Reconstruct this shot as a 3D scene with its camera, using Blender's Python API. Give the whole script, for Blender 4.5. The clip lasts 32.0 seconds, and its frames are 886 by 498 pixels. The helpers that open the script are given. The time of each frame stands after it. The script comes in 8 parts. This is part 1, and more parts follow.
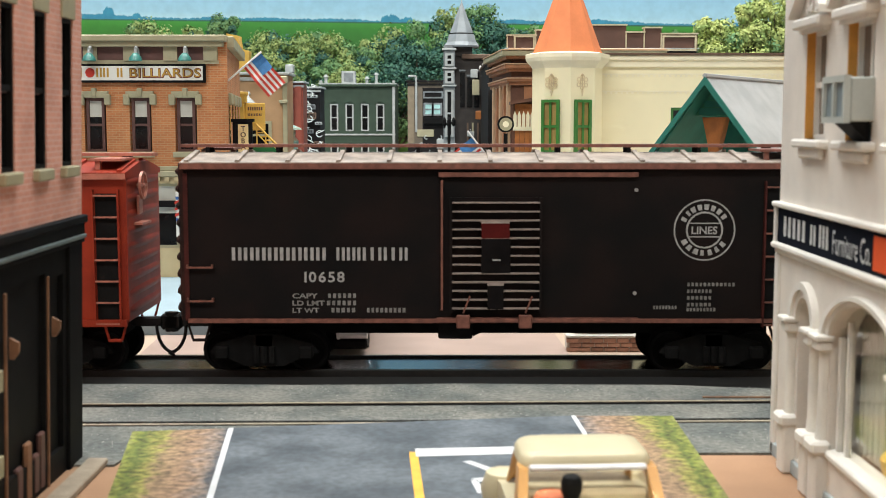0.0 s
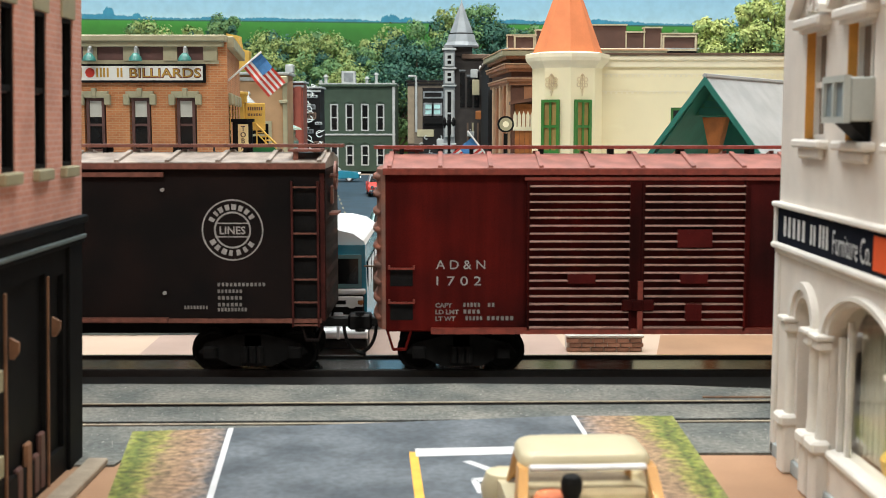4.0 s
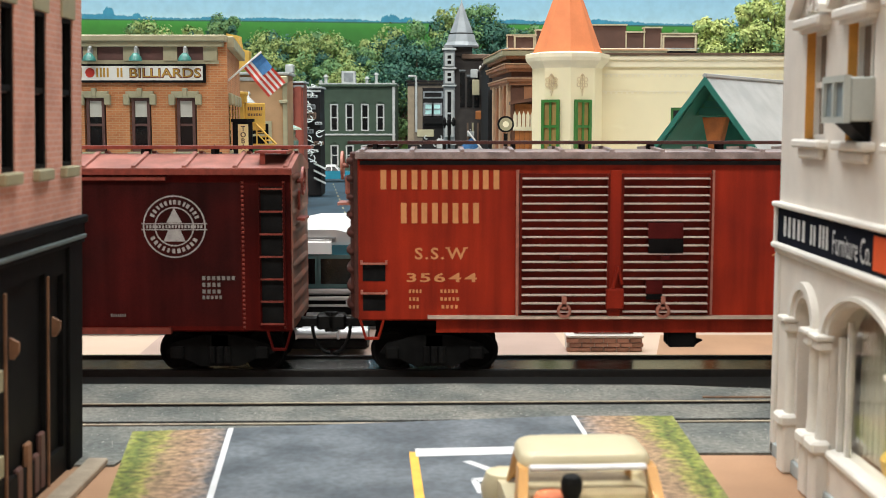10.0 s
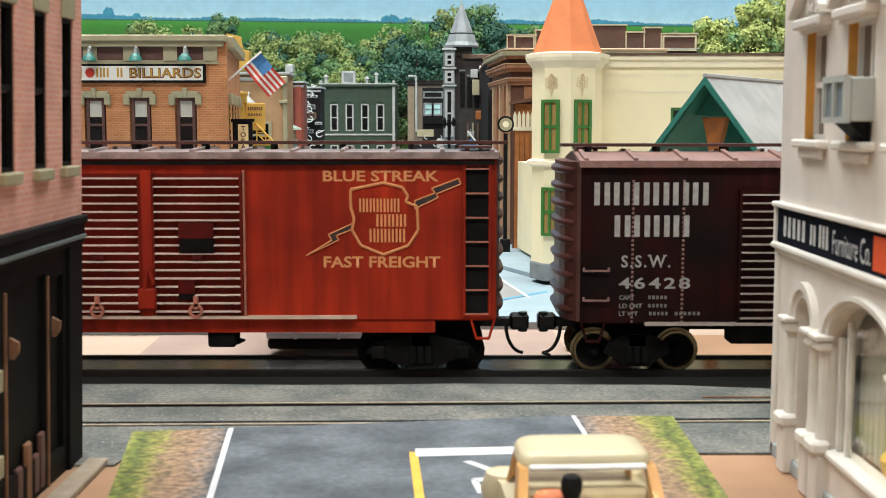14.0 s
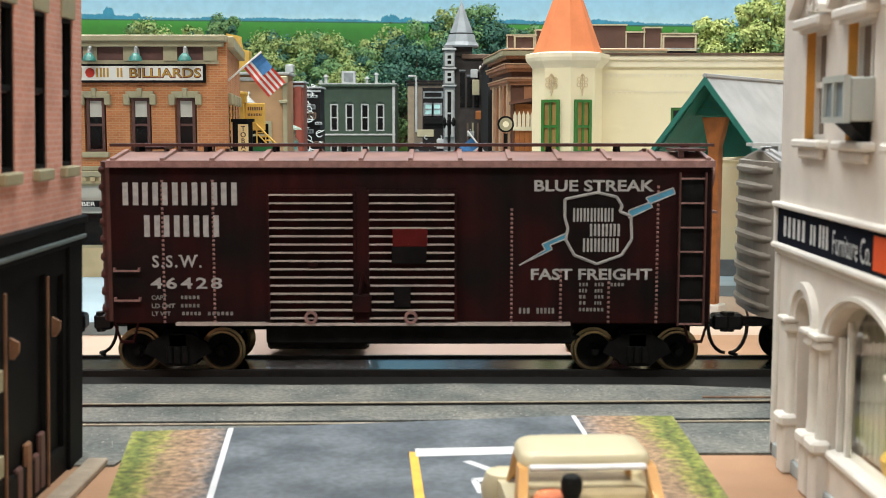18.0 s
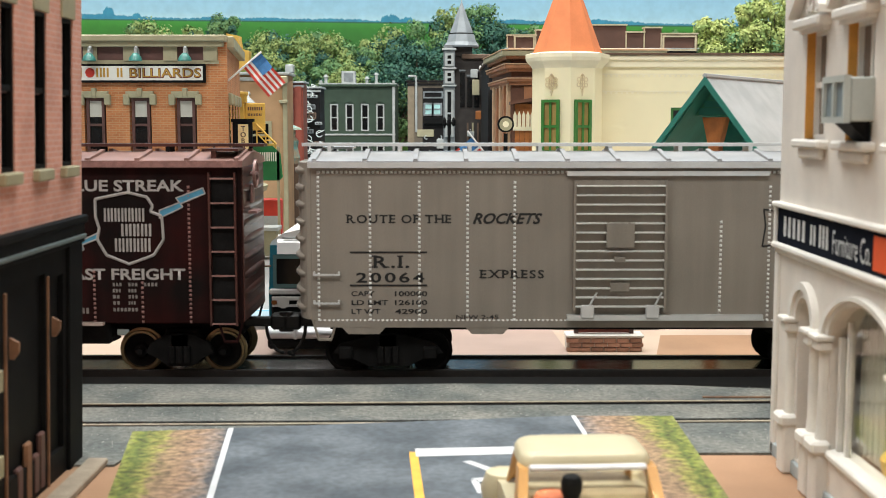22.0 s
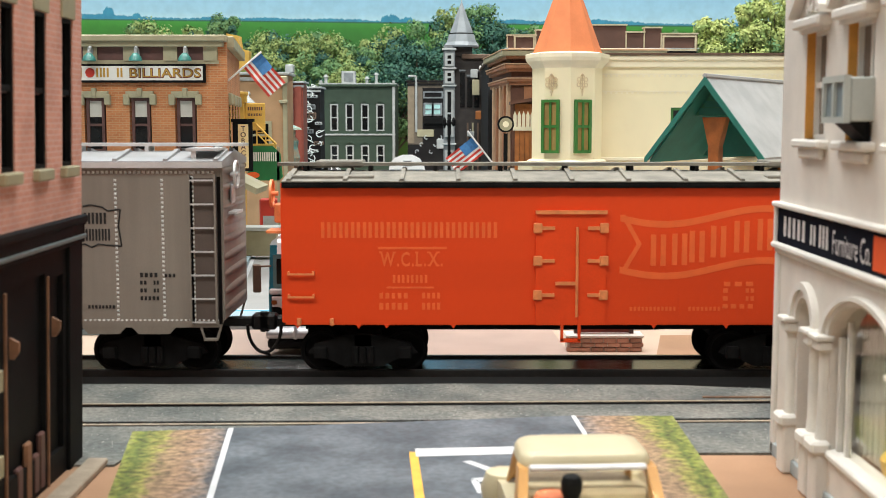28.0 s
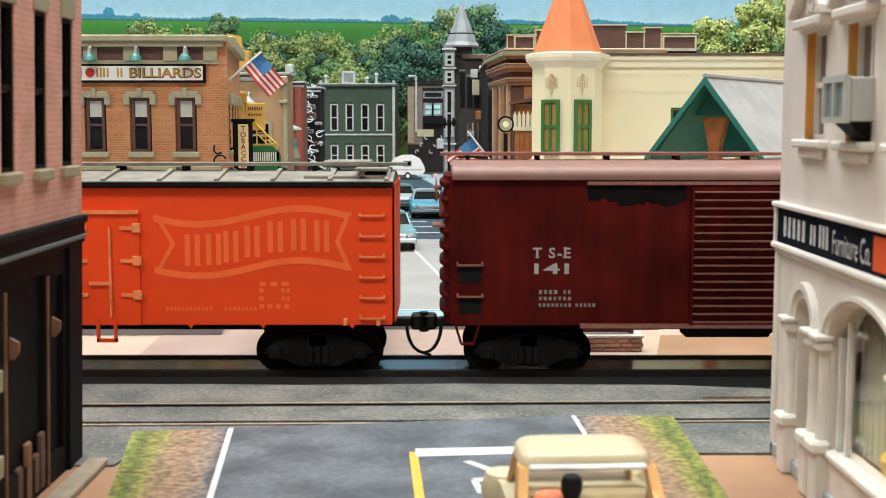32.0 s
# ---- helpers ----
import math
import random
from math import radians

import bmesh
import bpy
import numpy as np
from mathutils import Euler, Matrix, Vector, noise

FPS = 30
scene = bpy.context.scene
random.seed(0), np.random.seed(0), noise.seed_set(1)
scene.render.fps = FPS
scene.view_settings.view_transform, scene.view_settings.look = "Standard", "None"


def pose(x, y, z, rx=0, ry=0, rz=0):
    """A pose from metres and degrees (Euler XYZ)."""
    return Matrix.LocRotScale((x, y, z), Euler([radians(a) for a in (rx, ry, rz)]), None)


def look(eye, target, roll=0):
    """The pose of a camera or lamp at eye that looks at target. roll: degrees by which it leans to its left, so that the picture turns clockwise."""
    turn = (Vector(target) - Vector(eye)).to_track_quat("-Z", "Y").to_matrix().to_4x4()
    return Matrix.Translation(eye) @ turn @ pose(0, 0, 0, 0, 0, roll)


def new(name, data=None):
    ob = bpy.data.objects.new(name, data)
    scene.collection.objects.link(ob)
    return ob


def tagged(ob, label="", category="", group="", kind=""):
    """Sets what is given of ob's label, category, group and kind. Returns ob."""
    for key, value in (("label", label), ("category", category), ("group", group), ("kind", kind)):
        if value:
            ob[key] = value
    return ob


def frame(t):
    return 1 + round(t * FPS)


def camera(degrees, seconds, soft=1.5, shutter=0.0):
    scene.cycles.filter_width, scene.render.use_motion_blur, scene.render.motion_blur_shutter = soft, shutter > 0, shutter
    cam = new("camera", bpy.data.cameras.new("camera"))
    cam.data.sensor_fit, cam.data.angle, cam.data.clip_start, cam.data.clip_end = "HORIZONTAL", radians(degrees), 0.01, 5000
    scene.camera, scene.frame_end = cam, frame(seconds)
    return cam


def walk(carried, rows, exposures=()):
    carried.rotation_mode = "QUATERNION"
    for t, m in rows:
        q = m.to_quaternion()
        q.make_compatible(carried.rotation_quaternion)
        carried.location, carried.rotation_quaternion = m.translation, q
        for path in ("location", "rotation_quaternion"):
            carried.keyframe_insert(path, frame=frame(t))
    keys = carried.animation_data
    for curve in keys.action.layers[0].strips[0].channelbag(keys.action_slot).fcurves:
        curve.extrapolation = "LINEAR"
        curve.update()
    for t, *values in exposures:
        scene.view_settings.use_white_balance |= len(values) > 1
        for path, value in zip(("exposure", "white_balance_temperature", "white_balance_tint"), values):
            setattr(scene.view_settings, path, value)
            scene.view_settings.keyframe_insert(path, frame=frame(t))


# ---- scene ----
# A model-railway town in 1:87. Lengths below are written in full-size metres and shrunk by S.
S = 1 / 87.0
cam = camera(40.6, 32.0, soft=0.8)
cam.data.dof.use_dof, cam.data.dof.focus_distance, cam.data.dof.aperture_fstop = True, 0.48, 80
CAM = Matrix.Translation((0, -25.507 * S, 5.158 * S)) @ pose(0, 0, 0, 90 - 6.03, 0, 0)
walk(cam, [(0.0, CAM), (32.0, CAM)], exposures=[(0.0, 0.15), (32.0, 0.15)])

# ---- light: a room with ceiling panels over the layout ----
world = bpy.data.worlds.new("room_air")
scene.world = world
world.use_nodes = True
world.node_tree.nodes["Background"].inputs[0].default_value = (0.93, 0.96, 1.0, 1)
world.node_tree.nodes["Background"].inputs[1].default_value = 0.25


def area_lamp(name, eye, target, sx, sy, watts, colour):
    d = bpy.data.lights.new(name, "AREA")
    d.shape, d.size, d.size_y, d.energy, d.color = "RECTANGLE", sx, sy, watts, colour
    ob = new(name, d)
    ob.matrix_world = look(eye, target)
    return ob


area_lamp("ceiling_lamp_over_track", (-0.1, 0.12, 1.26), (-0.1, 0.12, 0), 1.3, 0.16, 26, (0.965, 0.985, 0.965))
area_lamp("ceiling_lamp_over_town", (-0.22, -0.85, 1.26), (0.0, 0.3, 0.0), 1.7, 0.3, 24.5, (0.97, 0.985, 0.955))

# unseen fill lamp, added to brighten the tree tops and far roofs
area_lamp("fill_lamp_over_backdrop", (0.0, 0.85, 1.26), (0.0, 0.85, 0.0), 1.5, 0.16, 12, (0.965, 0.985, 0.965))


# ---- materials ----
def mat(name, col, rough=0.6, metal=0.0, vary=0.25, scale=2.0, bump=0.0, tint=None, fine=40.0, spec=0.5, piece=0.0, streak=0.0):
    """Paint or plain stuff with broad stains and a fine grain; tint: the colour of the stains."""
    m = bpy.data.materials.new(name)
    m.use_nodes = True
    nt = m.node_tree
    N, L = nt.nodes, nt.links
    b = N["Principled BSDF"]
    b.inputs["Roughness"].default_value, b.inputs["Metallic"].default_value = rough, metal
    b.inputs["Specular IOR Level"].default_value = spec
    tc = N.new("ShaderNodeTexCoord")
    mp = N.new("ShaderNodeMapping")
    mp.inputs["Scale"].default_value = (87, 87, 87)
    L.new(tc.outputs["Object"], mp.inputs["Vector"])
    n1, n2 = N.new("ShaderNodeTexNoise"), N.new("ShaderNodeTexNoise")
    n1.inputs["Scale"].default_value, n1.inputs["Detail"].default_value = scale, 5
    n2.inputs["Scale"].default_value, n2.inputs["Detail"].default_value = fine, 3
    for n in (n1, n2):
        L.new(mp.outputs[0], n.inputs["Vector"])
    tint = tint or tuple(c * (1 - vary) for c in col)
    r = N.new("ShaderNodeValToRGB")
    r.color_ramp.elements[0].position, r.color_ramp.elements[1].position = 0.36, 0.64
    r.color_ramp.elements[0].color, r.color_ramp.elements[1].color = (*tint, 1), (*col, 1)
    L.new(n1.outputs[0], r.inputs[0])
    mx = N.new("ShaderNodeMix")
    mx.data_type, mx.blend_type = "RGBA", "MULTIPLY"
    mx.inputs["Factor"].default_value = min(1.0, vary * 1.2)
    g = N.new("ShaderNodeValToRGB")
    g.color_ramp.elements[0].position, g.color_ramp.elements[1].position = 0.3, 0.7
    g.color_ramp.elements[0].color = (0.45, 0.45, 0.45, 1)
    L.new(n2.outputs[0], g.inputs[0])
    L.new(r.outputs[0], mx.inputs["A"])
    L.new(g.outputs[0], mx.inputs["B"])
    out = mx.outputs["Result"]
    if streak:
        m3, n3, r3, x3 = N.new("ShaderNodeMapping"), N.new("ShaderNodeTexNoise"), N.new("ShaderNodeMapRange"), N.new("ShaderNodeMix")
        m3.inputs["Scale"].default_value = (87 * 3.5, 87 * 3.5, 87 * 0.22)
        n3.inputs["Scale"].default_value, n3.inputs["Detail"].default_value = 1.0, 4
        r3.inputs["From Min"].default_value, r3.inputs["From Max"].default_value = 0.35, 0.65
        r3.inputs["To Min"].default_value, r3.inputs["To Max"].default_value = 1 - streak, 1 + streak * 0.4
        x3.data_type, x3.blend_type = "RGBA", "MULTIPLY"
        x3.inputs["Factor"].default_value = 1
        L.new(tc.outputs["Object"], m3.inputs["Vector"])
        L.new(m3.outputs[0], n3.inputs["Vector"])
        L.new(n3.outputs[0], r3.inputs["Value"])
        L.new(out, x3.inputs["A"])
        L.new(r3.outputs[0], x3.inputs["B"])
        out = x3.outputs["Result"]
    if piece:
        oi, hs = N.new("ShaderNodeObjectInfo"), N.new("ShaderNodeHueSaturation")
        mr = N.new("ShaderNodeMapRange")
        mr.inputs["To Min"].default_value, mr.inputs["To Max"].default_value = 1 - piece, 1 + piece
        L.new(oi.outputs["Random"], mr.inputs["Value"])
        L.new(mr.outputs[0], hs.inputs["Value"])
        L.new(out, hs.inputs["Color"])
        out = hs.outputs[0]
    L.new(out, b.inputs["Base Color"])
    if bump:
        bp = N.new("ShaderNodeBump")
        bp.inputs["Strength"].default_value, bp.inputs["Distance"].default_value = bump, 0.0003
        L.new(n2.outputs[0], bp.inputs["Height"])
        L.new(bp.outputs[0], b.inputs["Normal"])
    return m


def brick_mat(name, c1, c2, mortar, bw=0.22, bh=0.075, gap=0.012, axis="x", rough=0.8):
    m = bpy.data.materials.new(name)
    m.use_nodes = True
    N, L = m.node_tree.nodes, m.node_tree.links
    b = N["Principled BSDF"]
    b.inputs["Roughness"].default_value = rough
    tc, mp, br = N.new("ShaderNodeTexCoord"), N.new("ShaderNodeMapping"), N.new("ShaderNodeTexBrick")
    mp.inputs["Scale"].default_value = (87, 87, 87)
    if axis == "x":
        mp.inputs["Rotation"].default_value = (radians(90), 0, 0)
    else:
        mp.inputs["Rotation"].default_value = (radians(90), 0, radians(90))
        mp.vector_type = "TEXTURE"
        mp.inputs["Scale"].default_value = (1 / 87, 1 / 87, 1 / 87)
    L.new(tc.outputs["Object"], mp.inputs["Vector"])
    L.new(mp.outputs[0], br.inputs["Vector"])
    br.inputs["Color1"].default_value, br.inputs["Color2"].default_value, br.inputs["Mortar"].default_value = (*c1, 1), (*c2, 1), (*mortar, 1)
    br.inputs["Scale"].default_value = 1
    br.inputs["Brick Width"].default_value, br.inputs["Row Height"].default_value, br.inputs["Mortar Size"].default_value = bw, bh, gap
    n = N.new("ShaderNodeTexNoise")
    n.inputs["Scale"].default_value, n.inputs["Detail"].default_value = 87 * 1.3, 6
    L.new(tc.outputs["Object"], n.inputs["Vector"])
    g = N.new("ShaderNodeValToRGB")
    g.color_ramp.elements[0].position, g.color_ramp.elements[1].position = 0.3, 0.7
    g.color_ramp.elements[0].color = (0.66, 0.62, 0.6, 1)
    L.new(n.outputs[0], g.inputs[0])
    mx = N.new("ShaderNodeMix")
    mx.data_type, mx.blend_type = "RGBA", "MULTIPLY"
    mx.inputs["Factor"].default_value = 0.8
    L.new(br.outputs["Color"], mx.inputs["A"])
    L.new(g.outputs[0], mx.inputs["B"])
    L.new(mx.outputs["Result"], b.inputs["Base Color"])
    bp = N.new("ShaderNodeBump")
    bp.inputs["Strength"].default_value, bp.inputs["Distance"].default_value, bp.invert = 0.6, 0.0003, True
    L.new(br.outputs["Fac"], bp.inputs["Height"])
    L.new(bp.outputs[0], b.inputs["Normal"])
    return m


def glass_mat(name, col=(0.9, 0.95, 0.95), rough=0.03, trans=1.0):
    m = bpy.data.materials.new(name)
    m.use_nodes = True
    b = m.node_tree.nodes["Principled BSDF"]
    b.inputs["Base Color"].default_value = (*col, 1)
    b.inputs["Roughness"].default_value, b.inputs["Transmission Weight"].default_value = rough, trans
    b.inputs["IOR"].default_value = 1.3
    return m


# ---- mesh building ----
class M:
    """Collects verts and faces in full-size metres."""

    def __init__(self):
        self.v, self.f = [], []

    def add(self, vs, fs):
        n = len(self.v)
        self.v += [tuple(p) for p in vs]
        self.f += [tuple(i + n for i in q) for q in fs]
        return self

    def box(self, x0, x1, y0, y1, z0, z1, c=0.0):
        if c <= 0:
            v = [(x, y, z) for x in (x0, x1) for y in (y0, y1) for z in (z0, z1)]
            return self.add(v, [(0, 1, 3, 2), (4, 6, 7, 5), (0, 4, 5, 1), (2, 3, 7, 6), (0, 2, 6, 4), (1, 5, 7, 3)])
        c = min(c, (x1 - x0) * 0.45, (y1 - y0) * 0.45, (z1 - z0) * 0.45)
        bm = bmesh.new()
        v = [bm.verts.new((x, y, z)) for sx, x in ((1, x0), (-1, x1)) for sy, y in ((1, y0), (-1, y1)) for sz, z in ((1, z0), (-1, z1))]
        pts = []
        for sx, x in ((1, x0), (-1, x1)):
            for sy, y in ((1, y0), (-1, y1)):
                for sz, z in ((1, z0), (-1, z1)):
                    pts += [(x, y + sy * c, z + sz * c), (x + sx * c, y, z + sz * c), (x + sx * c, y + sy * c, z)]
        bm.free()
        i = lambda a, b, d, k: (a * 4 + b * 2 + d) * 3 + k
        fs = []
        for s in (0, 1):
            o = 1 if s else -1
            q = [(0, 0), (1, 0), (1, 1), (0, 1)][::o]
            fs.append(tuple(i(s, a, b, 0) for a, b in q))
            fs.append(tuple(i(a, s, b, 1) for a, b in q[::-1]))
            fs.append(tuple(i(a, b, s, 2) for a, b in q))
        for a in (0, 1):
            for b in (0, 1):
                o = -1 if a ^ b else 1
                fs.append((i(a, b, 0, 0), i(a, b, 1, 0), i(a, b, 1, 1), i(a, b, 0, 1))[::o])
                fs.append((i(a, 0, b, 0), i(a, 0, b, 2), i(a, 1, b, 2), i(a, 1, b, 0))[::o])
                fs.append((i(0, a, b, 1), i(1, a, b, 1), i(1, a, b, 2), i(0, a, b, 2))[::o])
                for d in (0, 1):
                    fs.append((i(a, b, d, 0), i(a, b, d, 1), i(a, b, d, 2))[::(-1 if (a ^ b ^ d) else 1)])
        return self.add(pts, fs)

    def prism(self, poly, axis, a0, a1):
        """A flat outline (two coordinates a point) drawn out along an axis."""
        put = {"x": lambda p, a: (a, p[0], p[1]), "y": lambda p, a: (p[0], a, p[1]), "z": lambda p, a: (p[0], p[1], a)}[axis]
        n = len(poly)
        v = [put(p, a0) for p in poly] + [put(p, a1) for p in poly]
        f = [tuple(range(n))[::-1], tuple(range(n, 2 * n))] + [(i, (i + 1) % n, n + (i + 1) % n, n + i) for i in range(n)]
        return self.add(v, f)

    def cyl(self, p, q, r, n=12, r2=None):
        p, q = Vector(p), Vector(q)
        r2 = r if r2 is None else r2
        w = (q - p).normalized()
        u = w.orthogonal().normalized()
        t = w.cross(u)
        ring = [(u * math.cos(2 * math.pi * i / n) + t * math.sin(2 * math.pi * i / n)) for i in range(n)]
        v = [p + d * r for d in ring] + [q + d * r2 for d in ring]
        f = [tuple(range(n))[::-1], tuple(range(n, 2 * n))] + [(i, (i + 1) % n, n + (i + 1) % n, n + i) for i in range(n)]
        return self.add(v, f)

    def tube(self, pts, r, n=6):
        for a, b in zip(pts, pts[1:]):
            self.cyl(a, b, r, n)
        return self

    def lathe(self, prof, cx=0, cy=0, n=16, turn=0.0):
        """Rings (radius, height) round an upright axis."""
        v, f = [], []
        for r, z in prof:
            v += [(cx + r * math.cos(turn + 2 * math.pi * i / n), cy + r * math.sin(turn + 2 * math.pi * i / n), z) for i in range(n)]
        for k in range(len(prof) - 1):
            f += [(k * n + i, k * n + (i + 1) % n, (k + 1) * n + (i + 1) % n, (k + 1) * n + i) for i in range(n)]
        f += [tuple(range(n))[::-1], tuple(range((len(prof) - 1) * n, len(prof) * n))]
        return self.add(v, f)

    def ring(self, cx, cz, y, r0, r1, d, n=32, a0=0.0, a1=360.0):
        """An upright flat ring facing -y, d thick."""
        v, f = [], []
        k = n if a1 - a0 < 360 else n - 1
        for i in range(k + 1):
            a = radians(a0 + (a1 - a0) * i / n)
            for r in (r0, r1):
                for yy in (y, y + d):
                    v.append((cx + r * math.cos(a), yy, cz + r * math.sin(a)))
        m = len(v) // 4
        for i in range(m if a1 - a0 >= 360 else m - 1):
            p, q = i * 4, ((i + 1) % m) * 4
            f += [(p, q, q + 2, p + 2), (p + 1, p + 3, q + 3, q + 1), (p, p + 1, q + 1, q), (p + 2, q + 2, q + 3, p + 3)]
        return self.add(v, f)

    def wall(self, x0, x1, z0, z1, y0, y1, holes=()):
        """An upright slab along x with rectangular openings (x0, x1, z0, z1) right through it."""
        xs = sorted({x0, x1, *[h[0] for h in holes], *[h[1] for h in holes]})
        zs = sorted({z0, z1, *[h[2] for h in holes], *[h[3] for h in holes]})
        nx, nz, ids, vs, fs = len(xs) - 1, len(zs) - 1, {}, [], []
        full = lambda i, k: 0 <= i < nx and 0 <= k < nz and not any(h[0] < (xs[i] + xs[i + 1]) / 2 < h[1] and h[2] < (zs[k] + zs[k + 1]) / 2 < h[3] for h in holes)

        def vid(i, k, s):
            if (i, k, s) not in ids:
                ids[i, k, s] = len(vs)
                vs.append((xs[i], (y0, y1)[s], zs[k]))
            return ids[i, k, s]
        for i in range(nx):
            for k in range(nz):
                if full(i, k):
                    fs += [(vid(i, k, 0), vid(i + 1, k, 0), vid(i + 1, k + 1, 0), vid(i, k + 1, 0)), (vid(i, k, 1), vid(i, k + 1, 1), vid(i + 1, k + 1, 1), vid(i + 1, k, 1))]
                    for di, dk, a, b in ((-1, 0, (0, 0), (0, 1)), (1, 0, (1, 0), (1, 1)), (0, -1, (0, 0), (1, 0)), (0, 1, (0, 1), (1, 1))):
                        if not full(i + di, k + dk):
                            p, q = (i + a[0], k + a[1]), (i + b[0], k + b[1])
                            fs.append((vid(*p, 0), vid(*q, 0), vid(*q, 1), vid(*p, 1)))
        self.add(vs, fs)
        return self

    def turned(self, m):
        self.v = [tuple(m @ Vector(p)) for p in self.v]
        return self

    def mesh(self, name, material, smooth=False):
        me = bpy.data.meshes.new(name)
        me.from_pydata([(x * S, y * S, z * S) for x, y, z in self.v], [], self.f)
        me.materials.append(material)
        bm = bmesh.new()
        bm.from_mesh(me)
        bmesh.ops.recalc_face_normals(bm, faces=bm.faces)
        bm.to_mesh(me)
        bm.free()
        if smooth:
            me.polygons.foreach_set("use_smooth", [True] * len(me.polygons))
            me.set_sharp_from_angle(angle=radians(40))
        return me


def at(x, y, z, rx=0, ry=0, rz=0):
    return pose(x * S, y * S, z * S, rx, ry, rz)


def thing(name, label, category, m=None, group="", kind=""):
    """An empty at a thing's base."""
    ob = new(name)
    ob.empty_display_size = 0.005
    ob.matrix_basis = m or Matrix()
    return tagged(ob, label, category, group, kind)


def part(name, mm, material, parent, label="", smooth=False, m=None, kind=""):
    ob = new(name, mm.mesh(name, material, smooth) if isinstance(mm, M) else mm)
    ob.parent = parent
    if m is not None:
        ob.matrix_basis = m
    return tagged(ob, label, kind=kind)


def solo(name, mm, material, label, category, m=None, group="", kind="", smooth=False):
    ob = new(name, mm.mesh(name, material, smooth))
    if m is not None:
        ob.matrix_basis = m
    return tagged(ob, label, category, group, kind)


FONT = {}


def letters(text, height, material, width=None, depth=0.006, shear=0.0, bold=0.0):
    """Lettering as a mesh facing -y, centred on its own origin; height is that of the capitals."""
    key = (text, round(height, 3), material.name, width, shear, bold)
    if key in FONT:
        return FONT[key]
    c = bpy.data.curves.new("lettering", "FONT")
    c.body, c.size, c.extrude, c.align_x, c.resolution_u, c.shear, c.offset = text, 1, 0, "CENTER", 3, shear, bold
    ob = bpy.data.objects.new("lettering", c)
    scene.collection.objects.link(ob)
    me = bpy.data.meshes.new_from_object(ob.evaluated_get(bpy.context.evaluated_depsgraph_get()))
    bpy.data.objects.remove(ob)
    co = np.array([v.co[:] for v in me.vertices])
    lo, hi = co.min(0), co.max(0)
    k = height / 0.73
    kx = width / (hi[0] - lo[0]) if width else k
    for v in me.vertices:
        x, y, z = v.co
        v.co = ((x - (lo[0] + hi[0]) / 2) * kx * S, 0, (y - 0.365) * k * S)
    me.materials.clear()
    me.materials.append(material)
    FONT[key] = me
    return me


def glyphs(mm, n, x0, x1, z0, z1, y, stroke=0.3, seed=1, gaps=(), single=()):
    """A line of writing that is not spelled out: plain upright bars, one a letter, or two where the letters are large."""
    rng = random.Random(seed)
    w = (x1 - x0) / n
    for i in range(n):
        if i in gaps:
            continue
        a = x0 + i * w
        if z1 - z0 < 0.16:
            g = rng.uniform(0.17, 0.23)
            mm.box(a + g * w, a + (1 - g) * w, y, y + 0.012, z0, z1)
        elif i in single:
            mm.box(a + 0.36 * w, a + 0.66 * w, y, y + 0.012, z0, z1)
        else:
            mm.box(a + 0.09 * w, a + 0.37 * w, y, y + 0.012, z0, z1).box(a + 0.61 * w, a + 0.89 * w, y, y + 0.012, z0, z1)
    return mm


FEET = {"A": "b0 b1", "B": "t0 b0", "D": "t0 b0", "E": "t0 b0", "F": "t0 b0", "H": "t0 b0 t1 b1", "I": "tm bm", "K": "t0 b0 t1 b1", "L": "t0 b0", "M": "t0 b0 t1 b1", "N": "t0 b0 t1",
        "P": "t0 b0", "R": "t0 b0 b1", "T": "bm", "U": "t0 t1", "W": "t0 t1", "X": "t0 b0 t1 b1", "Y": "t0 t1 bm"}


def slab_letters(text, height, material, width):
    """Lettering with slab feet, set letter by letter and fitted to a width."""
    v, f, x = [], [], 0.0
    for ch in text:
        if ch == " ":
            x += 0.42 * height
            continue
        me = letters(ch, height, material, bold=0.02)
        co = [(p.co.x / S, p.co.z / S) for p in me.vertices]
        lo, hi = min(p[0] for p in co), max(p[0] for p in co)
        n = len(v)
        v += [(x + p[0] - lo, 0.0, p[1]) for p in co]
        f += [tuple(i + n for i in q.vertices) for q in me.polygons]
        for foot in FEET.get(ch, "").split():
            c = x + {"0": 0.07 * height, "1": hi - lo - 0.07 * height, "m": (hi - lo) / 2}[foot[1]]
            z = (height / 2 - 0.055 * height) if foot[0] == "t" else (-height / 2 + 0.055 * height)
            n = len(v)
            v += [(c - 0.17 * height, -0.001, z - 0.055 * height), (c + 0.17 * height, -0.001, z - 0.055 * height), (c + 0.17 * height, -0.001, z + 0.055 * height), (c - 0.17 * height, -0.001, z + 0.055 * height)]
            f.append((n, n + 1, n + 2, n + 3))
        x += hi - lo + 0.2 * height
    x -= 0.2 * height
    k = width / x
    me = bpy.data.meshes.new("lettering")
    me.from_pydata([((p[0] - x / 2) * k * S, p[1] * S, p[2] * S) for p in v], [], f)
    me.materials.append(material)
    return me


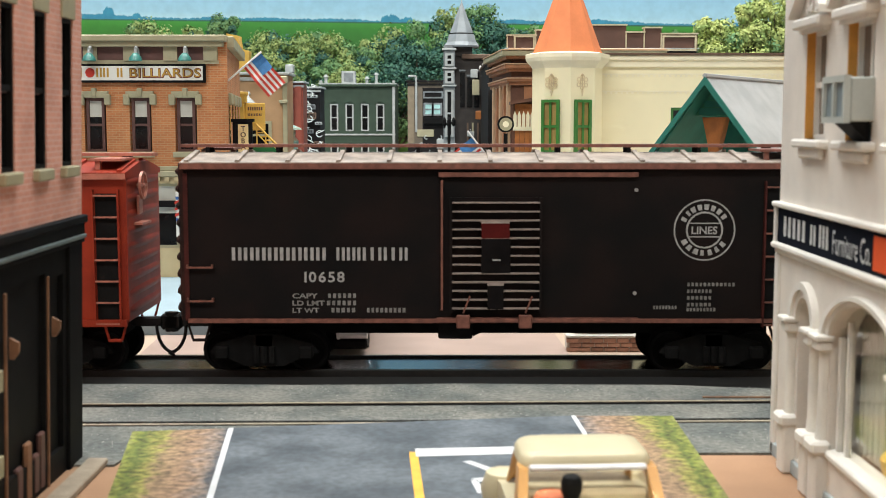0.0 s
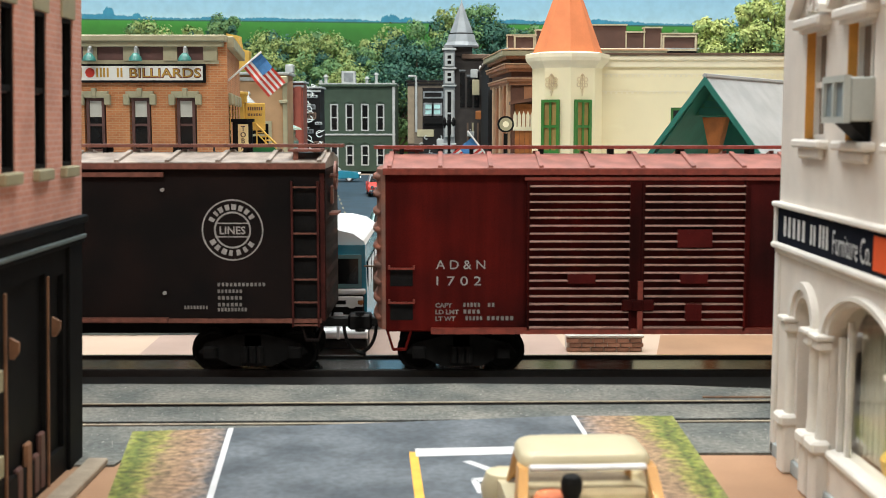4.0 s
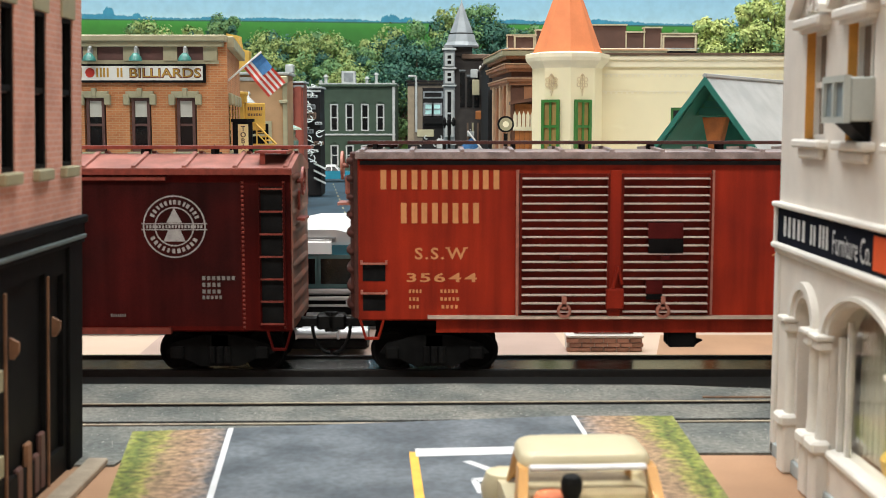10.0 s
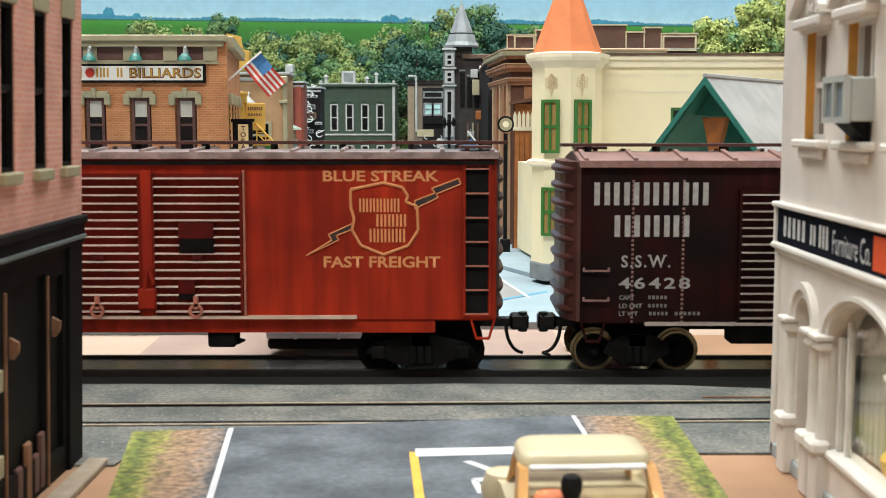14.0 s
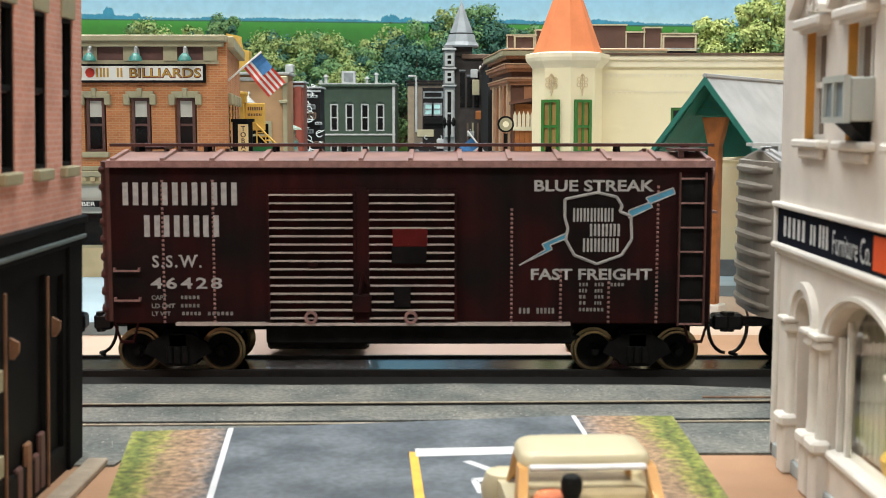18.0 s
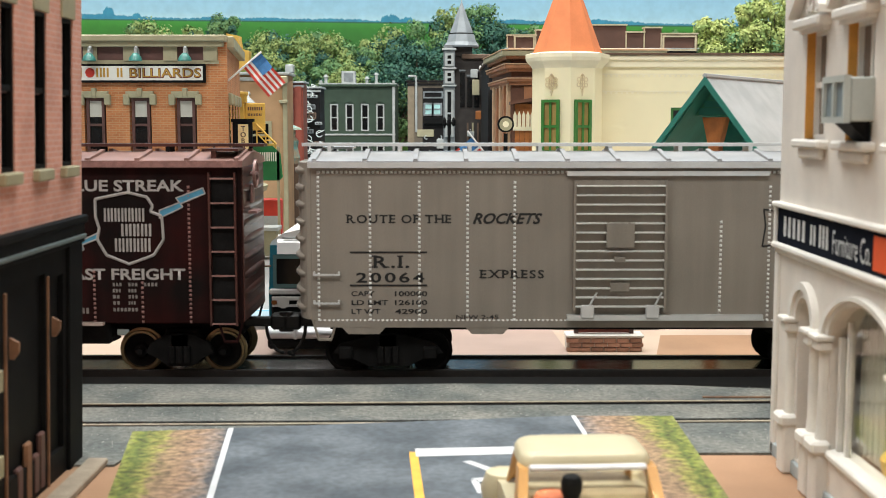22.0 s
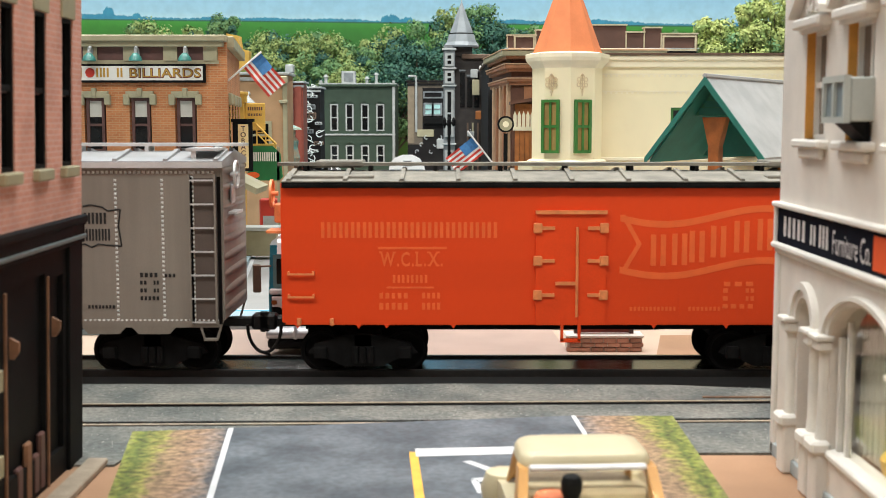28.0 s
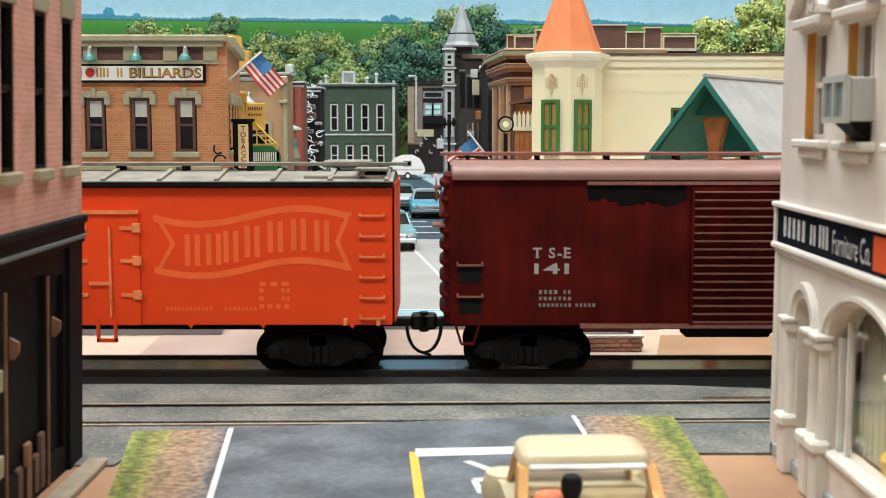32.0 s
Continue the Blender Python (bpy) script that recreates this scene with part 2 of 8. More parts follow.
# ---- ground, tracks and streets ----
TAN = mat("tan_painted_base", (0.40, 0.225, 0.125), 0.75, 0, 0.2, 0.5)
BEIGE = mat("pinkish_beige_base", (0.53, 0.395, 0.30), 0.8, 0, 0.12, 0.4)
ASPHALT = mat("grey_flecked_asphalt", (0.215, 0.212, 0.185), 0.75, 0, 0.95, 0.8, bump=1.0, fine=11, tint=(0.10, 0.112, 0.105))
GLOSS = mat("dark_glossy_crossing", (0.03, 0.045, 0.045), 0.2, 0, 0.5, 1.5)
RAIL = mat("dull_rail_steel", (0.50, 0.43, 0.32), 0.4, 0.2, 0.3, 4)
# near-black rail steel: the shade on the rails is put into this colour
DARKRAIL = mat("shade_dark_rail", (0.022, 0.019, 0.017), 0.5, 0.2, 0.4, 5)
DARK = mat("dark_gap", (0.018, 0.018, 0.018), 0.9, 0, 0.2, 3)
ROADBLUE = mat("blue_grey_printed_road", (0.052, 0.066, 0.080), 0.65, 0, 0.6, 0.9, fine=9, tint=(0.125, 0.145, 0.165))
WHITEP = mat("white_road_paint", (0.56, 0.57, 0.58), 0.6, 0, 0.12, 3)
YELLOWP = mat("yellow_road_paint", (0.75, 0.40, 0.05), 0.6, 0, 0.15, 3)
STREET = mat("light_grey_street", (0.275, 0.272, 0.265), 0.75, 0, 0.12, 0.6, fine=12)
APPROACH = mat("pink_beige_approach", (0.40, 0.285, 0.235), 0.75, 0, 0.12, 0.6)
STREETF = mat("blue_grey_street", (0.018, 0.045, 0.068), 0.7, 0, 0.3, 0.6)
WALKWHITE = mat("pale_concrete_sidewalk", (0.29, 0.385, 0.44), 0.6, 0, 0.1, 0.7)
BLUEP = mat("light_blue_street_paint", (0.07, 0.34, 0.54), 0.6, 0, 0.2, 2)

solo("ground", M().box(-160, 160, -40, 170, -1.2, -0.20), BEIGE, "pinkish beige painted layout base", "ground", kind="structure")


def slab(name, pts, z0, z1, material, label, category, kind="structure"):
    return solo(name, M().prism(pts, "z", z0, z1), material, label, category, kind=kind)


SLANT = math.tan(radians(1.35))


def ny(q, x):
    """The near track runs a little askew: where the line at distance q from it passes at x."""
    return -4.62 + q + (x + 6.3) * SLANT


def band(q0, q1, x0=-60, x1=60):
    return [(x0, ny(q0, x0)), (x0, ny(q1, x0)), (x1, ny(q1, x1)), (x1, ny(q0, x1))]


slab("pavement", [(-60, -7.1), (60, -7.1), (60, ny(-0.84, 60)), (-60, ny(-0.84, -60))], -0.19, -0.01, ASPHALT, "grey flecked asphalt beside the track", "pavement")
slab("pavement", [(-60, -7.75), (-5.0, -7.75), (-4.9, -7.1), (-60, -7.1)], -0.19, -0.012, ASPHALT, "grey flecked asphalt beside the track", "pavement")
slab("pavement", band(-0.56, 0.56), -0.19, -0.01, ASPHALT, "grey flecked asphalt between the rails", "pavement")
slab("pavement", [(-60, ny(0.86, -60)), (18, ny(0.86, 18)), (14, -2.2), (7.5, -2.75), (4.5, -2.2), (2.6, -2.16), (0.4, -2.07), (-1.5, -2.17), (-3, -2.2), (-4.6, -2.12), (-60, -2.15)], -0.19, -0.01, ASPHALT, "grey flecked asphalt between the tracks", "pavement")
slab("pavement", [(-60, 0.64), (-60, -0.64), (60, -0.64), (60, 0.64)], -0.19, -0.05, GLOSS, "dark glossy crossing panel between the rails", "pavement")
slab("ground", [(-60, -7.1), (-60, -24), (-4.4, -24), (-4.4, -7.1)], -0.19, -0.05, TAN, "tan painted base under the shop", "ground")
slab("ground", [(3.6, -7.1), (3.6, -24), (60, -24), (60, -7.1)], -0.19, -0.05, TAN, "tan painted base under the shop", "ground")
slab("ground", [(-4.4, -7.1), (-4.4, -24), (3.6, -24), (3.6, -7.1)], -0.19, -0.06, TAN, "tan painted base under the road", "ground")
# ballast; its black also holds the shadow the train casts on it
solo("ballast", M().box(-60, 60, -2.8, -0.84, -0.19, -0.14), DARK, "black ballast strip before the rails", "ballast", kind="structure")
# dark bed: the shade inside the grooves is put into its colour
slab("flangeway", band(-0.84, 0.86), -0.195, -0.17, DARK, "dark groove bed of the near track", "flangeway")
tr = thing("railway_track", "steel rails under the train", "track")
for sd in (-1, 1):
    part("rail", M().box(-60, 60, *sorted((sd * 0.718, sd * 0.83)), -0.20, 0.004, 0.012), DARKRAIL, tr)
tr = thing("railway_track", "steel rails of the empty near track set in asphalt", "track")
for sd in (-1, 1):
    q0, q1 = sorted((sd * 0.718, sd * 0.81))
    rl = part("rail", M().prism(band(q0, q1), "z", -0.20, -0.012), DARKRAIL, tr)
    part("rail_head", M().prism(band(q0 + 0.008, q1 - 0.008), "z", -0.012, 0.004), RAIL, rl, "dull worn rail head")
    # dark strips added in the grooves beside the rail, in place of their shade
    for r0, r1 in ((0.842, 0.862), (0.535, 0.558)):
        part("groove_liner", M().prism(band(*sorted((sd * r0, sd * r1))), "z", -0.19, -0.006), DARK, tr)

slab("ground", [(-7.0, 0.85), (2.97, 0.85), (2.82, 5.19), (-7.15, 5.19)], -0.205, -0.186, APPROACH, "pinkish beige approach to the crossing", "ground")
slab("ground", [(4.75, 0.9), (5.5, 4.4), (60, 4.4), (60, 0.9)], -0.205, -0.19, TAN, "tan painted base beside the welcome sign", "ground")

# the printed road sheet in front, slightly askew
sheet = thing("road", "blue-grey road sheet with white edge lines and grassy verges", "road", kind="structure")


def lane(name, far0, far1, near0, near1, z, material, label=""):
    """A strip from (x, y) corners at its far end to its near end."""
    part(name, M().prism([far0, far1, near1, near0], "z", z - 0.028, z), material, sheet, label)


def verge_mat(name):
    """Grass that thins out over dirt into the asphalt, across the strip's width."""
    m = bpy.data.materials.new(name)
    m.use_nodes = True
    N, L = m.node_tree.nodes, m.node_tree.links
    b = N["Principled BSDF"]
    b.inputs["Roughness"].default_value = 0.8
    tc, sp = N.new("ShaderNodeTexCoord"), N.new("ShaderNodeSeparateXYZ")
    L.new(tc.outputs["UV"], sp.inputs[0])
    noises = []
    for sc, dt in ((87 * 4, 6), (87 * 9, 5), (87 * 2, 4)):
        n = N.new("ShaderNodeTexNoise")
        n.inputs["Scale"].default_value, n.inputs["Detail"].default_value = sc, dt
        L.new(tc.outputs["Object"], n.inputs["Vector"])
        noises.append(n)
    ma = N.new("ShaderNodeMath")
    ma.operation, ma.inputs[1].default_value = "MULTIPLY_ADD", 0.38
    L.new(noises[0].outputs[0], ma.inputs[0])
    L.new(sp.outputs["X"], ma.inputs[2])
    r = N.new("ShaderNodeValToRGB")
    e = r.color_ramp.elements
    e[0].position, e[0].color = 0.14, (0.30, 0.30, 0.10, 1)
    e[1].position, e[1].color = 1.0, (0.105, 0.115, 0.13, 1)
    for p, c in ((0.24, (0.27, 0.30, 0.05)), (0.34, (0.13, 0.17, 0.03)), (0.46, (0.36, 0.33, 0.08)), (0.56, (0.36, 0.24, 0.13)), (0.74, (0.40, 0.25, 0.15)), (0.90, (0.33, 0.25, 0.20))):
        q = e.new(p)
        q.color = (*c, 1)
    L.new(ma.outputs[0], r.inputs[0])
    g = N.new("ShaderNodeMapRange")
    g.inputs["From Min"].default_value, g.inputs["From Max"].default_value = 0.3, 0.7
    g.inputs["To Min"].default_value, g.inputs["To Max"].default_value = 0.22, 1.0
    L.new(noises[1].outputs[0], g.inputs["Value"])
    mx = N.new("ShaderNodeMix")
    mx.data_type, mx.blend_type = "RGBA", "MULTIPLY"
    mx.inputs["Factor"].default_value = 1
    L.new(r.outputs[0], mx.inputs["A"])
    L.new(g.outputs[0], mx.inputs["B"])
    L.new(mx.outputs["Result"], b.inputs["Base Color"])
    return m


VERGE = verge_mat("printed_grass_and_dirt_verge")


def verge(outer_far, inner_far, outer_near, inner_near, z):
    me = M().prism([outer_far, inner_far, inner_near, outer_near], "z", z - 0.02, z).mesh("verge", VERGE)
    uv = me.uv_layers.new(name="across")
    corner = {tuple(round(c * S, 6) for c in p): u for p, u in ((outer_far, 0.0), (outer_near, 0.0), (inner_far, 0.8), (inner_near, 0.8))}
    for lp in me.loops:
        co = me.vertices[lp.vertex_index].co
        uv.data[lp.index].uv = (corner[round(co.x, 6), round(co.y, 6)], 0)
    part("verge", me, None, sheet)


verge((-5.19, -5.93), (-3.60, -5.73), (-4.05, -13), (-2.88, -13), 0.026)
verge((4.04, -4.86), (2.30, -4.86), (3.85, -13), (2.70, -13), 0.026)
lane("carriageway", (-3.62, -5.73), (2.32, -4.86), (-2.90, -13), (2.72, -13), 0.031, ROADBLUE)
lane("edge_line", (-3.62, -5.75), (-3.53, -5.735), (-2.90, -13), (-2.81, -13), 0.036, WHITEP)
lane("edge_line", (2.25, -4.88), (2.33, -4.87), (2.64, -13), (2.72, -13), 0.036, WHITEP)
lane("centre_line", (-0.53, -7.22), (-0.40, -7.22), (-0.17, -13), (-0.03, -13), 0.036, YELLOWP)
lane("stop_line", (-0.44, -7.03), (2.26, -6.82), (-0.42, -7.48), (2.28, -7.2), 0.037, WHITEP)
lane("road_marking", (0.30, -7.75), (0.42, -7.70), (0.66, -8.25), (0.80, -8.18), 0.037, WHITEP)
lane("road_marking", (0.42, -8.62), (0.75, -8.55), (0.50, -8.78), (0.70, -8.75), 0.037, WHITEP)
lane("road_marking", (0.40, -8.70), (0.50, -8.68), (0.48, -9.3), (0.58, -9.3), 0.037, WHITEP)

solo("loose_board", M().box(4.9, 6.3, -3.36, -3.28, -0.03, 0.02, 0.01), mat("rotten_brown_board", (0.20, 0.11, 0.06), 0.8, 0, 0.4, 4), "rotten brown board lying beside the rail", "board")

def flecks():
    """Pale chips scattered over the asphalt round the near track."""
    rng = random.Random(31)
    mm = M()
    for k in range(1500):
        x, y = rng.uniform(-12, 12), rng.choice((rng.uniform(-7.05, -5.4), rng.uniform(-5.05, -4.0), rng.uniform(-3.65, -2.3)))
        r, z = rng.uniform(0.008, 0.022), -0.010
        mm.add([(x - r, y - r, z), (x + r, y - r * 0.6, z), (x + r * 0.5, y + r, z), (x, y, z + r * 0.8)], [(0, 1, 3), (1, 2, 3), (2, 0, 3)])
    solo("stone_chips", mm, mat("pale_stone_chips", (0.36, 0.36, 0.32), 0.7, 0, 0.4, 6), "pale stone chips scattered over the grey asphalt", "gravel", kind="stuff")


flecks()

# the town street behind the train runs up to the left
SK = -0.112
st = thing("street", "light grey town street with white lines", "street", kind="structure")


def run(name, a, b, y0, y1, z0, z1, material, label="", parent=None):
    """A strip along the street between offsets a and b."""
    return part(name, M().prism([(a + SK * y0, y0), (b + SK * y0, y0), (b + SK * y1, y1), (a + SK * y1, y1)], "z", z0, z1), material, parent or st, label)


run("carriageway", -5.1, 6.2, 5.2, 27.5, -0.19, 0.0, STREET)
run("carriageway", -4.2, 8.5, 27.5, 92, -0.19, -0.004, STREETF)
part("cross_street", M().box(-60, 40, 81, 93, -0.19, 0.002), STREETF, st)
run("edge_line", -5.08, -4.95, 6.9, 60, 0, 0.008, WHITEP)
def stripe(name, x0, y0, x1, y1, w, z, material):
    """A painted line on the street from one point to another."""
    part(name, M().prism([(x0 - w, y0), (x0 + w, y0), (x1 + w, y1), (x1 - w, y1)], "z", 0, z), material, st)


stripe("lane_line", 0.78, 7.75, -1.72, 27.2, 0.06, 0.008, WHITEP)
stripe("edge_line", 2.55, 9.6, -0.18, 27.2, 0.06, 0.010, WHITEP)
part("pale_apron", M().prism([(-0.14, 27.2), (2.6, 9.6), (4.3, 9.6), (4.1, 11.1), (1.66, 17.5), (0.56, 27.2)], "z", 0, 0.007), WALKWHITE, st)
stripe("edge_line", 1.48, 28.0, 0.55, 40.0, 0.06, 0.004, WHITEP)
run("stop_line", -5.1, 0.9, 7.25, 7.36, 0, 0.008, WHITEP)
run("blue_band", -5.1, 0.9, 7.05, 7.25, 0, 0.007, BLUEP)
part("blue_band", M().prism([(0.08, 7.25), (0.08, 7.5), (3.2, 11.0), (3.2, 10.7)], "z", 0, 0.0095), BLUEP, st)
run("white_band", -5.1, 6.0, 5.2, 7.05, 0, 0.006, WALKWHITE)
part("white_band", M().prism([(0.15, 7.06), (3.2, 10.6), (5.4, 10.6), (5.4, 7.06)], "z", 0, 0.0075), WALKWHITE, st)
for k in range(7):
    run("parking_line", 2.0, 3.3, 30.5 + 3.2 * k, 30.75 + 3.2 * k, -0.002, 0.006, WHITEP)
WORNY = mat("worn_yellow_paint", (0.34, 0.29, 0.17), 0.7, 0, 0.3, 3)
for k in range(12):
    run("centre_dash", -0.85, -0.75, 30 + 4 * k, 32 + 4 * k, -0.002, 0.006, WORNY)
solo("sidewalk", M().prism([(-60, 4.4), (-5.6, 4.4), (-5.1 + SK * 6, 6), (-5.1 + SK * 27.4, 27.4), (-4.2 + SK * 27.6, 27.6), (-4.2 + SK * 80, 80), (-60, 80)], "z", -0.19, 0.14), WALKWHITE, "pale concrete sidewalk before the brick shop", "sidewalk", kind="structure")
solo("sidewalk", M().prism([(3.6 + SK * 17, 17.5), (4.1, 11.2), (60, 11.2), (60, 92), (-2.8, 92), (0.4, 60), (2.3, 46), (3.2, 27.6), (3.6 + SK * 27.4, 27.4)], "z", -0.19, 0.14), WALKWHITE, "pale concrete sidewalk round the corner building", "sidewalk", kind="structure")

# the backdrop board: sky, a hazy line of trees and a green field
def backdrop_mat():
    m = bpy.data.materials.new("printed_backdrop")
    m.use_nodes = True
    N, L = m.node_tree.nodes, m.node_tree.links
    b = N["Principled BSDF"]
    b.inputs["Roughness"].default_value = 0.7
    tc, sp = N.new("ShaderNodeTexCoord"), N.new("ShaderNodeSeparateXYZ")
    L.new(tc.outputs["Object"], sp.inputs[0])

    def math_node(op, a, b_, c=None):
        n = N.new("ShaderNodeMath")
        n.operation = op
        for i, q in enumerate((a, b_, c)):
            if isinstance(q, (int, float)):
                n.inputs[i].default_value = q
            elif q is not None:
                L.new(q, n.inputs[i])
        return n.outputs[0]

    def noise(scale, detail, source, dims="3D"):
        n = N.new("ShaderNodeTexNoise")
        n.noise_dimensions = dims
        n.inputs["Scale"].default_value, n.inputs["Detail"].default_value = scale, detail
        L.new(source, n.inputs["W" if dims == "1D" else "Vector"])
        return n.outputs[0]

    def mixed(fac, a, b_, blend="MIX"):
        n = N.new("ShaderNodeMix")
        n.data_type, n.blend_type = "RGBA", blend
        for key, q in (("Factor", fac), ("A", a), ("B", b_)):
            if isinstance(q, tuple):
                n.inputs[key].default_value = q
            elif isinstance(q, (int, float)):
                n.inputs[key].default_value = q
            else:
                L.new(q, n.inputs[key])
        return n.outputs["Result"]

    mr = N.new("ShaderNodeMapRange")
    mr.inputs["From Min"].default_value, mr.inputs["From Max"].default_value = 0.0, 0.6
    L.new(sp.outputs["Z"], mr.inputs["Value"])
    r = N.new("ShaderNodeValToRGB")
    e = r.color_ramp.elements
    e[0].position, e[0].color = 0.0, (0.10, 0.20, 0.03, 1)
    e[1].position, e[1].color = 1.0, (0.15, 0.42, 0.68, 1)
    for p, c in BACK:
        q = e.new(p)
        q.color = (*c, 1)
    L.new(mr.outputs[0], r.inputs[0])
    # wooded hills along the horizon, with a ragged top
    low, high = noise(7, 2, sp.outputs["X"], "1D"), noise(190, 4, sp.outputs["X"], "1D")
    top = math_node("MULTIPLY_ADD", math_node("MAXIMUM", math_node("SUBTRACT", low, 0.40), 0.0), 0.022, math_node("MULTIPLY_ADD", high, 0.0045, HORIZON - 0.0005))
    for x0, w, tall in ((-0.488, 0.008, 0.010), (-0.447, 0.006, 0.004), (-0.079, 0.014, 0.010), (-0.055, 0.010, 0.006), (0.46, 0.03, 0.004)):
        away = math_node("DIVIDE", math_node("SUBTRACT", sp.outputs["X"], x0), w)
        dome = math_node("SQRT", math_node("MAXIMUM", math_node("SUBTRACT", 1.0, math_node("MULTIPLY", away, away)), 0.0), 0.0)
        top = math_node("MULTIPLY_ADD", dome, math_node("MULTIPLY_ADD", high, tall * 0.9, tall * 0.5), top)
    f = N.new("ShaderNodeMapRange")
    f.inputs["From Min"].default_value, f.inputs["From Max"].default_value = 0.0, 0.0008
    L.new(math_node("SUBTRACT", top, sp.outputs["Z"]), f.inputs["Value"])
    above = math_node("GREATER_THAN", sp.outputs["Z"], HORIZON)
    hill = mixed(noise(120, 4, tc.outputs["Object"]), (0.012, 0.14, 0.24, 1), (0.045, 0.30, 0.44, 1))
    col = mixed(math_node("MULTIPLY", f.outputs[0], above), r.outputs[0], hill)
    g = N.new("ShaderNodeMapRange")
    g.inputs["To Min"].default_value, g.inputs["To Max"].default_value = 0.8, 1.14
    L.new(noise(90, 6, tc.outputs["Object"]), g.inputs["Value"])
    L.new(mixed(1.0, col, g.outputs[0], "MULTIPLY"), b.inputs["Base Color"])
    return m


# heights on the board as shares of 0.6 m above the base
BY = 128.0
HORIZON = 0.2045
BACK = [(0.27, (0.024, 0.12, 0.016)), (0.322, (0.030, 0.19, 0.020)), (0.3365, (0.045, 0.25, 0.03)), (0.3382, (0.008, 0.06, 0.05)), (0.3402, (0.008, 0.07, 0.07)), (0.3412, (0.42, 0.63, 0.70)), (0.36, (0.31, 0.535, 0.66)), (0.42, (0.24, 0.47, 0.64))]
solo("backdrop", M().box(-140, 140, BY, BY + 0.5, -3.0, 60), backdrop_mat(), "printed backdrop of blue sky over a green field", "backdrop", m=at(0, 0, -0.1, 0, 0.65), kind="structure")

# the room that holds the layout
ROOMW = mat("white_room_paint", (0.75, 0.73, 0.70), 0.8, 0, 0.05, 0.05)
room = [("wall_south", M().box(-200, 200, -210, -206, -90, 125)), ("wall_west", M().box(-204, -200, -206, 170, -90, 125)), ("wall_east", M().box(200, 204, -206, 170, -90, 125)),
        ("wall_north", M().box(-200, 200, 170, 174, -90, 125)), ("ceiling", M().box(-200, 200, -206, 170, 112, 116)), ("floor", M().box(-200, 200, -206, 170, -92, -90))]
for nm, mm in room:
    solo(nm, mm, ROOMW, "plain white room surface round the layout", "wall" if "wall" in nm else nm, kind="structure")
# ---- buildings ----
PANE = mat("dark_window_glass", (0.011, 0.0115, 0.012), 0.1, 0, 0.3, 1.0, spec=0.3)
BLIND = mat("pale_window_blind", (0.55, 0.53, 0.46), 0.8, 0, 0.1, 2)
OLIVE = mat("olive_cream_trim", (0.42, 0.38, 0.24), 0.6, 0, 0.15, 2)
BROWNF = mat("brown_window_frame", (0.13, 0.06, 0.05), 0.5, 0, 0.2, 3)
BOYDBRICK = brick_mat("orange_brick", (0.64, 0.25, 0.09), (0.55, 0.195, 0.068), (0.60, 0.33, 0.165))
PINKBRICK = brick_mat("pink_red_brick", (0.82, 0.40, 0.30), (0.76, 0.35, 0.26), (0.82, 0.50, 0.41), 0.24, 0.080, 0.012)
CREAM = mat("cream_painted_wall", (0.95, 0.86, 0.58), 0.7, 0, 0.06, 0.8)
CREAM2 = mat("pale_cream_trim", (0.95, 0.87, 0.64), 0.65, 0, 0.08, 1.5)
GREENF = mat("green_window_frame", (0.04, 0.20, 0.03), 0.5, 0, 0.2, 3)
OCHRE = mat("ochre_window_blind", (0.42, 0.28, 0.08), 0.7, 0, 0.2, 3)
TILEO = mat("orange_turret_roof", (0.74, 0.235, 0.095), 0.7, 0, 0.12, 2, bump=0.12, spec=0.25)
OFFW = mat("off_white_wall_paint", (0.76, 0.70, 0.63), 0.65, 0, 0.12, 1.2, bump=0.25)
OFFT = mat("off_white_trim", (0.76, 0.72, 0.66), 0.6, 0, 0.1, 2)
CREAMD = mat("tan_cream_door_paint", (0.56, 0.42, 0.215), 0.6, 0, 0.15, 2)
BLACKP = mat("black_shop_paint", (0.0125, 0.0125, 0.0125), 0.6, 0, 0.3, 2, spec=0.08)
SHOPC = mat("warm_cream_shopfront_paint", (0.60, 0.475, 0.27), 0.65, 0, 0.15, 1.5)
ORANGEW = mat("orange_brown_wood", (0.50, 0.17, 0.04), 0.55, 0, 0.3, 3)
SIGNW = mat("white_sign_board", (0.82, 0.80, 0.74), 0.6, 0, 0.06, 2)
LETTER_O = mat("worn_orange_lettering", (0.93, 0.145, 0.026), 0.6, 0, 0.08, 3)
GOLD = mat("gold_sign_letters", (0.60, 0.34, 0.05), 0.5, 0, 0.2, 6)
TEALL = mat("teal_lamp_shade", (0.05, 0.22, 0.19), 0.35, 0, 0.2, 6)
TEAL = mat("dark_green_gable_paint", (0.02, 0.20, 0.15), 0.6, 0, 0.2, 2)
GREYR = mat("grey_sheet_roof", (0.46, 0.46, 0.45), 0.55, 0, 0.2, 1.0)
YELLOW = mat("yellow_painted_wood", (0.80, 0.50, 0.10), 0.6, 0, 0.15, 3)
TANW = mat("tan_stucco_wall", (0.52, 0.315, 0.165), 0.8, 0, 0.2, 1.0)
GREENW = mat("grey_green_wall", (0.036, 0.066, 0.042), 0.75, 0, 0.2, 1.0)
GREYW = mat("grey_stone_wall", (0.24, 0.26, 0.27), 0.75, 0, 0.25, 2)
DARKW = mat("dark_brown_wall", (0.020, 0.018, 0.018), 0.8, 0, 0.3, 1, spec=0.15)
BROWNW = mat("brown_stone_wall", (0.17, 0.105, 0.07), 0.75, 0, 0.25, 1)
PALETRIM = mat("pale_grey_trim", (0.47, 0.49, 0.48), 0.6, 0, 0.2, 2)
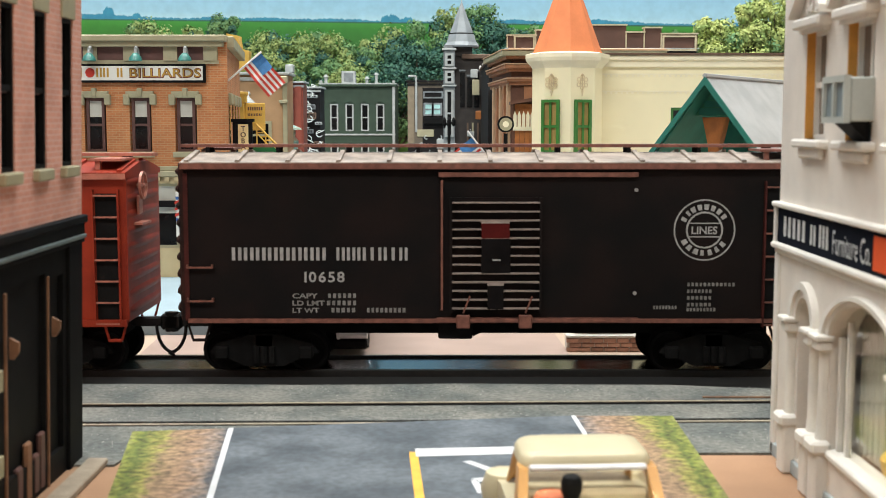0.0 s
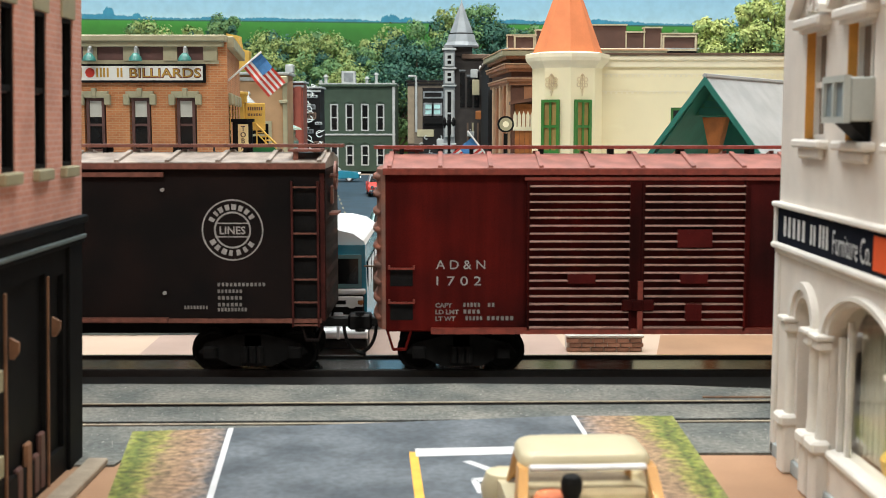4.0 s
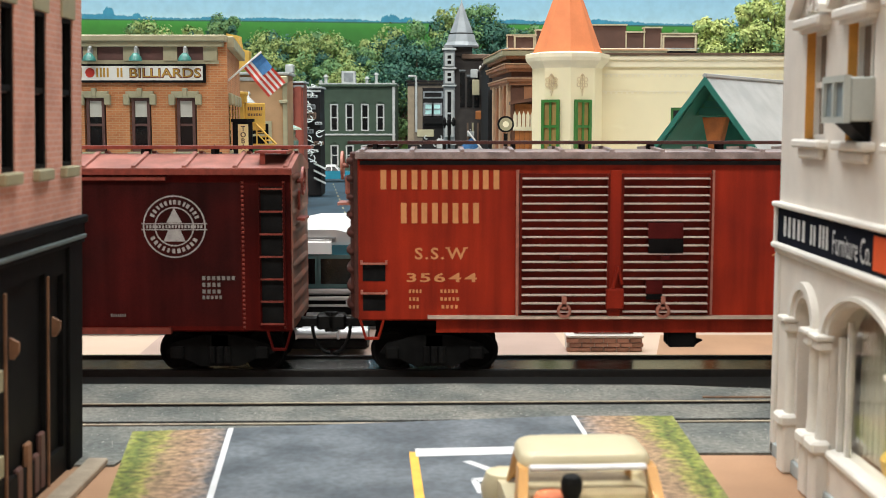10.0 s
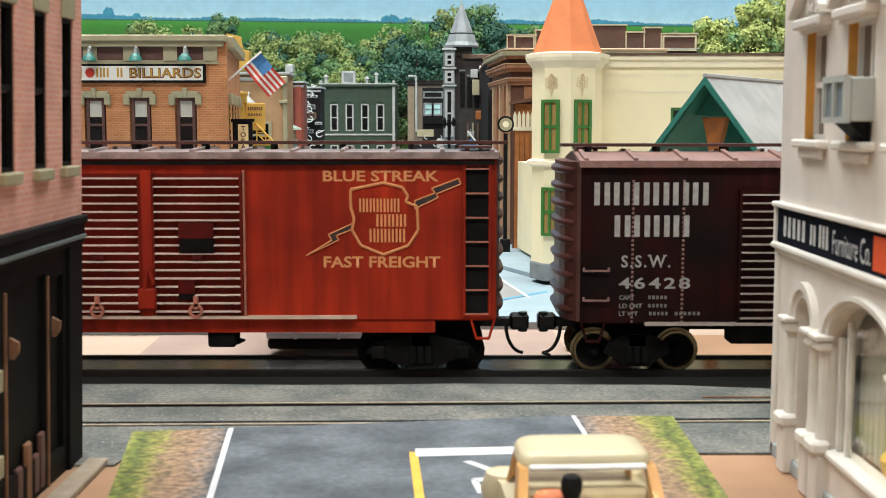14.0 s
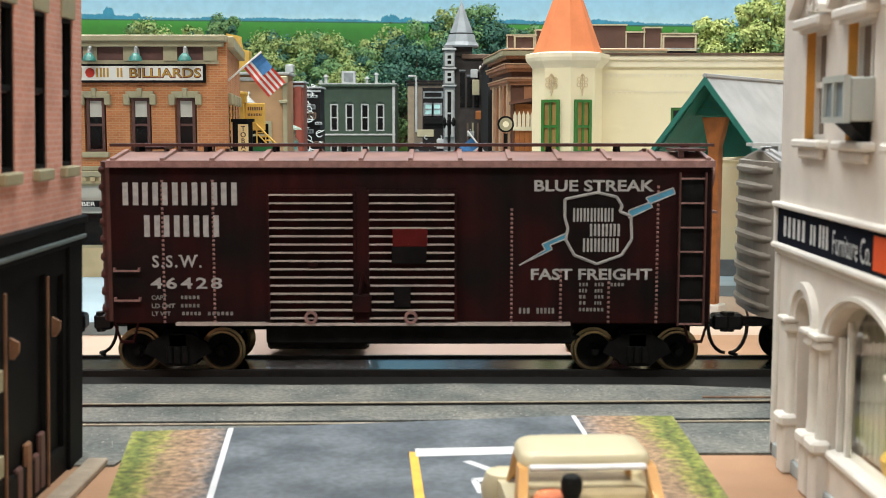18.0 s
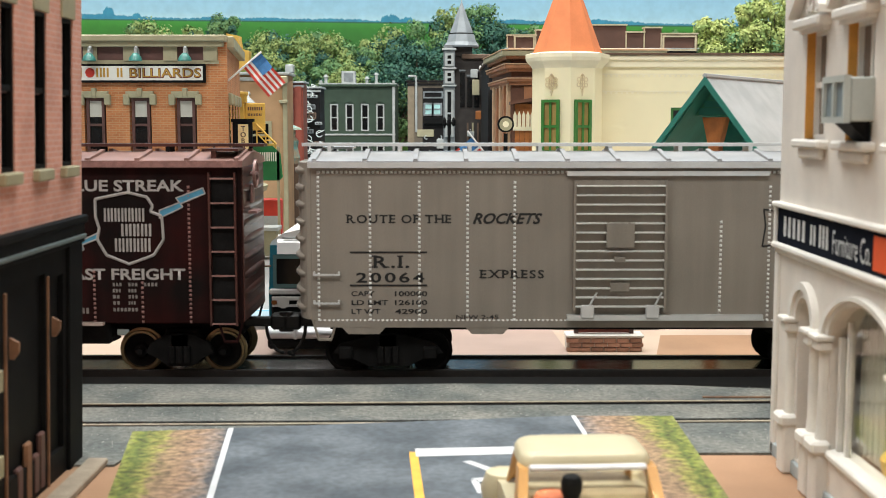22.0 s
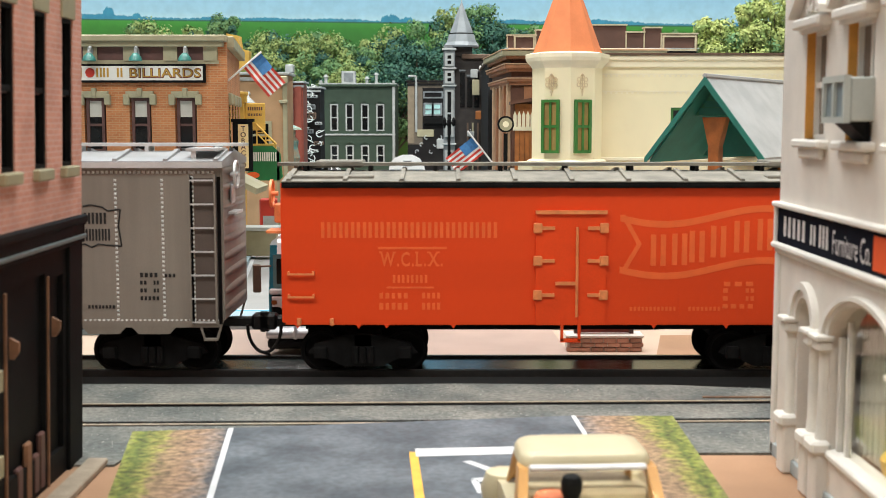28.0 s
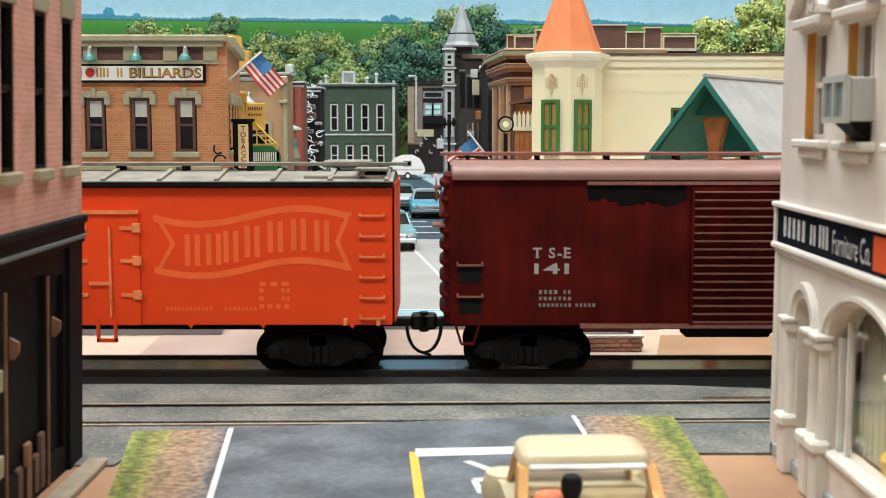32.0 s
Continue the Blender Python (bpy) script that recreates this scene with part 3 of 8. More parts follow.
REDW = mat("red_shop_front", (0.30, 0.065, 0.038), 0.6, 0, 0.2, 2)
REDB = mat("bright_red_paint", (0.65, 0.05, 0.03), 0.5, 0, 0.15, 4)
BLUE = mat("deep_blue_paint", (0.03, 0.12, 0.38), 0.5, 0, 0.15, 4)
TEALP = mat("teal_vehicle_paint", (0.03, 0.24, 0.34), 0.25, 0, 0.12, 2)
PALET = mat("pale_teal_vehicle_paint", (0.14, 0.275, 0.285), 0.25, 0, 0.1, 2)
WHITEV = mat("white_vehicle_paint", (0.82, 0.80, 0.78), 0.25, 0, 0.06, 2)
CHROME = mat("chrome", (0.75, 0.75, 0.75), 0.12, 1.0, 0.1, 5)
RUBBER = mat("black_rubber", (0.015, 0.015, 0.015), 0.7, 0, 0.2, 5)


def window(parent, x0, x1, z0, z1, y, frame, pane=PANE, t=0.09, deep=0.12, mid=True, upright=False, sill=None, head=None, blind=0.0, blind_mat=None):
    """A sash window in an opening of a wall whose face is at y and looks to -y."""
    f = M()
    f.box(x0, x0 + t, y + 0.04, y + deep + 0.04, z0, z1).box(x1 - t, x1, y + 0.04, y + deep + 0.04, z0, z1)
    f.box(x0 + t, x1 - t, y + 0.04, y + deep + 0.04, z0, z0 + t).box(x0 + t, x1 - t, y + 0.04, y + deep + 0.04, z1 - t, z1)
    w = part("window", f, frame, parent)
    part("pane", M().box(x0 + t, x1 - t, y + 0.11, y + 0.13, z0 + t, z1 - t), pane, w)
    zm = (z0 + z1) / 2
    if mid:
        part("sash_bar", M().box(x0 + t, x1 - t, y + 0.05, y + 0.105, zm - 0.04, zm + 0.04), frame, w)
    if upright:
        part("sash_bar", M().box((x0 + x1) / 2 - 0.035, (x0 + x1) / 2 + 0.035, y + 0.06, y + 0.105, z0 + t, z1 - t), frame, w)
    if blind:
        part("blind", M().box(x0 + t + 0.01, x1 - t - 0.01, y + 0.085, y + 0.107, z1 - t - (z1 - z0) * blind, z1 - t), blind_mat or BLIND, w)
    if sill:
        part("sill", M().box(x0 - 0.14, x1 + 0.14, y - 0.12, y + 0.1, z0 - 0.18, z0, 0.02), sill, w)
    if head:
        hd = M().box(x0 - 0.16, x1 + 0.16, y - 0.10, y + 0.03, z1, z1 + 0.22, 0.02).box(x0 - 0.24, x0 - 0.03, y - 0.13, y + 0.03, z1 - 0.22, z1 + 0.12, 0.03)
        hd.box(x1 + 0.03, x1 + 0.24, y - 0.13, y + 0.03, z1 - 0.22, z1 + 0.12, 0.03).box((x0 + x1) / 2 - 0.08, (x0 + x1) / 2 + 0.08, y - 0.15, y + 0.03, z1 + 0.02, z1 + 0.32, 0.03)
        part("lintel", hd, head, w)
    return w


def billiard_hall():
    """Two-storey corner shop; its front stands at y = 13.3 and faces the track."""
    b = thing("brick_shop", "orange brick two-storey shop with cream cornice and billiards sign", "building", at(-7.24, 13.3, 0.14))
    ws = [(-1.33 - k * 1.46, -0.75 - k * 1.46) for k in range(5)]
    holes = [(a - 0.06, c + 0.06, 4.05, 5.85) for a, c in ws]
    part("wall", M().wall(-9, 0, 3.62, 7.7, 0, 0.3, holes), BOYDBRICK, b)
    part("side_wall", M().box(0, 9, -0.3, 0, 0.0, 7.7).turned(pose(0, 0, 0, 0, 0, 97)), BOYDBRICK, b)
    part("side_shopfront", M().box(0.02, 8.9, -0.36, -0.302, 0.0, 3.3).turned(pose(0, 0, 0, 0, 0, 97)), CREAMD, b)
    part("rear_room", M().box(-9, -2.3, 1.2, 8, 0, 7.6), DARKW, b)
    for a, c in ws:
        window(b, a, c, 4.08, 5.80, 0, BROWNF, sill=OLIVE, head=OLIVE, blind=0.30)
    co = M().box(-9.1, 0.32, -0.35, 0.3, 7.58, 7.79, 0.03).box(-9.1, 0.22, -0.24, 0.3, 7.42, 7.58, 0.02).box(-9.05, 0.06, -0.06, 0.02, 6.88, 7.0)
    for k in range(7):
        co.box(-0.42 - k * 1.28, 0.02 - k * 1.28, -0.10, 0.02, 6.98, 7.42)
    part("cornice", co, OLIVE, b)
    part("cornice", M().box(0.35, 9, -0.42, -0.02, 7.42, 7.79, 0.03).box(0.3, 9, -0.12, -0.0, 6.9, 7.42).turned(pose(0, 0, 0, 0, 0, 97) @ Matrix.Translation((0, -0.1, 0))), OLIVE, b)
    part("frieze_panel", M().box(-9, -0.03, -0.03, 0.0, 7.0, 7.42), BROWNF, b)
    side = pose(0, 0, 0, 0, 0, 97)
    for k in range(4):
        q = 0.9 + 2.0 * k
        w = part("side_window", M().box(q, q + 0.6, -0.318, -0.295, 4.1, 5.7).turned(side), PANE, b)
        part("lintel", M().box(q - 0.2, q + 0.8, -0.42, -0.29, 5.6, 5.98, 0.03).turned(side), OLIVE, w)
        part("sill", M().box(q - 0.1, q + 0.7, -0.42, -0.29, 3.95, 4.1, 0.02).turned(side), OLIVE, w)
    # ground floor
    part("belt_course", M().box(-9, 0.1, -0.16, 0.3, 3.28, 3.46, 0.02).box(-9, 0.06, -0.08, 0.3, 3.46, 3.62, 0.02), OLIVE, b)
    part("shop_wall", M().wall(-9, 0, 0, 3.28, 0, 0.25, [(-2.95, -1.35, 0.95, 3.05), (-4.95, -3.35, 0.95, 3.05), (-6.95, -5.35, 0.95, 3.05), (-1.15, -0.28, 0.05, 2.6), (-1.1, -0.33, 2.72, 3.02)]), SHOPC, b)
    part("transom", M().box(-1.1, -0.33, 0.1, 0.12, 2.72, 3.02), PANE, b)
    for x0 in (-2.95, -4.95, -6.95):
        window(b, x0, x0 + 1.6, 0.95, 3.05, 0.02, OLIVE, mid=False, blind=0.42)
        part("red_sign", M().prism([(x0 + 0.2 + 0.3 * math.cos(q), 1.55 + 0.35 * math.sin(q)) for q in (0.2, 1.2, 2.2, 3.3, 4.3, 5.4)], "y", 0.06, 0.075), REDW, b)
    dr = part("shop_door", M().box(-1.15, -0.28, 0.1, 0.16, 0.05, 2.6), CREAMD, b)
    for x in (-1.05, -0.68):
        part("door_panel", M().box(x, x + 0.3, 0.07, 0.10, 0.3, 1.1, 0.02), CREAMD, dr)
        part("door_glass", M().box(x + 0.06, x + 0.24, 0.085, 0.098, 1.15, 2.4), PANE, dr)
    part("pilaster", M().box(-0.26, 0.02, -0.10, 0.0, 0, 3.28, 0.02), SHOPC, b)
    part("pilaster", M().box(-1.34, -1.16, -0.10, 0.0, 0, 3.28, 0.02), SHOPC, b)
    for k in range(30):
        part("dentil", M().box(-8.95 + k * 0.3, -8.80 + k * 0.3, -0.13, -0.02, 3.14, 3.26), SHOPC, b)
    part("barber_board", M().box(-7, -1.3, -0.03, 0.02, 2.29, 2.50), BLACKP, b)
    for q in (-2.55, -4.5):
        part("lettering", letters("BARBER", 0.15, SIGNW, 0.95, bold=0.02), None, b, m=at(q, -0.035, 2.395))
    for k, (z0, z1, mt) in enumerate(((1.35, 1.85, SIGNW), (1.85, 1.95, BLUE), (1.95, 2.55, SIGNW), (2.55, 2.65, BLUE), (2.65, 2.8, SIGNW))):
        part("barber_pole", M().cyl((-1.25, -0.24, z0), (-1.25, -0.24, z1), 0.13, 12), mt, b)
    for k in range(3):
        part("pole_stripe", M().prism([(-1.385, 2.0 + k * 0.2), (-1.385, 2.09 + k * 0.2), (-1.115, 2.19 + k * 0.2), (-1.115, 2.10 + k * 0.2)], "y", -0.385, -0.36), REDB, b)
    # sign and its lamps
    part("sign_board", M().box(-5.6, -0.36, -0.14, -0.03, 6.29, 6.88, 0.015), BLACKP, b)
    part("sign_face", M().box(-5.5, -0.44, -0.155, -0.13, 6.36, 6.81), SIGNW, b)
    part("lettering", letters("BILLIARDS", 0.31, mat("dark_letter_shade", (0.2, 0.05, 0.03)), 2.30, bold=0.035), None, b, m=at(-1.635, -0.158, 6.60))
    part("lettering", letters("BILLIARDS", 0.28, GOLD, 2.26, bold=0.0), None, b, m=at(-1.645, -0.164, 6.605))
    part("sign_bars", glyphs(M(), 4, -3.86, -2.98, 6.46, 6.75, -0.165, 0.34, 4, (2,)).box(-4.55, -4.3, -0.165, -0.153, 6.46, 6.75), GOLD, b)
    part("red_ball", M().ring(-4.04, 6.6, -0.172, 0.0, 0.15, 0.012, 20), REDB, b)
    for x in (-0.95, -2.51, -3.98):
        lm = part("sign_lamp", M().lathe([(0.03, 7.22), (0.09, 7.19), (0.19, 7.08), (0.22, 6.96), (0.18, 6.96)], x, -0.42, 12), TEALL, b, smooth=True)
        part("gooseneck", M().tube([(x, 0.0, 7.0), (x, -0.1, 7.30), (x, -0.28, 7.40), (x, -0.40, 7.34), (x, -0.42, 7.20)], 0.055, 6), PALETRIM, lm)
    return b


def vertical_sign():
    s = thing("tobacco_sign", "black and yellow hanging tobacco sign on the corner", "sign", at(-7.0, 14.3, 0))
    part("panel", M().box(0.05, 0.69, 0, 0.12, 3.55, 5.22, 0.02), BLACKP, s)
    part("cap", M().box(0.0, 0.75, -0.05, 0.17, 5.18, 5.28), BLACKP, s)
    part("face", M().box(0.22, 0.56, -0.015, 0.0, 3.65, 5.10), mat("pale_yellow_sign_face", (0.90, 0.70, 0.34), 0.6, 0, 0.1, 3), s)
    for k, ch in enumerate("TOBACCO"):
        part("lettering", letters(ch, 0.17, BROWNF, bold=0.02), None, s, m=at(0.39, -0.02, 4.96 - k * 0.2))
    part("bracket", M().tube([(-0.25, 0.06, 3.6), (-0.3, 0.06, 4.1), (0.0, 0.06, 4.3), (0.1, 0.06, 4.3)], 0.04), BLACKP, s)
    part("awning", M().prism([(-0.85, 3.75), (-0.85, 3.6), (0.7, 2.75), (0.75, 2.95)], "y", 0.4, 3.0), OLIVE, s)
    return s


FLAGBLUE = mat("faded_flag_blue", (0.045, 0.19, 0.44), 0.7, 0, 0.3, 6)


def flag(x, y, z, drop, lean, size=1.0):
    """A striped flag on a slanting pole, drooping in stiff folds."""
    f = thing("flag", "small striped flag with a blue canton on a slanting white pole", "flag", at(x, y, z), "flags on the shop fronts")
    d = Vector((math.sin(radians(lean)), 0, math.cos(radians(lean))))
    L = 1.5 * size
    part("pole", M().cyl((0, 0, 0), d * L, 0.035 * size, 8).lathe([(0.01, -0.05), (0.06, 0), (0.01, 0.06)], d.x * L, 0, 8), WHITEV, f)
    across = Vector((d.z, 0, -d.x)) * (1 if lean > 0 else -1)
    w, h, n = 1.26 * size, 0.74 * size, 8
    top = d * (L - 0.05 - drop)
    for i in range(9):
        mm = M()
        v, fs = [], []
        for k in range(n + 1):
            q = k / n
            off = 0.06 * math.sin(q * 9) * size
            for e in (i / 9, (i + 1) / 9):
                p = top - d * (h * e) + across * (w * q)
                p.y += off
                v.append(tuple(p))
                v.append((p.x, p.y + 0.015, p.z))
            if k:
                a = (k - 1) * 4
                fs += [(a, a + 4, a + 6, a + 2), (a + 1, a + 3, a + 7, a + 5), (a, a + 1, a + 5, a + 4), (a + 2, a + 6, a + 7, a + 3)]
        mm.add(v, fs)
        part("stripe", mm, REDB if i % 2 == 0 else WHITEV, f)
    mm = M()
    v, fs = [], []
    for k in range(5):
        q = k / n
        for e in (-0.005, 5 / 9):
            p = top - d * (h * e) + across * (w * q)
            v += [(p.x, p.y + 0.06 * math.sin(q * 9) * size - 0.02, p.z), (p.x, p.y + 0.06 * math.sin(q * 9) * size + 0.03, p.z)]
        if k:
            a = (k - 1) * 4
            fs += [(a, a + 4, a + 6, a + 2), (a + 1, a + 3, a + 7, a + 5), (a, a + 1, a + 5, a + 4), (a + 2, a + 6, a + 7, a + 3)]
    mm.add(v, fs)
    part("canton", mm, FLAGBLUE, f)
    return f


ORNAMENT = mat("pale_gold_ornament", (0.90, 0.74, 0.47), 0.5, 0, 0.2, 5)


def turret_house():
    """The cream corner building with an eight-sided oriel and a pointed orange roof."""
    b = thing("corner_building", "cream corner building with an orange-roofed turret", "building", at(3.93, 13.2, 0.14))
    part("wall", M().wall(0.2, 14, 0.55, 7.15, 0.35, 0.7, [(3.45, 4.15, 4.3, 5.5), (0.38, 1.34, 0.62, 2.5)]), CREAM, b)
    part("base_course", M().box(0.2, 14, 0.28, 0.72, 0, 0.55, 0.02), GREYW, b)
    window(b, 3.45, 4.15, 4.3, 5.5, 0.35, GREENF, blind=0)
    window(b, 0.38, 1.34, 0.62, 2.5, 0.35, GREYW, mat("blue_grey_shop_glass", (0.10, 0.19, 0.22), 0.12, 0, 0.3, 1.0), mid=False, sill=CREAM2)
    part("shop_surround", M().wall(0.22, 1.5, 0.56, 2.72, 0.30, 0.35, [(0.38, 1.34, 0.62, 2.5)]), CREAM2, b)
    part("rear_room", M().box(1.4, 14, 1.2, 6, 0, 6.9), CREAM, b)
    part("roof_deck", M().box(0.2, 14, 0.7, 8, 7.0, 7.1), GREYR, b)
    part("cornice", M().box(0.9, 14, 0.18, 0.75, 7.0, 7.18, 0.03).box(0.9, 14, 0.26, 0.4, 6.8, 7.0), CREAM2, b)
    part("coping", M().box(0.9, 14, 0.12, 0.8, 7.18, 7.24), BROWNW, b)
    for z, n in ((6.55, 75), (6.0, 75), (3.55, 75)):
        dn = M().box(0.9, 14, 0.333, 0.36, z, z + 0.04)
        for k in range(n):
            x = 0.95 + k * (13 / n)
            dn.box(x, x + 0.07, 0.333, 0.355, z - 0.065, z)
        part("dentil_band", dn, CREAM2, b, kind="stuff")
    part("string_course", M().box(0.2, 14, 0.25, 0.36, 3.78, 3.9, 0.02), CREAM2, b)
    # street side
    part("side_wall", M().wall(-8, 0, 0.1, 3.5, -0.35, 0, [(-2.1, -1.3, 1.0, 3.0), (-4.1, -3.3, 1.0, 3.0)]).turned(pose(0.25, 0.5, 0, 0, 0, -83.6)), CREAM, b)
    for x0 in (-2.1, -4.1):
        w = window(b, x0, x0 + 0.8, 1.0, 3.0, -0.35, GREENF)
        w.matrix_basis = at(0.25, 0.5, 0, 0, 0, -83.6)
    # oriel
    t = 0.0
    part("oriel", M().lathe([(1.12, 0.0), (1.12, 6.9)], 0.05, 0, 8, t), CREAM, b)
    part("oriel_base", M().lathe([(1.16, 0.0), (1.16, 0.5), (1.13, 0.55)], 0.05, 0, 8, t), GREYW, b)
    part("oriel_ledge", M().lathe([(1.15, 3.62), (1.28, 3.68), (1.28, 3.8), (1.15, 3.86)], 0.05, 0, 8, t), CREAM2, b)
    part("oriel_cornice", M().lathe([(1.12, 6.72), (1.18, 6.80), (1.31, 6.94), (1.345, 7.05), (1.345, 7.17), (1.12, 7.22)], 0.05, 0, 8, t), CREAM2, b)
    part("turret_roof", M().lathe([(1.12, 7.18), (1.06, 7.34), (0.03, 10.1)], 0.05, 0, 8, t), TILEO, b)
    part("finial", M().lathe([(0.03, 10.15), (0.07, 10.25), (0.02, 10.5)], 0.05, 0, 8), TILEO, b)
    for a in (-112.5, -67.5):
        ox = -0.15 if a < -90 else 0.02
        w = window(b, ox - 0.29, ox + 0.29, 4.06, 5.73, -1.21, GREENF, OCHRE, mid=True, upright=True)
        w.matrix_basis = at(0, 0, 0, 0, 0, a + 90)
        w = window(b, ox - 0.27, ox + 0.27, 1.45, 2.98, -1.21, GREENF, OCHRE, mid=True, upright=True)
        w.matrix_basis = at(0, 0, 0, 0, 0, a + 90)
        o = M().ring(ox, 6.28, -1.075, 0.06, 0.085, 0.04, 12).ring(ox, 5.98, -1.07, 0.02, 0.045, 0.03, 8).ring(ox, 6.5, -1.07, 0.01, 0.04, 0.03, 8)
        for q in range(6):
            o.ring(ox + 0.15 * math.cos(q * 1.047 + 0.5), 6.27 + 0.17 * math.sin(q * 1.047 + 0.5), -1.07, 0.05, 0.072, 0.03, 10)
        o.box(ox - 0.015, ox + 0.015, -1.07, -1.04, 5.85, 6.5)
        part("ornament", o, ORNAMENT, b, m=at(0, 0, 0, 0, 0, a + 90))
    return b


def shelter():
    """An open gabled shelter on a stout post, turned to the street."""
    s = thing("gabled_shelter", "green gabled shelter with a grey sheet roof on an orange post", "shelter", at(7.15, 7.0, -0.2, 0, 0, 28))
    hw, ze, zr, L = 1.58, 4.42, 6.48, 7.0
    for sd in (-1, 1):
        part("roof_slope", M().prism([(sd * (hw + 0.1), ze - 0.1), (sd * (hw + 0.1), ze + 0.02), (0, zr + 0.12), (0, zr)], "y", -0.25, L).turned(pose(0, 0, 0, 0, 0, -62)), GREYR, s)
        part("soffit", M().prism([(sd * hw, ze - 0.16), (sd * hw, ze - 0.08), (0, zr - 0.02), (0, zr - 0.12)], "y", -0.2, L).turned(pose(0, 0, 0, 0, 0, -62)), TEAL, s)
        part("barge_board", M().prism([(sd * (hw + 0.12), ze - 0.22), (sd * (hw + 0.12), ze - 0.02), (0, zr + 0.1), (0, zr - 0.12)], "y", -0.31, -0.25).turned(pose(0, 0, 0, 0, 0, -62)), TEAL, s)
    part("ridge_cap", M().cyl((0, -0.3, zr + 0.12), (0, L, zr + 0.12), 0.07, 6).turned(pose(0, 0, 0, 0, 0, -62)), GREYR, s)
    part("gable_panel", M().prism([(-0.58, 5.55), (0.58, 5.55), (0, zr - 0.18)], "y", 0.5, 0.56).turned(pose(0, 0, 0, 0, 0, -62)), mat("green_gable_boards", (0.03, 0.22, 0.10), 0.6, 0, 0.2, 3), s)
    for k in range(4):
        w = (zr - 5.82 - k * 0.2) * hw / (zr - ze) - 0.06
        if w < 0.1:
            break
        part("gable_board", M().box(-w, w, 0.46, 0.5, 5.57 + k * 0.2, 5.75 + k * 0.2).turned(pose(0, 0, 0, 0, 0, -62)), TEAL, s)
    part("rear_panel", M().prism([(-1.40, ze - 0.05), (1.40, ze - 0.05), (0, zr - 0.2)], "y", 3.2, 3.3).turned(pose(0, 0, 0, 0, 0, -62)), TEAL, s)
    for q in (0.6, 6.0):
        part("post", M().prism([(-0.15, 0), (0.15, 0), (0.15, 4.7), (0.34, 5.5), (-0.34, 5.5), (-0.15, 4.7)], "y", q - 0.16, q + 0.16).turned(pose(0, 0, 0, 0, 0, -62)), ORANGEW, s)
        part("footing", M().box(-0.3, 0.3, q - 0.3, q + 0.3, 0, 0.35, 0.03).turned(pose(0, 0, 0, 0, 0, -62)), OFFT, s)
    return s


def welcome_sign():
    s = thing("welcome_sign", "dark red welcome board on a low brick base", "sign", at(3.80, 2.5, -0.20))
    part("board", M().box(-0.62, 0.62, -0.06, 0.06, 0.42, 1.5, 0.02), REDW, s)
    part("frame", M().box(-0.70, -0.6, -0.09, 0.09, 0.2, 1.6).box(0.6, 0.7, -0.09, 0.09, 0.2, 1.6).box(-0.7, 0.7, -0.09, 0.09, 1.5, 1.6), BROWNF, s)
    part("lettering", letters("WELCOME", 0.15, SIGNW, 1.0), None, s, m=at(0, -0.068, 1.20))
    part("lettering", letters("TO", 0.13, SIGNW), None, s, m=at(0, -0.068, 0.93))
    part("lettering", letters("WEINER", 0.14, SIGNW, 0.8), None, s, m=at(0, -0.068, 0.62))
    part("mortar_core", M().box(-0.88, 0.88, -0.26, 0.26, 0, 0.33), OFFT, s)
    bk = M().box(-0.14, 0.14, -0.05, 0.05, 0, 0.095, 0.012).mesh("brick", mat("red_base_brick", (0.74, 0.44, 0.33), 0.8, 0, 0.3, 4, piece=0.25))
    for r in range(3):
        for k in range(6):
            x = -0.76 + k * 0.30 + (0.07 if r % 2 else -0.02)
            part("brick", bk, None, s, m=at(min(max(x, -0.76), 0.76), -0.27, 0.01 + r * 0.108))
    part("cap_stone", M().box(-0.92, 0.92, -0.32, 0.3, 0.33, 0.40, 0.02), OFFT, s)
    return s
def arch_front(mm, x0, x1, z0, zs, rise, z1, y0, y1, n=16):
    """Fills the wall above an arched opening between x0 and x1, from the springing zs to z1."""
    cx, r = (x0 + x1) / 2, (x1 - x0) / 2
    pts = [(cx + r * math.cos(math.pi * k / n), zs + rise * math.sin(math.pi * k / n)) for k in range(n + 1)]
    for a, b in zip(pts, pts[1:]):
        mm.prism([a, b, (b[0], z1), (a[0], z1)], "y", y0, y1)
    return mm


WOODSTRIP = mat("worn_brown_boards", (0.30, 0.145, 0.075), 0.7, 0, 0.3, 3)


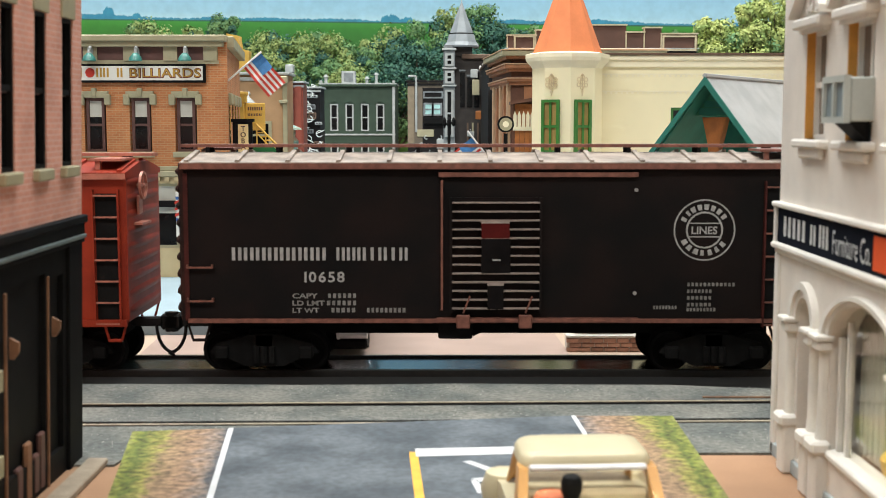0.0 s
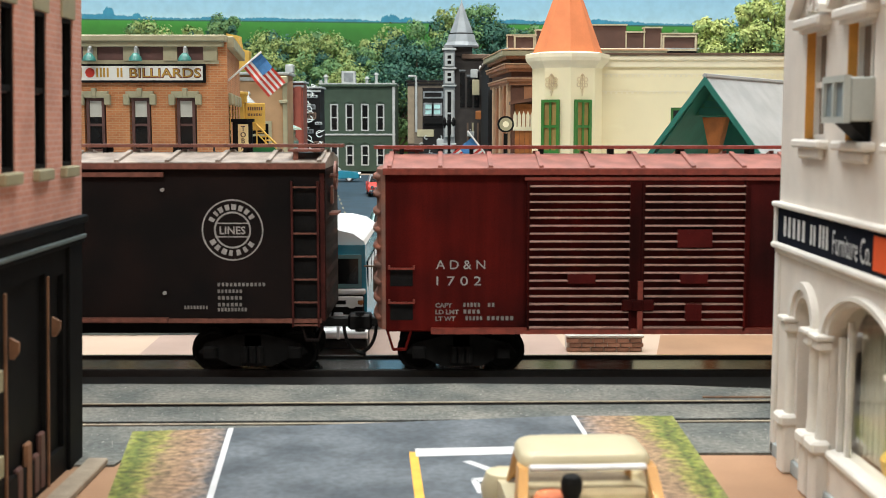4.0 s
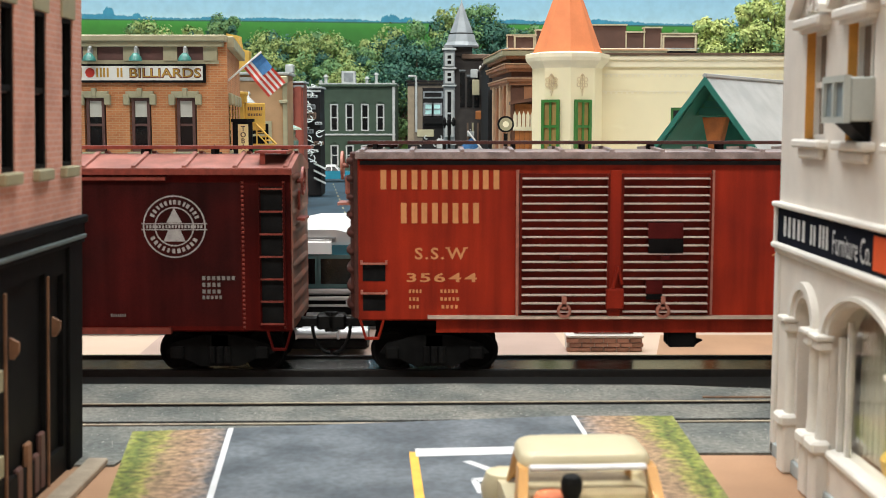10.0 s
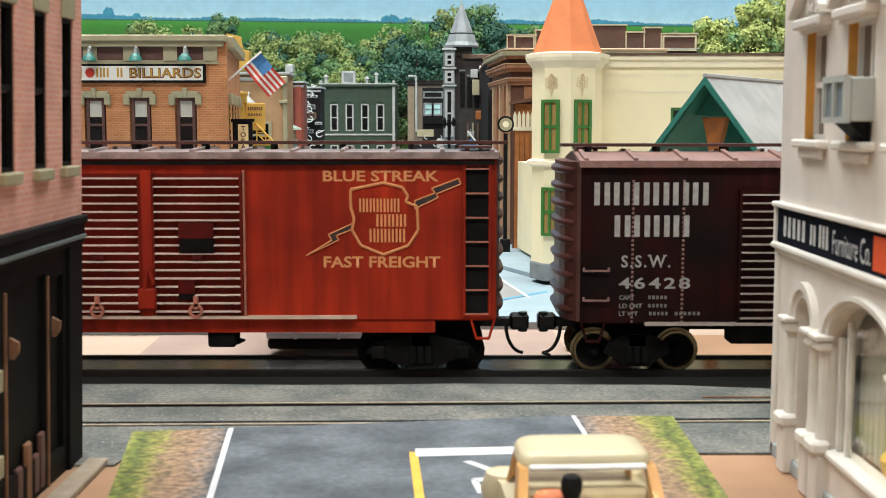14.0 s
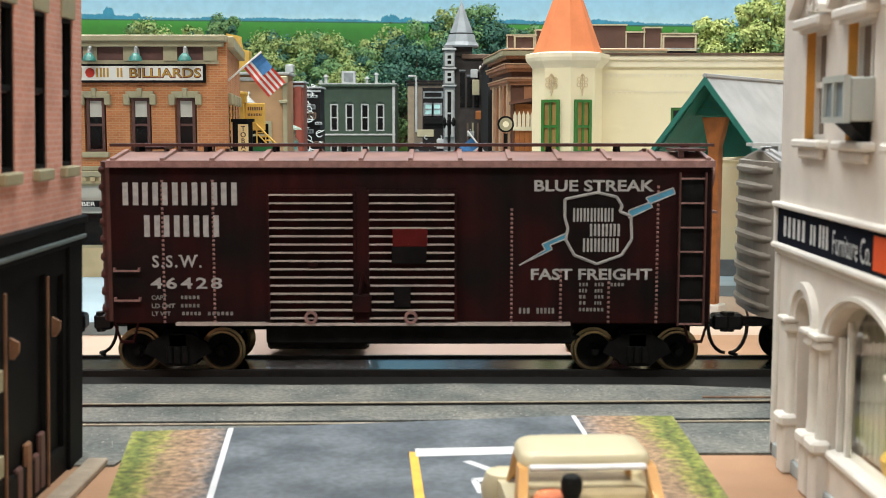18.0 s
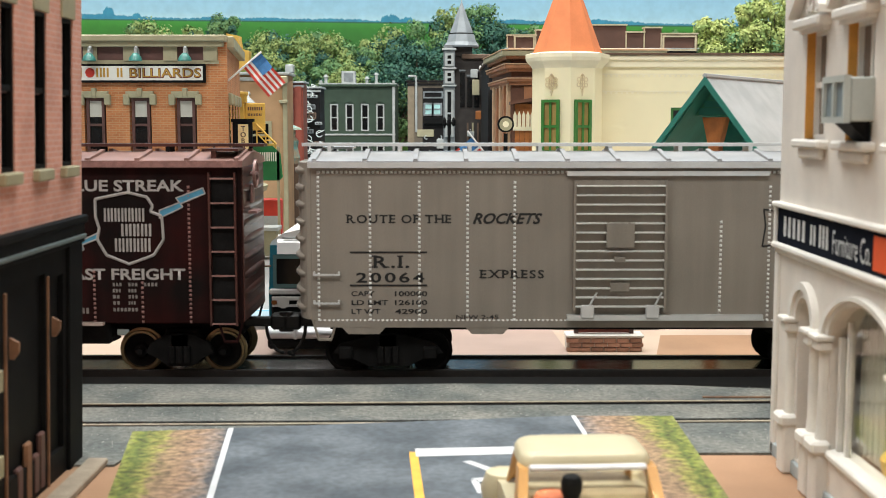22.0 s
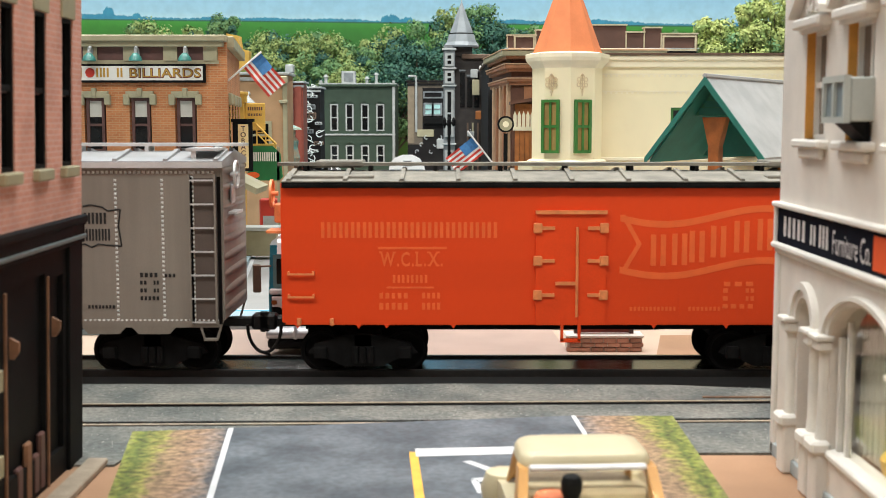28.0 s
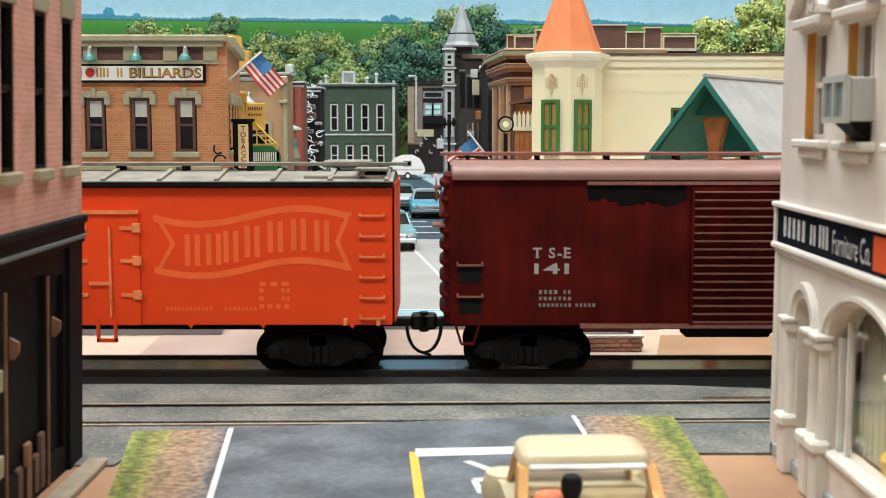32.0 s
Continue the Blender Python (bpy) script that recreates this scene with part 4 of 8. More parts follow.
def dark_shop():
    """The near shop on the street's west side: pink-red brick over a black storefront; local x runs away from the camera."""
    b = thing("brick_storefront", "pink-red brick building over a black painted storefront", "building", at(-5.62, -7.30, -0.05, 1.7, 0, 90))
    wins = [(-0.92, -0.44), (-2.08, -1.60), (-3.32, -2.84), (-4.55, -4.1)]
    part("wall", M().wall(-9, 0, 3.82, 9.2, 0, 0.35, [(a, c, 4.58, 6.70) for a, c in wins]), PINKBRICK, b)
    part("end_wall", M().box(-0.3, 0, 0.35, 9, 0, 9.2), PINKBRICK, b)
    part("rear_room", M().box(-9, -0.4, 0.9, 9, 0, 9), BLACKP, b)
    for a, c in wins:
        w = window(b, a, c, 4.58, 6.70, -0.02, BLACKP, t=0.06)
        part("sill", M().box(a - 0.08, c + 0.08, -0.09, 0.15, 4.42, 4.58, 0.02), OLIVE, w)
        part("lintel", M().box(a - 0.06, c + 0.06, -0.03, 0.15, 6.70, 7.0, 0.01), OLIVE, w)
        part("meeting_rail", M().box(a + 0.04, c - 0.04, 0.08, 0.2, 5.58, 5.66), BROWNF, w)
    part("fascia", M().box(-9, 0.03, -0.04, 0.4, 3.40, 3.82, 0.01).box(-9, 0.04, -0.09, 0.4, 3.70, 3.82, 0.02), BLACKP, b)
    part("fascia_moulding", M().box(-9, 0.0, -0.08, -0.03, 3.47, 3.53, 0.01), mat("grey_teal_moulding", (0.14, 0.17, 0.17), 0.5, 0, 0.2, 3), b)
    part("corner_pilaster", M().box(-0.62, 0.0, -0.01, 0.3, 0.0, 3.40, 0.01), BLACKP, b)
    part("shop_frame", M().wall(-9, -0.62, 0.0, 3.40, 0.05, 0.2, [(-1.40, -0.75, 0.4, 3.0), (-3.05, -1.55, 0.55, 3.1)]), BLACKP, b)
    part("pane", M().box(-1.40, -0.75, 0.13, 0.15, 0.4, 3.0), BLACKP, b)
    part("pane", M().box(-3.05, -1.55, 0.13, 0.15, 0.55, 3.1), BLACKP, b)
    for x, t in ((-1.47, 0.022), (-3.13, 0.03)):
        c = part("column", M().box(x - t, x + t, 0.02, 0.06, 0, 3.05, 0.008), WOODSTRIP, b)
        part("bracket", M().prism([(-0.14, 2.42), (-0.02, 2.48), (-0.02, 2.2), (-0.08, 2.2), (-0.14, 2.3)], "x", x - 0.03, x + 0.03), WOODSTRIP, c)
    d = part("door", M().box(-5.2, -3.5, 0.0, 0.05, 0.0, 2.58, 0.01), OLIVE, b)
    for z in (0.75, 1.85):
        part("door_rail", M().box(-5.2, -3.44, -0.05, 0.0, z, z + 0.28, 0.01), OLIVE, d)
    for k, x in enumerate((-2.7, -2.35, -2.05, -1.8)):
        part("shop_ware", M().box(x, x + 0.22, 0.04, 0.12, 0.05, 0.62 + 0.25 * (k % 2), 0.03), (BROWNF, WOODSTRIP, BROWNF, BROWNF)[k], b)
    solo("doorstep", M().box(-5.44, -5.12, -9.7, -7.62, -0.05, 0.06, 0.02), mat("worn_cream_concrete", (0.42, 0.34, 0.25), 0.75, 0, 0.3, 2), "worn cream concrete doorstep before the black storefront", "doorstep")
    return b


def furniture_shop():
    """The near shop on the east side: off-white plaster, arched ground floor; local x runs towards the camera."""
    b = thing("furniture_shop", "off-white plaster shop with arched windows and pedimented upper windows", "building", at(5.22, -6.98, -0.05, 0, 0, -90))
    wins = [(1.14, 2.10), (2.90, 3.88), (4.68, 5.66)]
    part("wall", M().wall(0, 9, 3.98, 9.2, 0, 0.35, [(a, c, 4.97, 6.50) for a, c in wins]), OFFW, b)
    part("end_wall", M().box(0.0, 0.3, 0.35, 9, 0, 9.2), OFFW, b)
    part("rear_room", M().box(0.4, 9, 1.3, 9, 0, 9), mat("brown_interior", (0.20, 0.13, 0.08), 0.7, 0, 0.3, 1), b)
    part("ceiling_slab", M().box(0.3, 9, 0.3, 1.4, 3.5, 3.9), OFFW, b)
    for a, c in wins:
        w = window(b, a, c, 4.97, 6.50, 0.08, OFFT, mat("brown_curtain_glass", (0.22, 0.16, 0.12), 0.15, 0, 0.3, 1.5), t=0.07, deep=0.1, upright=True)
        part("jamb", M().box(a + 0.002, a + 0.03, 0.004, 0.118, 4.98, 6.49), mat("orange_stained_wood", (0.72, 0.33, 0.06), 0.5, 0, 0.2, 3), w)
        part("sill", M().box(a - 0.14, c + 0.14, -0.16, 0.2, 4.85, 4.97, 0.03).box(a - 0.02, c + 0.02, -0.09, 0.0, 4.70, 4.85, 0.03), OFFT, w)
        part("hood", M().box(a - 0.12, c + 0.12, -0.20, 0.05, 6.52, 6.66, 0.03).box(a - 0.05, c + 0.05, -0.10, 0.0, 6.46, 6.52), OFFT, w)
        cx = (a + c) / 2
        part("pediment", M().prism([(a - 0.2, 6.68), (a - 0.12, 6.66), (c + 0.12, 6.66), (c + 0.2, 6.68), (c + 0.2, 6.75), (cx, 7.28), (a - 0.2, 6.75)], "y", -0.06, 0.0)
             .prism([(a - 0.24, 6.68), (a - 0.24, 6.78), (cx, 7.36), (cx, 7.24)], "y", -0.22, 0.0).prism([(c + 0.24, 6.68), (cx, 7.24), (cx, 7.36), (c + 0.24, 6.78)], "y", -0.22, 0.0), OFFT, w)
        part("pediment_scroll", M().ring(cx, 6.88, -0.11, 0.06, 0.14, 0.06, 14).ring(cx - 0.2, 6.8, -0.10, 0.03, 0.08, 0.05, 10).ring(cx + 0.2, 6.8, -0.10, 0.03, 0.08, 0.05, 10), OFFT, w)
    # sign band
    part("upper_moulding", M().box(-0.04, 9, -0.12, 0.3, 3.92, 4.0, 0.02), OFFT, b)
    part("lower_moulding", M().box(-0.04, 9, -0.12, 0.3, 3.28, 3.38, 0.03).box(-0.02, 9, -0.06, 0.3, 3.2, 3.28, 0.02), OFFT, b)
    part("sign_end", M().box(-0.03, 0.1, -0.08, 0.3, 3.38, 3.92), OFFT, b)
    part("sign_board", M().box(0.1, 9, -0.05, 0.3, 3.38, 3.92), mat("dark_navy_sign", (0.010, 0.012, 0.020), 0.85, 0, 0.2, 2, spec=0.05), b)
    sw = mat("silver_white_sign_letters", (0.70, 0.72, 0.72), 0.4, 0, 0.15, 6)
    part("lettering", letters("Furniture Co.", 0.33, sw, 1.42), None, b, m=at(3.44, -0.056, 3.645))
    for n, q0, q1, zt in ((5, 0.42, 1.58, 3.80), (2, 1.74, 2.04, 3.78), (3, 2.14, 2.58, 3.81)):
        for k in range(n):
            w = (q1 - q0) / n
            part("sign_bar", M().box(q0 + (k + 0.2) * w, q0 + (k + 0.62) * w, -0.062, -0.05, 3.50, zt), sw, b)
    part("orange_patch", M().box(4.24, 4.7, -0.058, -0.04, 3.44, 3.86), mat("orange_red_sign_paint", (0.75, 0.10, 0.02), 0.5, 0, 0.1, 4), b)
    # arched ground floor
    wall = M().box(0, 1.18, 0.0, 0.35, 0.0, 3.2).box(1.92, 2.62, 0.0, 0.35, 0.0, 3.2).box(5.2, 9, 0.0, 0.35, 0.0, 3.2).box(2.62, 5.2, 0.0, 0.35, 0.0, 0.78).box(1.18, 1.92, 0.0, 0.35, 0, 0.25)
    arch_front(wall, 1.18, 1.92, 0.25, 2.32, 0.38, 3.2, 0.0, 0.35)
    arch_front(wall, 2.62, 5.2, 0.78, 2.20, 0.72, 3.2, 0.0, 0.35)
    part("arcade_wall", wall, OFFW, b)
    for cx, r, zs, rise in ((1.55, 0.37, 2.32, 0.38), (3.91, 1.29, 2.20, 0.72)):
        for g, d in ((0.06, 0.06), (0.17, 0.11)):
            part("arch_moulding", M().ring(0, 0, -d, 1.0 + (g - 0.05) / r, 1.0 + (g + 0.06) / r, d + 0.02, 24, 0, 180).turned(Matrix.Translation((cx, 0, zs)) @ Matrix.Diagonal((r, 1, rise, 1))), OFFT, b, smooth=False)
    for x in (0.98, 2.08, 2.50, 5.32):
        c = part("column", M().lathe([(0.10, 0.9), (0.085, 1.2), (0.08, 2.05), (0.09, 2.12)], x, -0.03, 12), OFFT, b, smooth=True)
        part("capital", M().box(x - 0.15, x + 0.15, -0.18, 0.05, 2.12, 2.3, 0.04).box(x - 0.18, x + 0.18, -0.22, 0.05, 2.28, 2.36, 0.02), OFFT, c)
        part("pedestal", M().box(x - 0.16, x + 0.16, -0.18, 0.04, 0.0, 0.75, 0.03).box(x - 0.2, x + 0.2, -0.24, 0.04, 0.72, 0.9, 0.04), OFFT, c)
    part("corner_pier", M().box(-0.03, 0.16, -0.05, 0.05, 0, 3.2, 0.02), OFFT, b)
    dr = part("side_door", M().box(1.18, 1.92, 0.22, 0.28, 0.25, 2.7), OFFT, b)
    part("door_panel", M().box(1.32, 1.52, 0.19, 0.22, 0.55, 2.2, 0.02), BROWNF, dr)
    part("door_panel", M().box(1.58, 1.78, 0.19, 0.22, 0.55, 2.2, 0.02), OFFW, dr)
    fr = part("shop_window", M().box(2.62, 5.2, -0.06, 0.3, 0.68, 0.80, 0.03).box(2.72, 2.80, 0.08, 0.2, 0.8, 2.35).box(3.0, 3.06, 0.1, 0.18, 0.8, 2.6).box(5.0, 5.1, 0.08, 0.2, 0.8, 2.3), OFFT, b)
    g = part("pane", M().box(2.8, 5.0, 0.14, 0.155, 0.8, 2.88), glass_mat("shop_window_glass", (0.9, 0.88, 0.8), 0.05), fr)
    g.visible_shadow = False
    for k in range(9):
        part("curtain_fold", M().cyl((2.82 + 0.1 * k, 0.42 + 0.02 * (k % 2), 0.8), (2.82 + 0.1 * k, 0.42 + 0.02 * (k % 2), 2.9), 0.055, 8), BLIND, b)
    part("display_cushion", M().lathe([(0.05, 0.8), (0.38, 0.86), (0.42, 1.05), (0.3, 1.2), (0.05, 1.24)], 4.1, 0.62, 14), YELLOW, b, smooth=True)
    for k, (x, z, mt) in enumerate(((3.3, 0.9, ORANGEW), (3.7, 1.1, OLIVE), (4.1, 0.85, BROWNF), (4.5, 1.0, GREENW))):
        part("display_chest", M().box(x, x + 0.34, 0.55, 0.95, 0.0, 0.8 + z * 0.6, 0.03), mt, b)
    part("plinth", M().box(0.0, 9, -0.05, 0.35, 0.0, 0.22, 0.02), mat("blue_grey_plinth", (0.42, 0.47, 0.48), 0.6, 0, 0.2, 2), b)
    # window air conditioner
    ac = thing("air_conditioner", "pale grey window air conditioner on a black bracket", "air conditioner", at(5.22, -6.98, -0.05, 0, 0, -90))
    acm = mat("pale_grey_enamel", (0.44, 0.47, 0.44), 0.5, 0, 0.1, 2)
    part("case", M().box(3.12, 3.94, -0.30, 0.2, 5.22, 5.76, 0.02), acm, ac)
    part("front_frame", M().wall(3.10, 3.96, 5.20, 5.78, -0.38, -0.30, [(3.17, 3.50, 5.28, 5.70), (3.57, 3.90, 5.28, 5.70)]), acm, ac)
    gm = mat("slate_grey_grille", (0.26, 0.33, 0.36), 0.5, 0, 0.2, 3)
    for x in (3.17, 3.57):
        gp = part("grille", M().box(x, x + 0.33, -0.335, -0.31, 5.28, 5.70), gm, ac)
        for k in range(7):
            part("slat", M().box(x + 0.01, x + 0.32, -0.342, -0.335, 5.30 + k * 0.057, 5.325 + k * 0.057), gm, gp)
    part("bracket", M().prism([(-0.28, 5.22), (0.0, 5.22), (0.0, 4.97)], "x", 3.25, 3.8), BLACKP, ac)
    return b


def parked_car(name, label, x, y, rz, paint, roofp, group="parked cars", L=4.6, pickup=False, tan=None):
    """A rounded 1950s car; its nose points to -y before it is turned."""
    c = thing(name, label, "pickup" if pickup else "car", at(x, y, 0, 0, 0, rz), group)
    h = L / 2
    prof = [(-h, 0.38), (-h - 0.02, 0.62), (-h + 0.12, 0.82), (-h + 0.9, 0.92), (-0.55, 0.98), (0.9, 0.98), (h - 0.5, 0.93), (h - 0.02, 0.78), (h, 0.4), (h - 0.3, 0.28), (-h + 0.3, 0.28)]
    body = M().prism(prof, "x", -0.86, 0.86)
    part("body", body, paint, c)
    for s in (-1, 1):
        part("fender", M().prism([(q, z) for q, z in [(-h + 0.05, 0.35), (-h + 0.1, 0.74), (-h + 0.5, 0.86), (-0.9, 0.80), (-0.8, 0.35)]], "x", *sorted((s * 0.84, s * 0.93))), paint, c)
        part("fender", M().prism([(q, z) for q, z in [(h - 1.5, 0.35), (h - 1.4, 0.80), (h - 0.5, 0.92), (h - 0.02, 0.80), (h, 0.4)]], "x", *sorted((s * 0.84, s * 0.93))), paint, c)
        part("headlight", M().cyl((s * 0.66, -h - 0.06, 0.68), (s * 0.66, -h + 0.1, 0.68), 0.12, 10), CHROME, c)
        part("tail_light", M().box(*sorted((s * 0.6, s * 0.8)), h - 0.05, h + 0.03, 0.62, 0.78, 0.02), REDB, c)
        for q in (-h + 0.85, h - 0.95):
            w = part("wheel", M().cyl((s * 0.70, q, 0.33), (s * 0.90, q, 0.33), 0.33, 14), RUBBER, c)
            part("hubcap", M().cyl((s * 0.88, q, 0.33), (s * 0.92, q, 0.33), 0.19, 10), WHITEV, w)
    y0, y1 = (-0.75, 0.45) if pickup else (-0.75, 1.15)
    glass = M()
    v = []
    for z, a, b, w in ((0.97, y0, y1 + 0.25, 0.80), (1.36, y0 + 0.42, y1 - 0.12, 0.66)):
        v += [(-w, a, z), (w, a, z), (w, b, z), (-w, b, z)]
    part("cabin_glass", glass.add(v, [(0, 1, 5, 4), (1, 2, 6, 5), (2, 3, 7, 6), (3, 0, 4, 7), (4, 5, 6, 7)]), PANE, c)
    for s in (-1, 1):
        for a, b in ((y0, y0 + 0.42), (y1 + 0.25, y1 - 0.12)):
            part("pillar", M().cyl((s * 0.80, a, 0.95), (s * 0.665, b, 1.38), 0.045, 6), roofp, c)
        part("pillar", M().cyl((s * 0.805, (y0 + y1) / 2 + 0.1, 0.95), (s * 0.67, (y0 + y1) / 2 + 0.1, 1.38), 0.035, 6), roofp, c)
    part("roof", M().prism([(-0.70, 1.36), (-0.62, 1.44), (-0.3, 1.48), (0.3, 1.48), (0.62, 1.44), (0.70, 1.36)], "y", y0 + 0.38, y1 - 0.02), roofp, c)
    part("front_bumper", M().box(-0.88, 0.88, -h - 0.14, -h - 0.02, 0.36, 0.52, 0.03), CHROME, c)
    part("grille", M().box(-0.5, 0.5, -h - 0.04, -h + 0.03, 0.52, 0.70, 0.02), CHROME, c)
    part("rear_bumper", M().box(-0.88, 0.88, h + 0.02, h + 0.14, 0.36, 0.52, 0.03), CHROME, c)
    if pickup:
        part("cargo_bed", M().wall(-0.8, 0.8, 0.98, 1.12, 0.75, 0.8).box(-0.8, -0.74, 0.8, h - 0.05, 0.93, 1.12).box(0.74, 0.8, 0.8, h - 0.05, 0.93, 1.12).box(-0.8, 0.8, h - 0.08, h - 0.02, 0.9, 1.12), paint, c)
    return c


# barely metallic: the bright reflections of the chrome are put into a pale colour
BUSCHROME = mat("pale_painted_chrome", (0.88, 0.89, 0.92), 0.15, 0.15, 0.05, 4)


def town_bus():
    """A small teal and white bus that waits at the crossing with its nose to the track."""
    b = thing("bus", "small teal and white bus waiting at the crossing", "bus", at(-2.89, 1.85, -0.2) @ Matrix.Diagonal((1.07, 1, 1.09, 1)))
    w, L = 1.06, 5.2
    part("body", M().prism([(-w, 0.45), (-w, 1.3), (-w + 0.04, 2.34), (w - 0.04, 2.34), (w, 1.3), (w, 0.45)], "y", 0.05, L), TEALP, b)
    part("roof", M().prism([(-w + 0.03, 2.34), (-w + 0.07, 2.42), (-w + 0.3, 2.58), (-0.4, 2.66), (0.4, 2.66), (w - 0.3, 2.58), (w - 0.07, 2.42), (w - 0.03, 2.34)], "y", 0.12, L), WHITEV, b)
    part("brow", M().prism([(0.12, 2.14), (-0.06, 2.16), (0.0, 2.40), (0.25, 2.55), (0.4, 2.5)], "x", -w + 0.2, w - 0.75), WHITEV, b)
    part("roof_ornament", M().box(-0.75, 0.4, 0.05, 0.09, 2.47, 2.51), PALETRIM, b)
    for x0, x1 in ((-0.90, -0.03), (0.05, 0.90)):
        pn = part("windshield", M().box(x0, x1, 0.01, 0.05, 1.50, 2.08), PANE, b)
        part("windshield_frame", M().wall(x0 - 0.05, x1 + 0.05, 1.44, 2.14, -0.02, 0.04, [(x0 + 0.02, x1 - 0.02, 1.52, 2.06)]), PALET, pn)
    part("belt_moulding", M().box(-w + 0.02, w - 0.02, -0.06, 0.06, 1.30, 1.42, 0.03), WHITEV, b)
    part("chrome_strip", M().box(-w + 0.08, w - 0.08, -0.09, 0.0, 1.18, 1.26, 0.01).box(-w + 0.08, w - 0.08, -0.07, 0.0, 1.04, 1.09, 0.01).box(-w + 0.08, w - 0.08, -0.07, 0.0, 0.82, 0.87, 0.01), WHITEV, b)
    part("nose", M().box(-w + 0.06, w - 0.06, -0.03, 0.1, 0.5, 1.30, 0.04), BLACKP, b)
    for s in (-1, 1):
        hl = part("headlight", M().cyl((s * 0.74, -0.10, 1.14), (s * 0.74, 0.0, 1.14), 0.13, 12), WHITEV, b)
        part("marker_lamp", M().cyl((s * 0.93, -0.08, 1.14), (s * 0.93, 0.0, 1.14), 0.06, 8), ORANGEW, hl)
        part("fog_lamp", M().cyl((s * 0.6, -0.20, 0.52), (s * 0.6, -0.05, 0.52), 0.07, 8), CHROME, b)
        part("mirror", M().box(*sorted((s * (w + 0.14), s * (w + 0.32))), -0.12, -0.06, 1.35, 1.95, 0.03).cyl((s * (w - 0.05), 0.05, 1.9), (s * (w + 0.2), -0.08, 1.9), 0.02), BROWNW, b)
        for q in (1.0, 4.4):
            wl = part("wheel", M().cyl((s * 0.85, q, 0.42), (s * 1.04, q, 0.42), 0.42, 14), RUBBER, b)
            part("hubcap", M().cyl((s * 1.02, q, 0.42), (s * 1.07, q, 0.42), 0.2, 10), CHROME, wl)
        for k in range(4):
            part("side_window", M().box(*sorted((s * (w - 0.03), s * (w + 0.01))), 0.5 + k * 1.25, 1.5 + k * 1.25, 1.4, 1.95), PANE, b)
    part("grille", M().box(-0.55, 0.55, -0.06, 0.0, 0.72, 0.92, 0.02).box(-0.55, 0.55, -0.06, 0.0, 0.6, 0.66, 0.02), BUSCHROME, b)
    part("valance", M().box(-w - 0.01, w + 0.01, -0.22, 0.4, 0.16, 0.37, 0.05).box(-w + 0.02, w - 0.02, -0.05, 0.04, 0.6, 0.8), BLACKP, b)
    part("bumper", M().prism([(0.0, 0.36)] + [(-0.05 - 0.24 * math.cos(radians(a)), 0.50 + 0.14 * math.sin(radians(a))) for a in range(-80, 81, 10)] + [(0.0, 0.64)], "x", -w - 0.02, w + 0.02).box(-0.5, -0.42, -0.31, -0.1, 0.38, 0.68, 0.02).box(0.42, 0.5, -0.31, -0.1, 0.38, 0.68, 0.02), BUSCHROME, b, smooth=True)
    return b


def caravan():
    c = thing("caravan", "small white teardrop caravan parked across the street end", "caravan", at(-3.3, 83.5, 0))
    prof = [(-1.5, 0.45), (-1.62, 0.9), (-1.5, 1.5), (-1.1, 1.95), (-0.4, 2.2), (0.5, 2.2), (1.2, 1.85), (1.6, 1.1), (1.65, 0.7), (1.4, 0.45)]
    part("shell", M().prism(prof, "y", 0, 1.8), WHITEV, c)
    part("side_window", M().box(-0.25, 0.4, -0.02, 0.02, 1.25, 1.65), PANE, c)
    part("window_frame", M().wall(-0.32, 0.47, 1.18, 1.72, -0.03, -0.005, [(-0.25, 0.4, 1.25, 1.65)]), PALETRIM, c)
    part("wheel", M().cyl((0.1, -0.04, 0.33), (0.1, 0.2, 0.33), 0.33, 14), RUBBER, c)
    part("hubcap", M().cyl((0.1, -0.07, 0.33), (0.1, 0, 0.33), 0.18, 10), WHITEV, c)
    part("side_stripe", M().box(-1.5, 1.5, -0.015, 0.01, 0.85, 0.95), PALETRIM, c)
    part("drawbar", M().tube([(1.5, 0.9, 0.5), (2.3, 0.9, 0.45), (2.3, 0.9, 0.05)], 0.05), BLACKP, c)
    return c


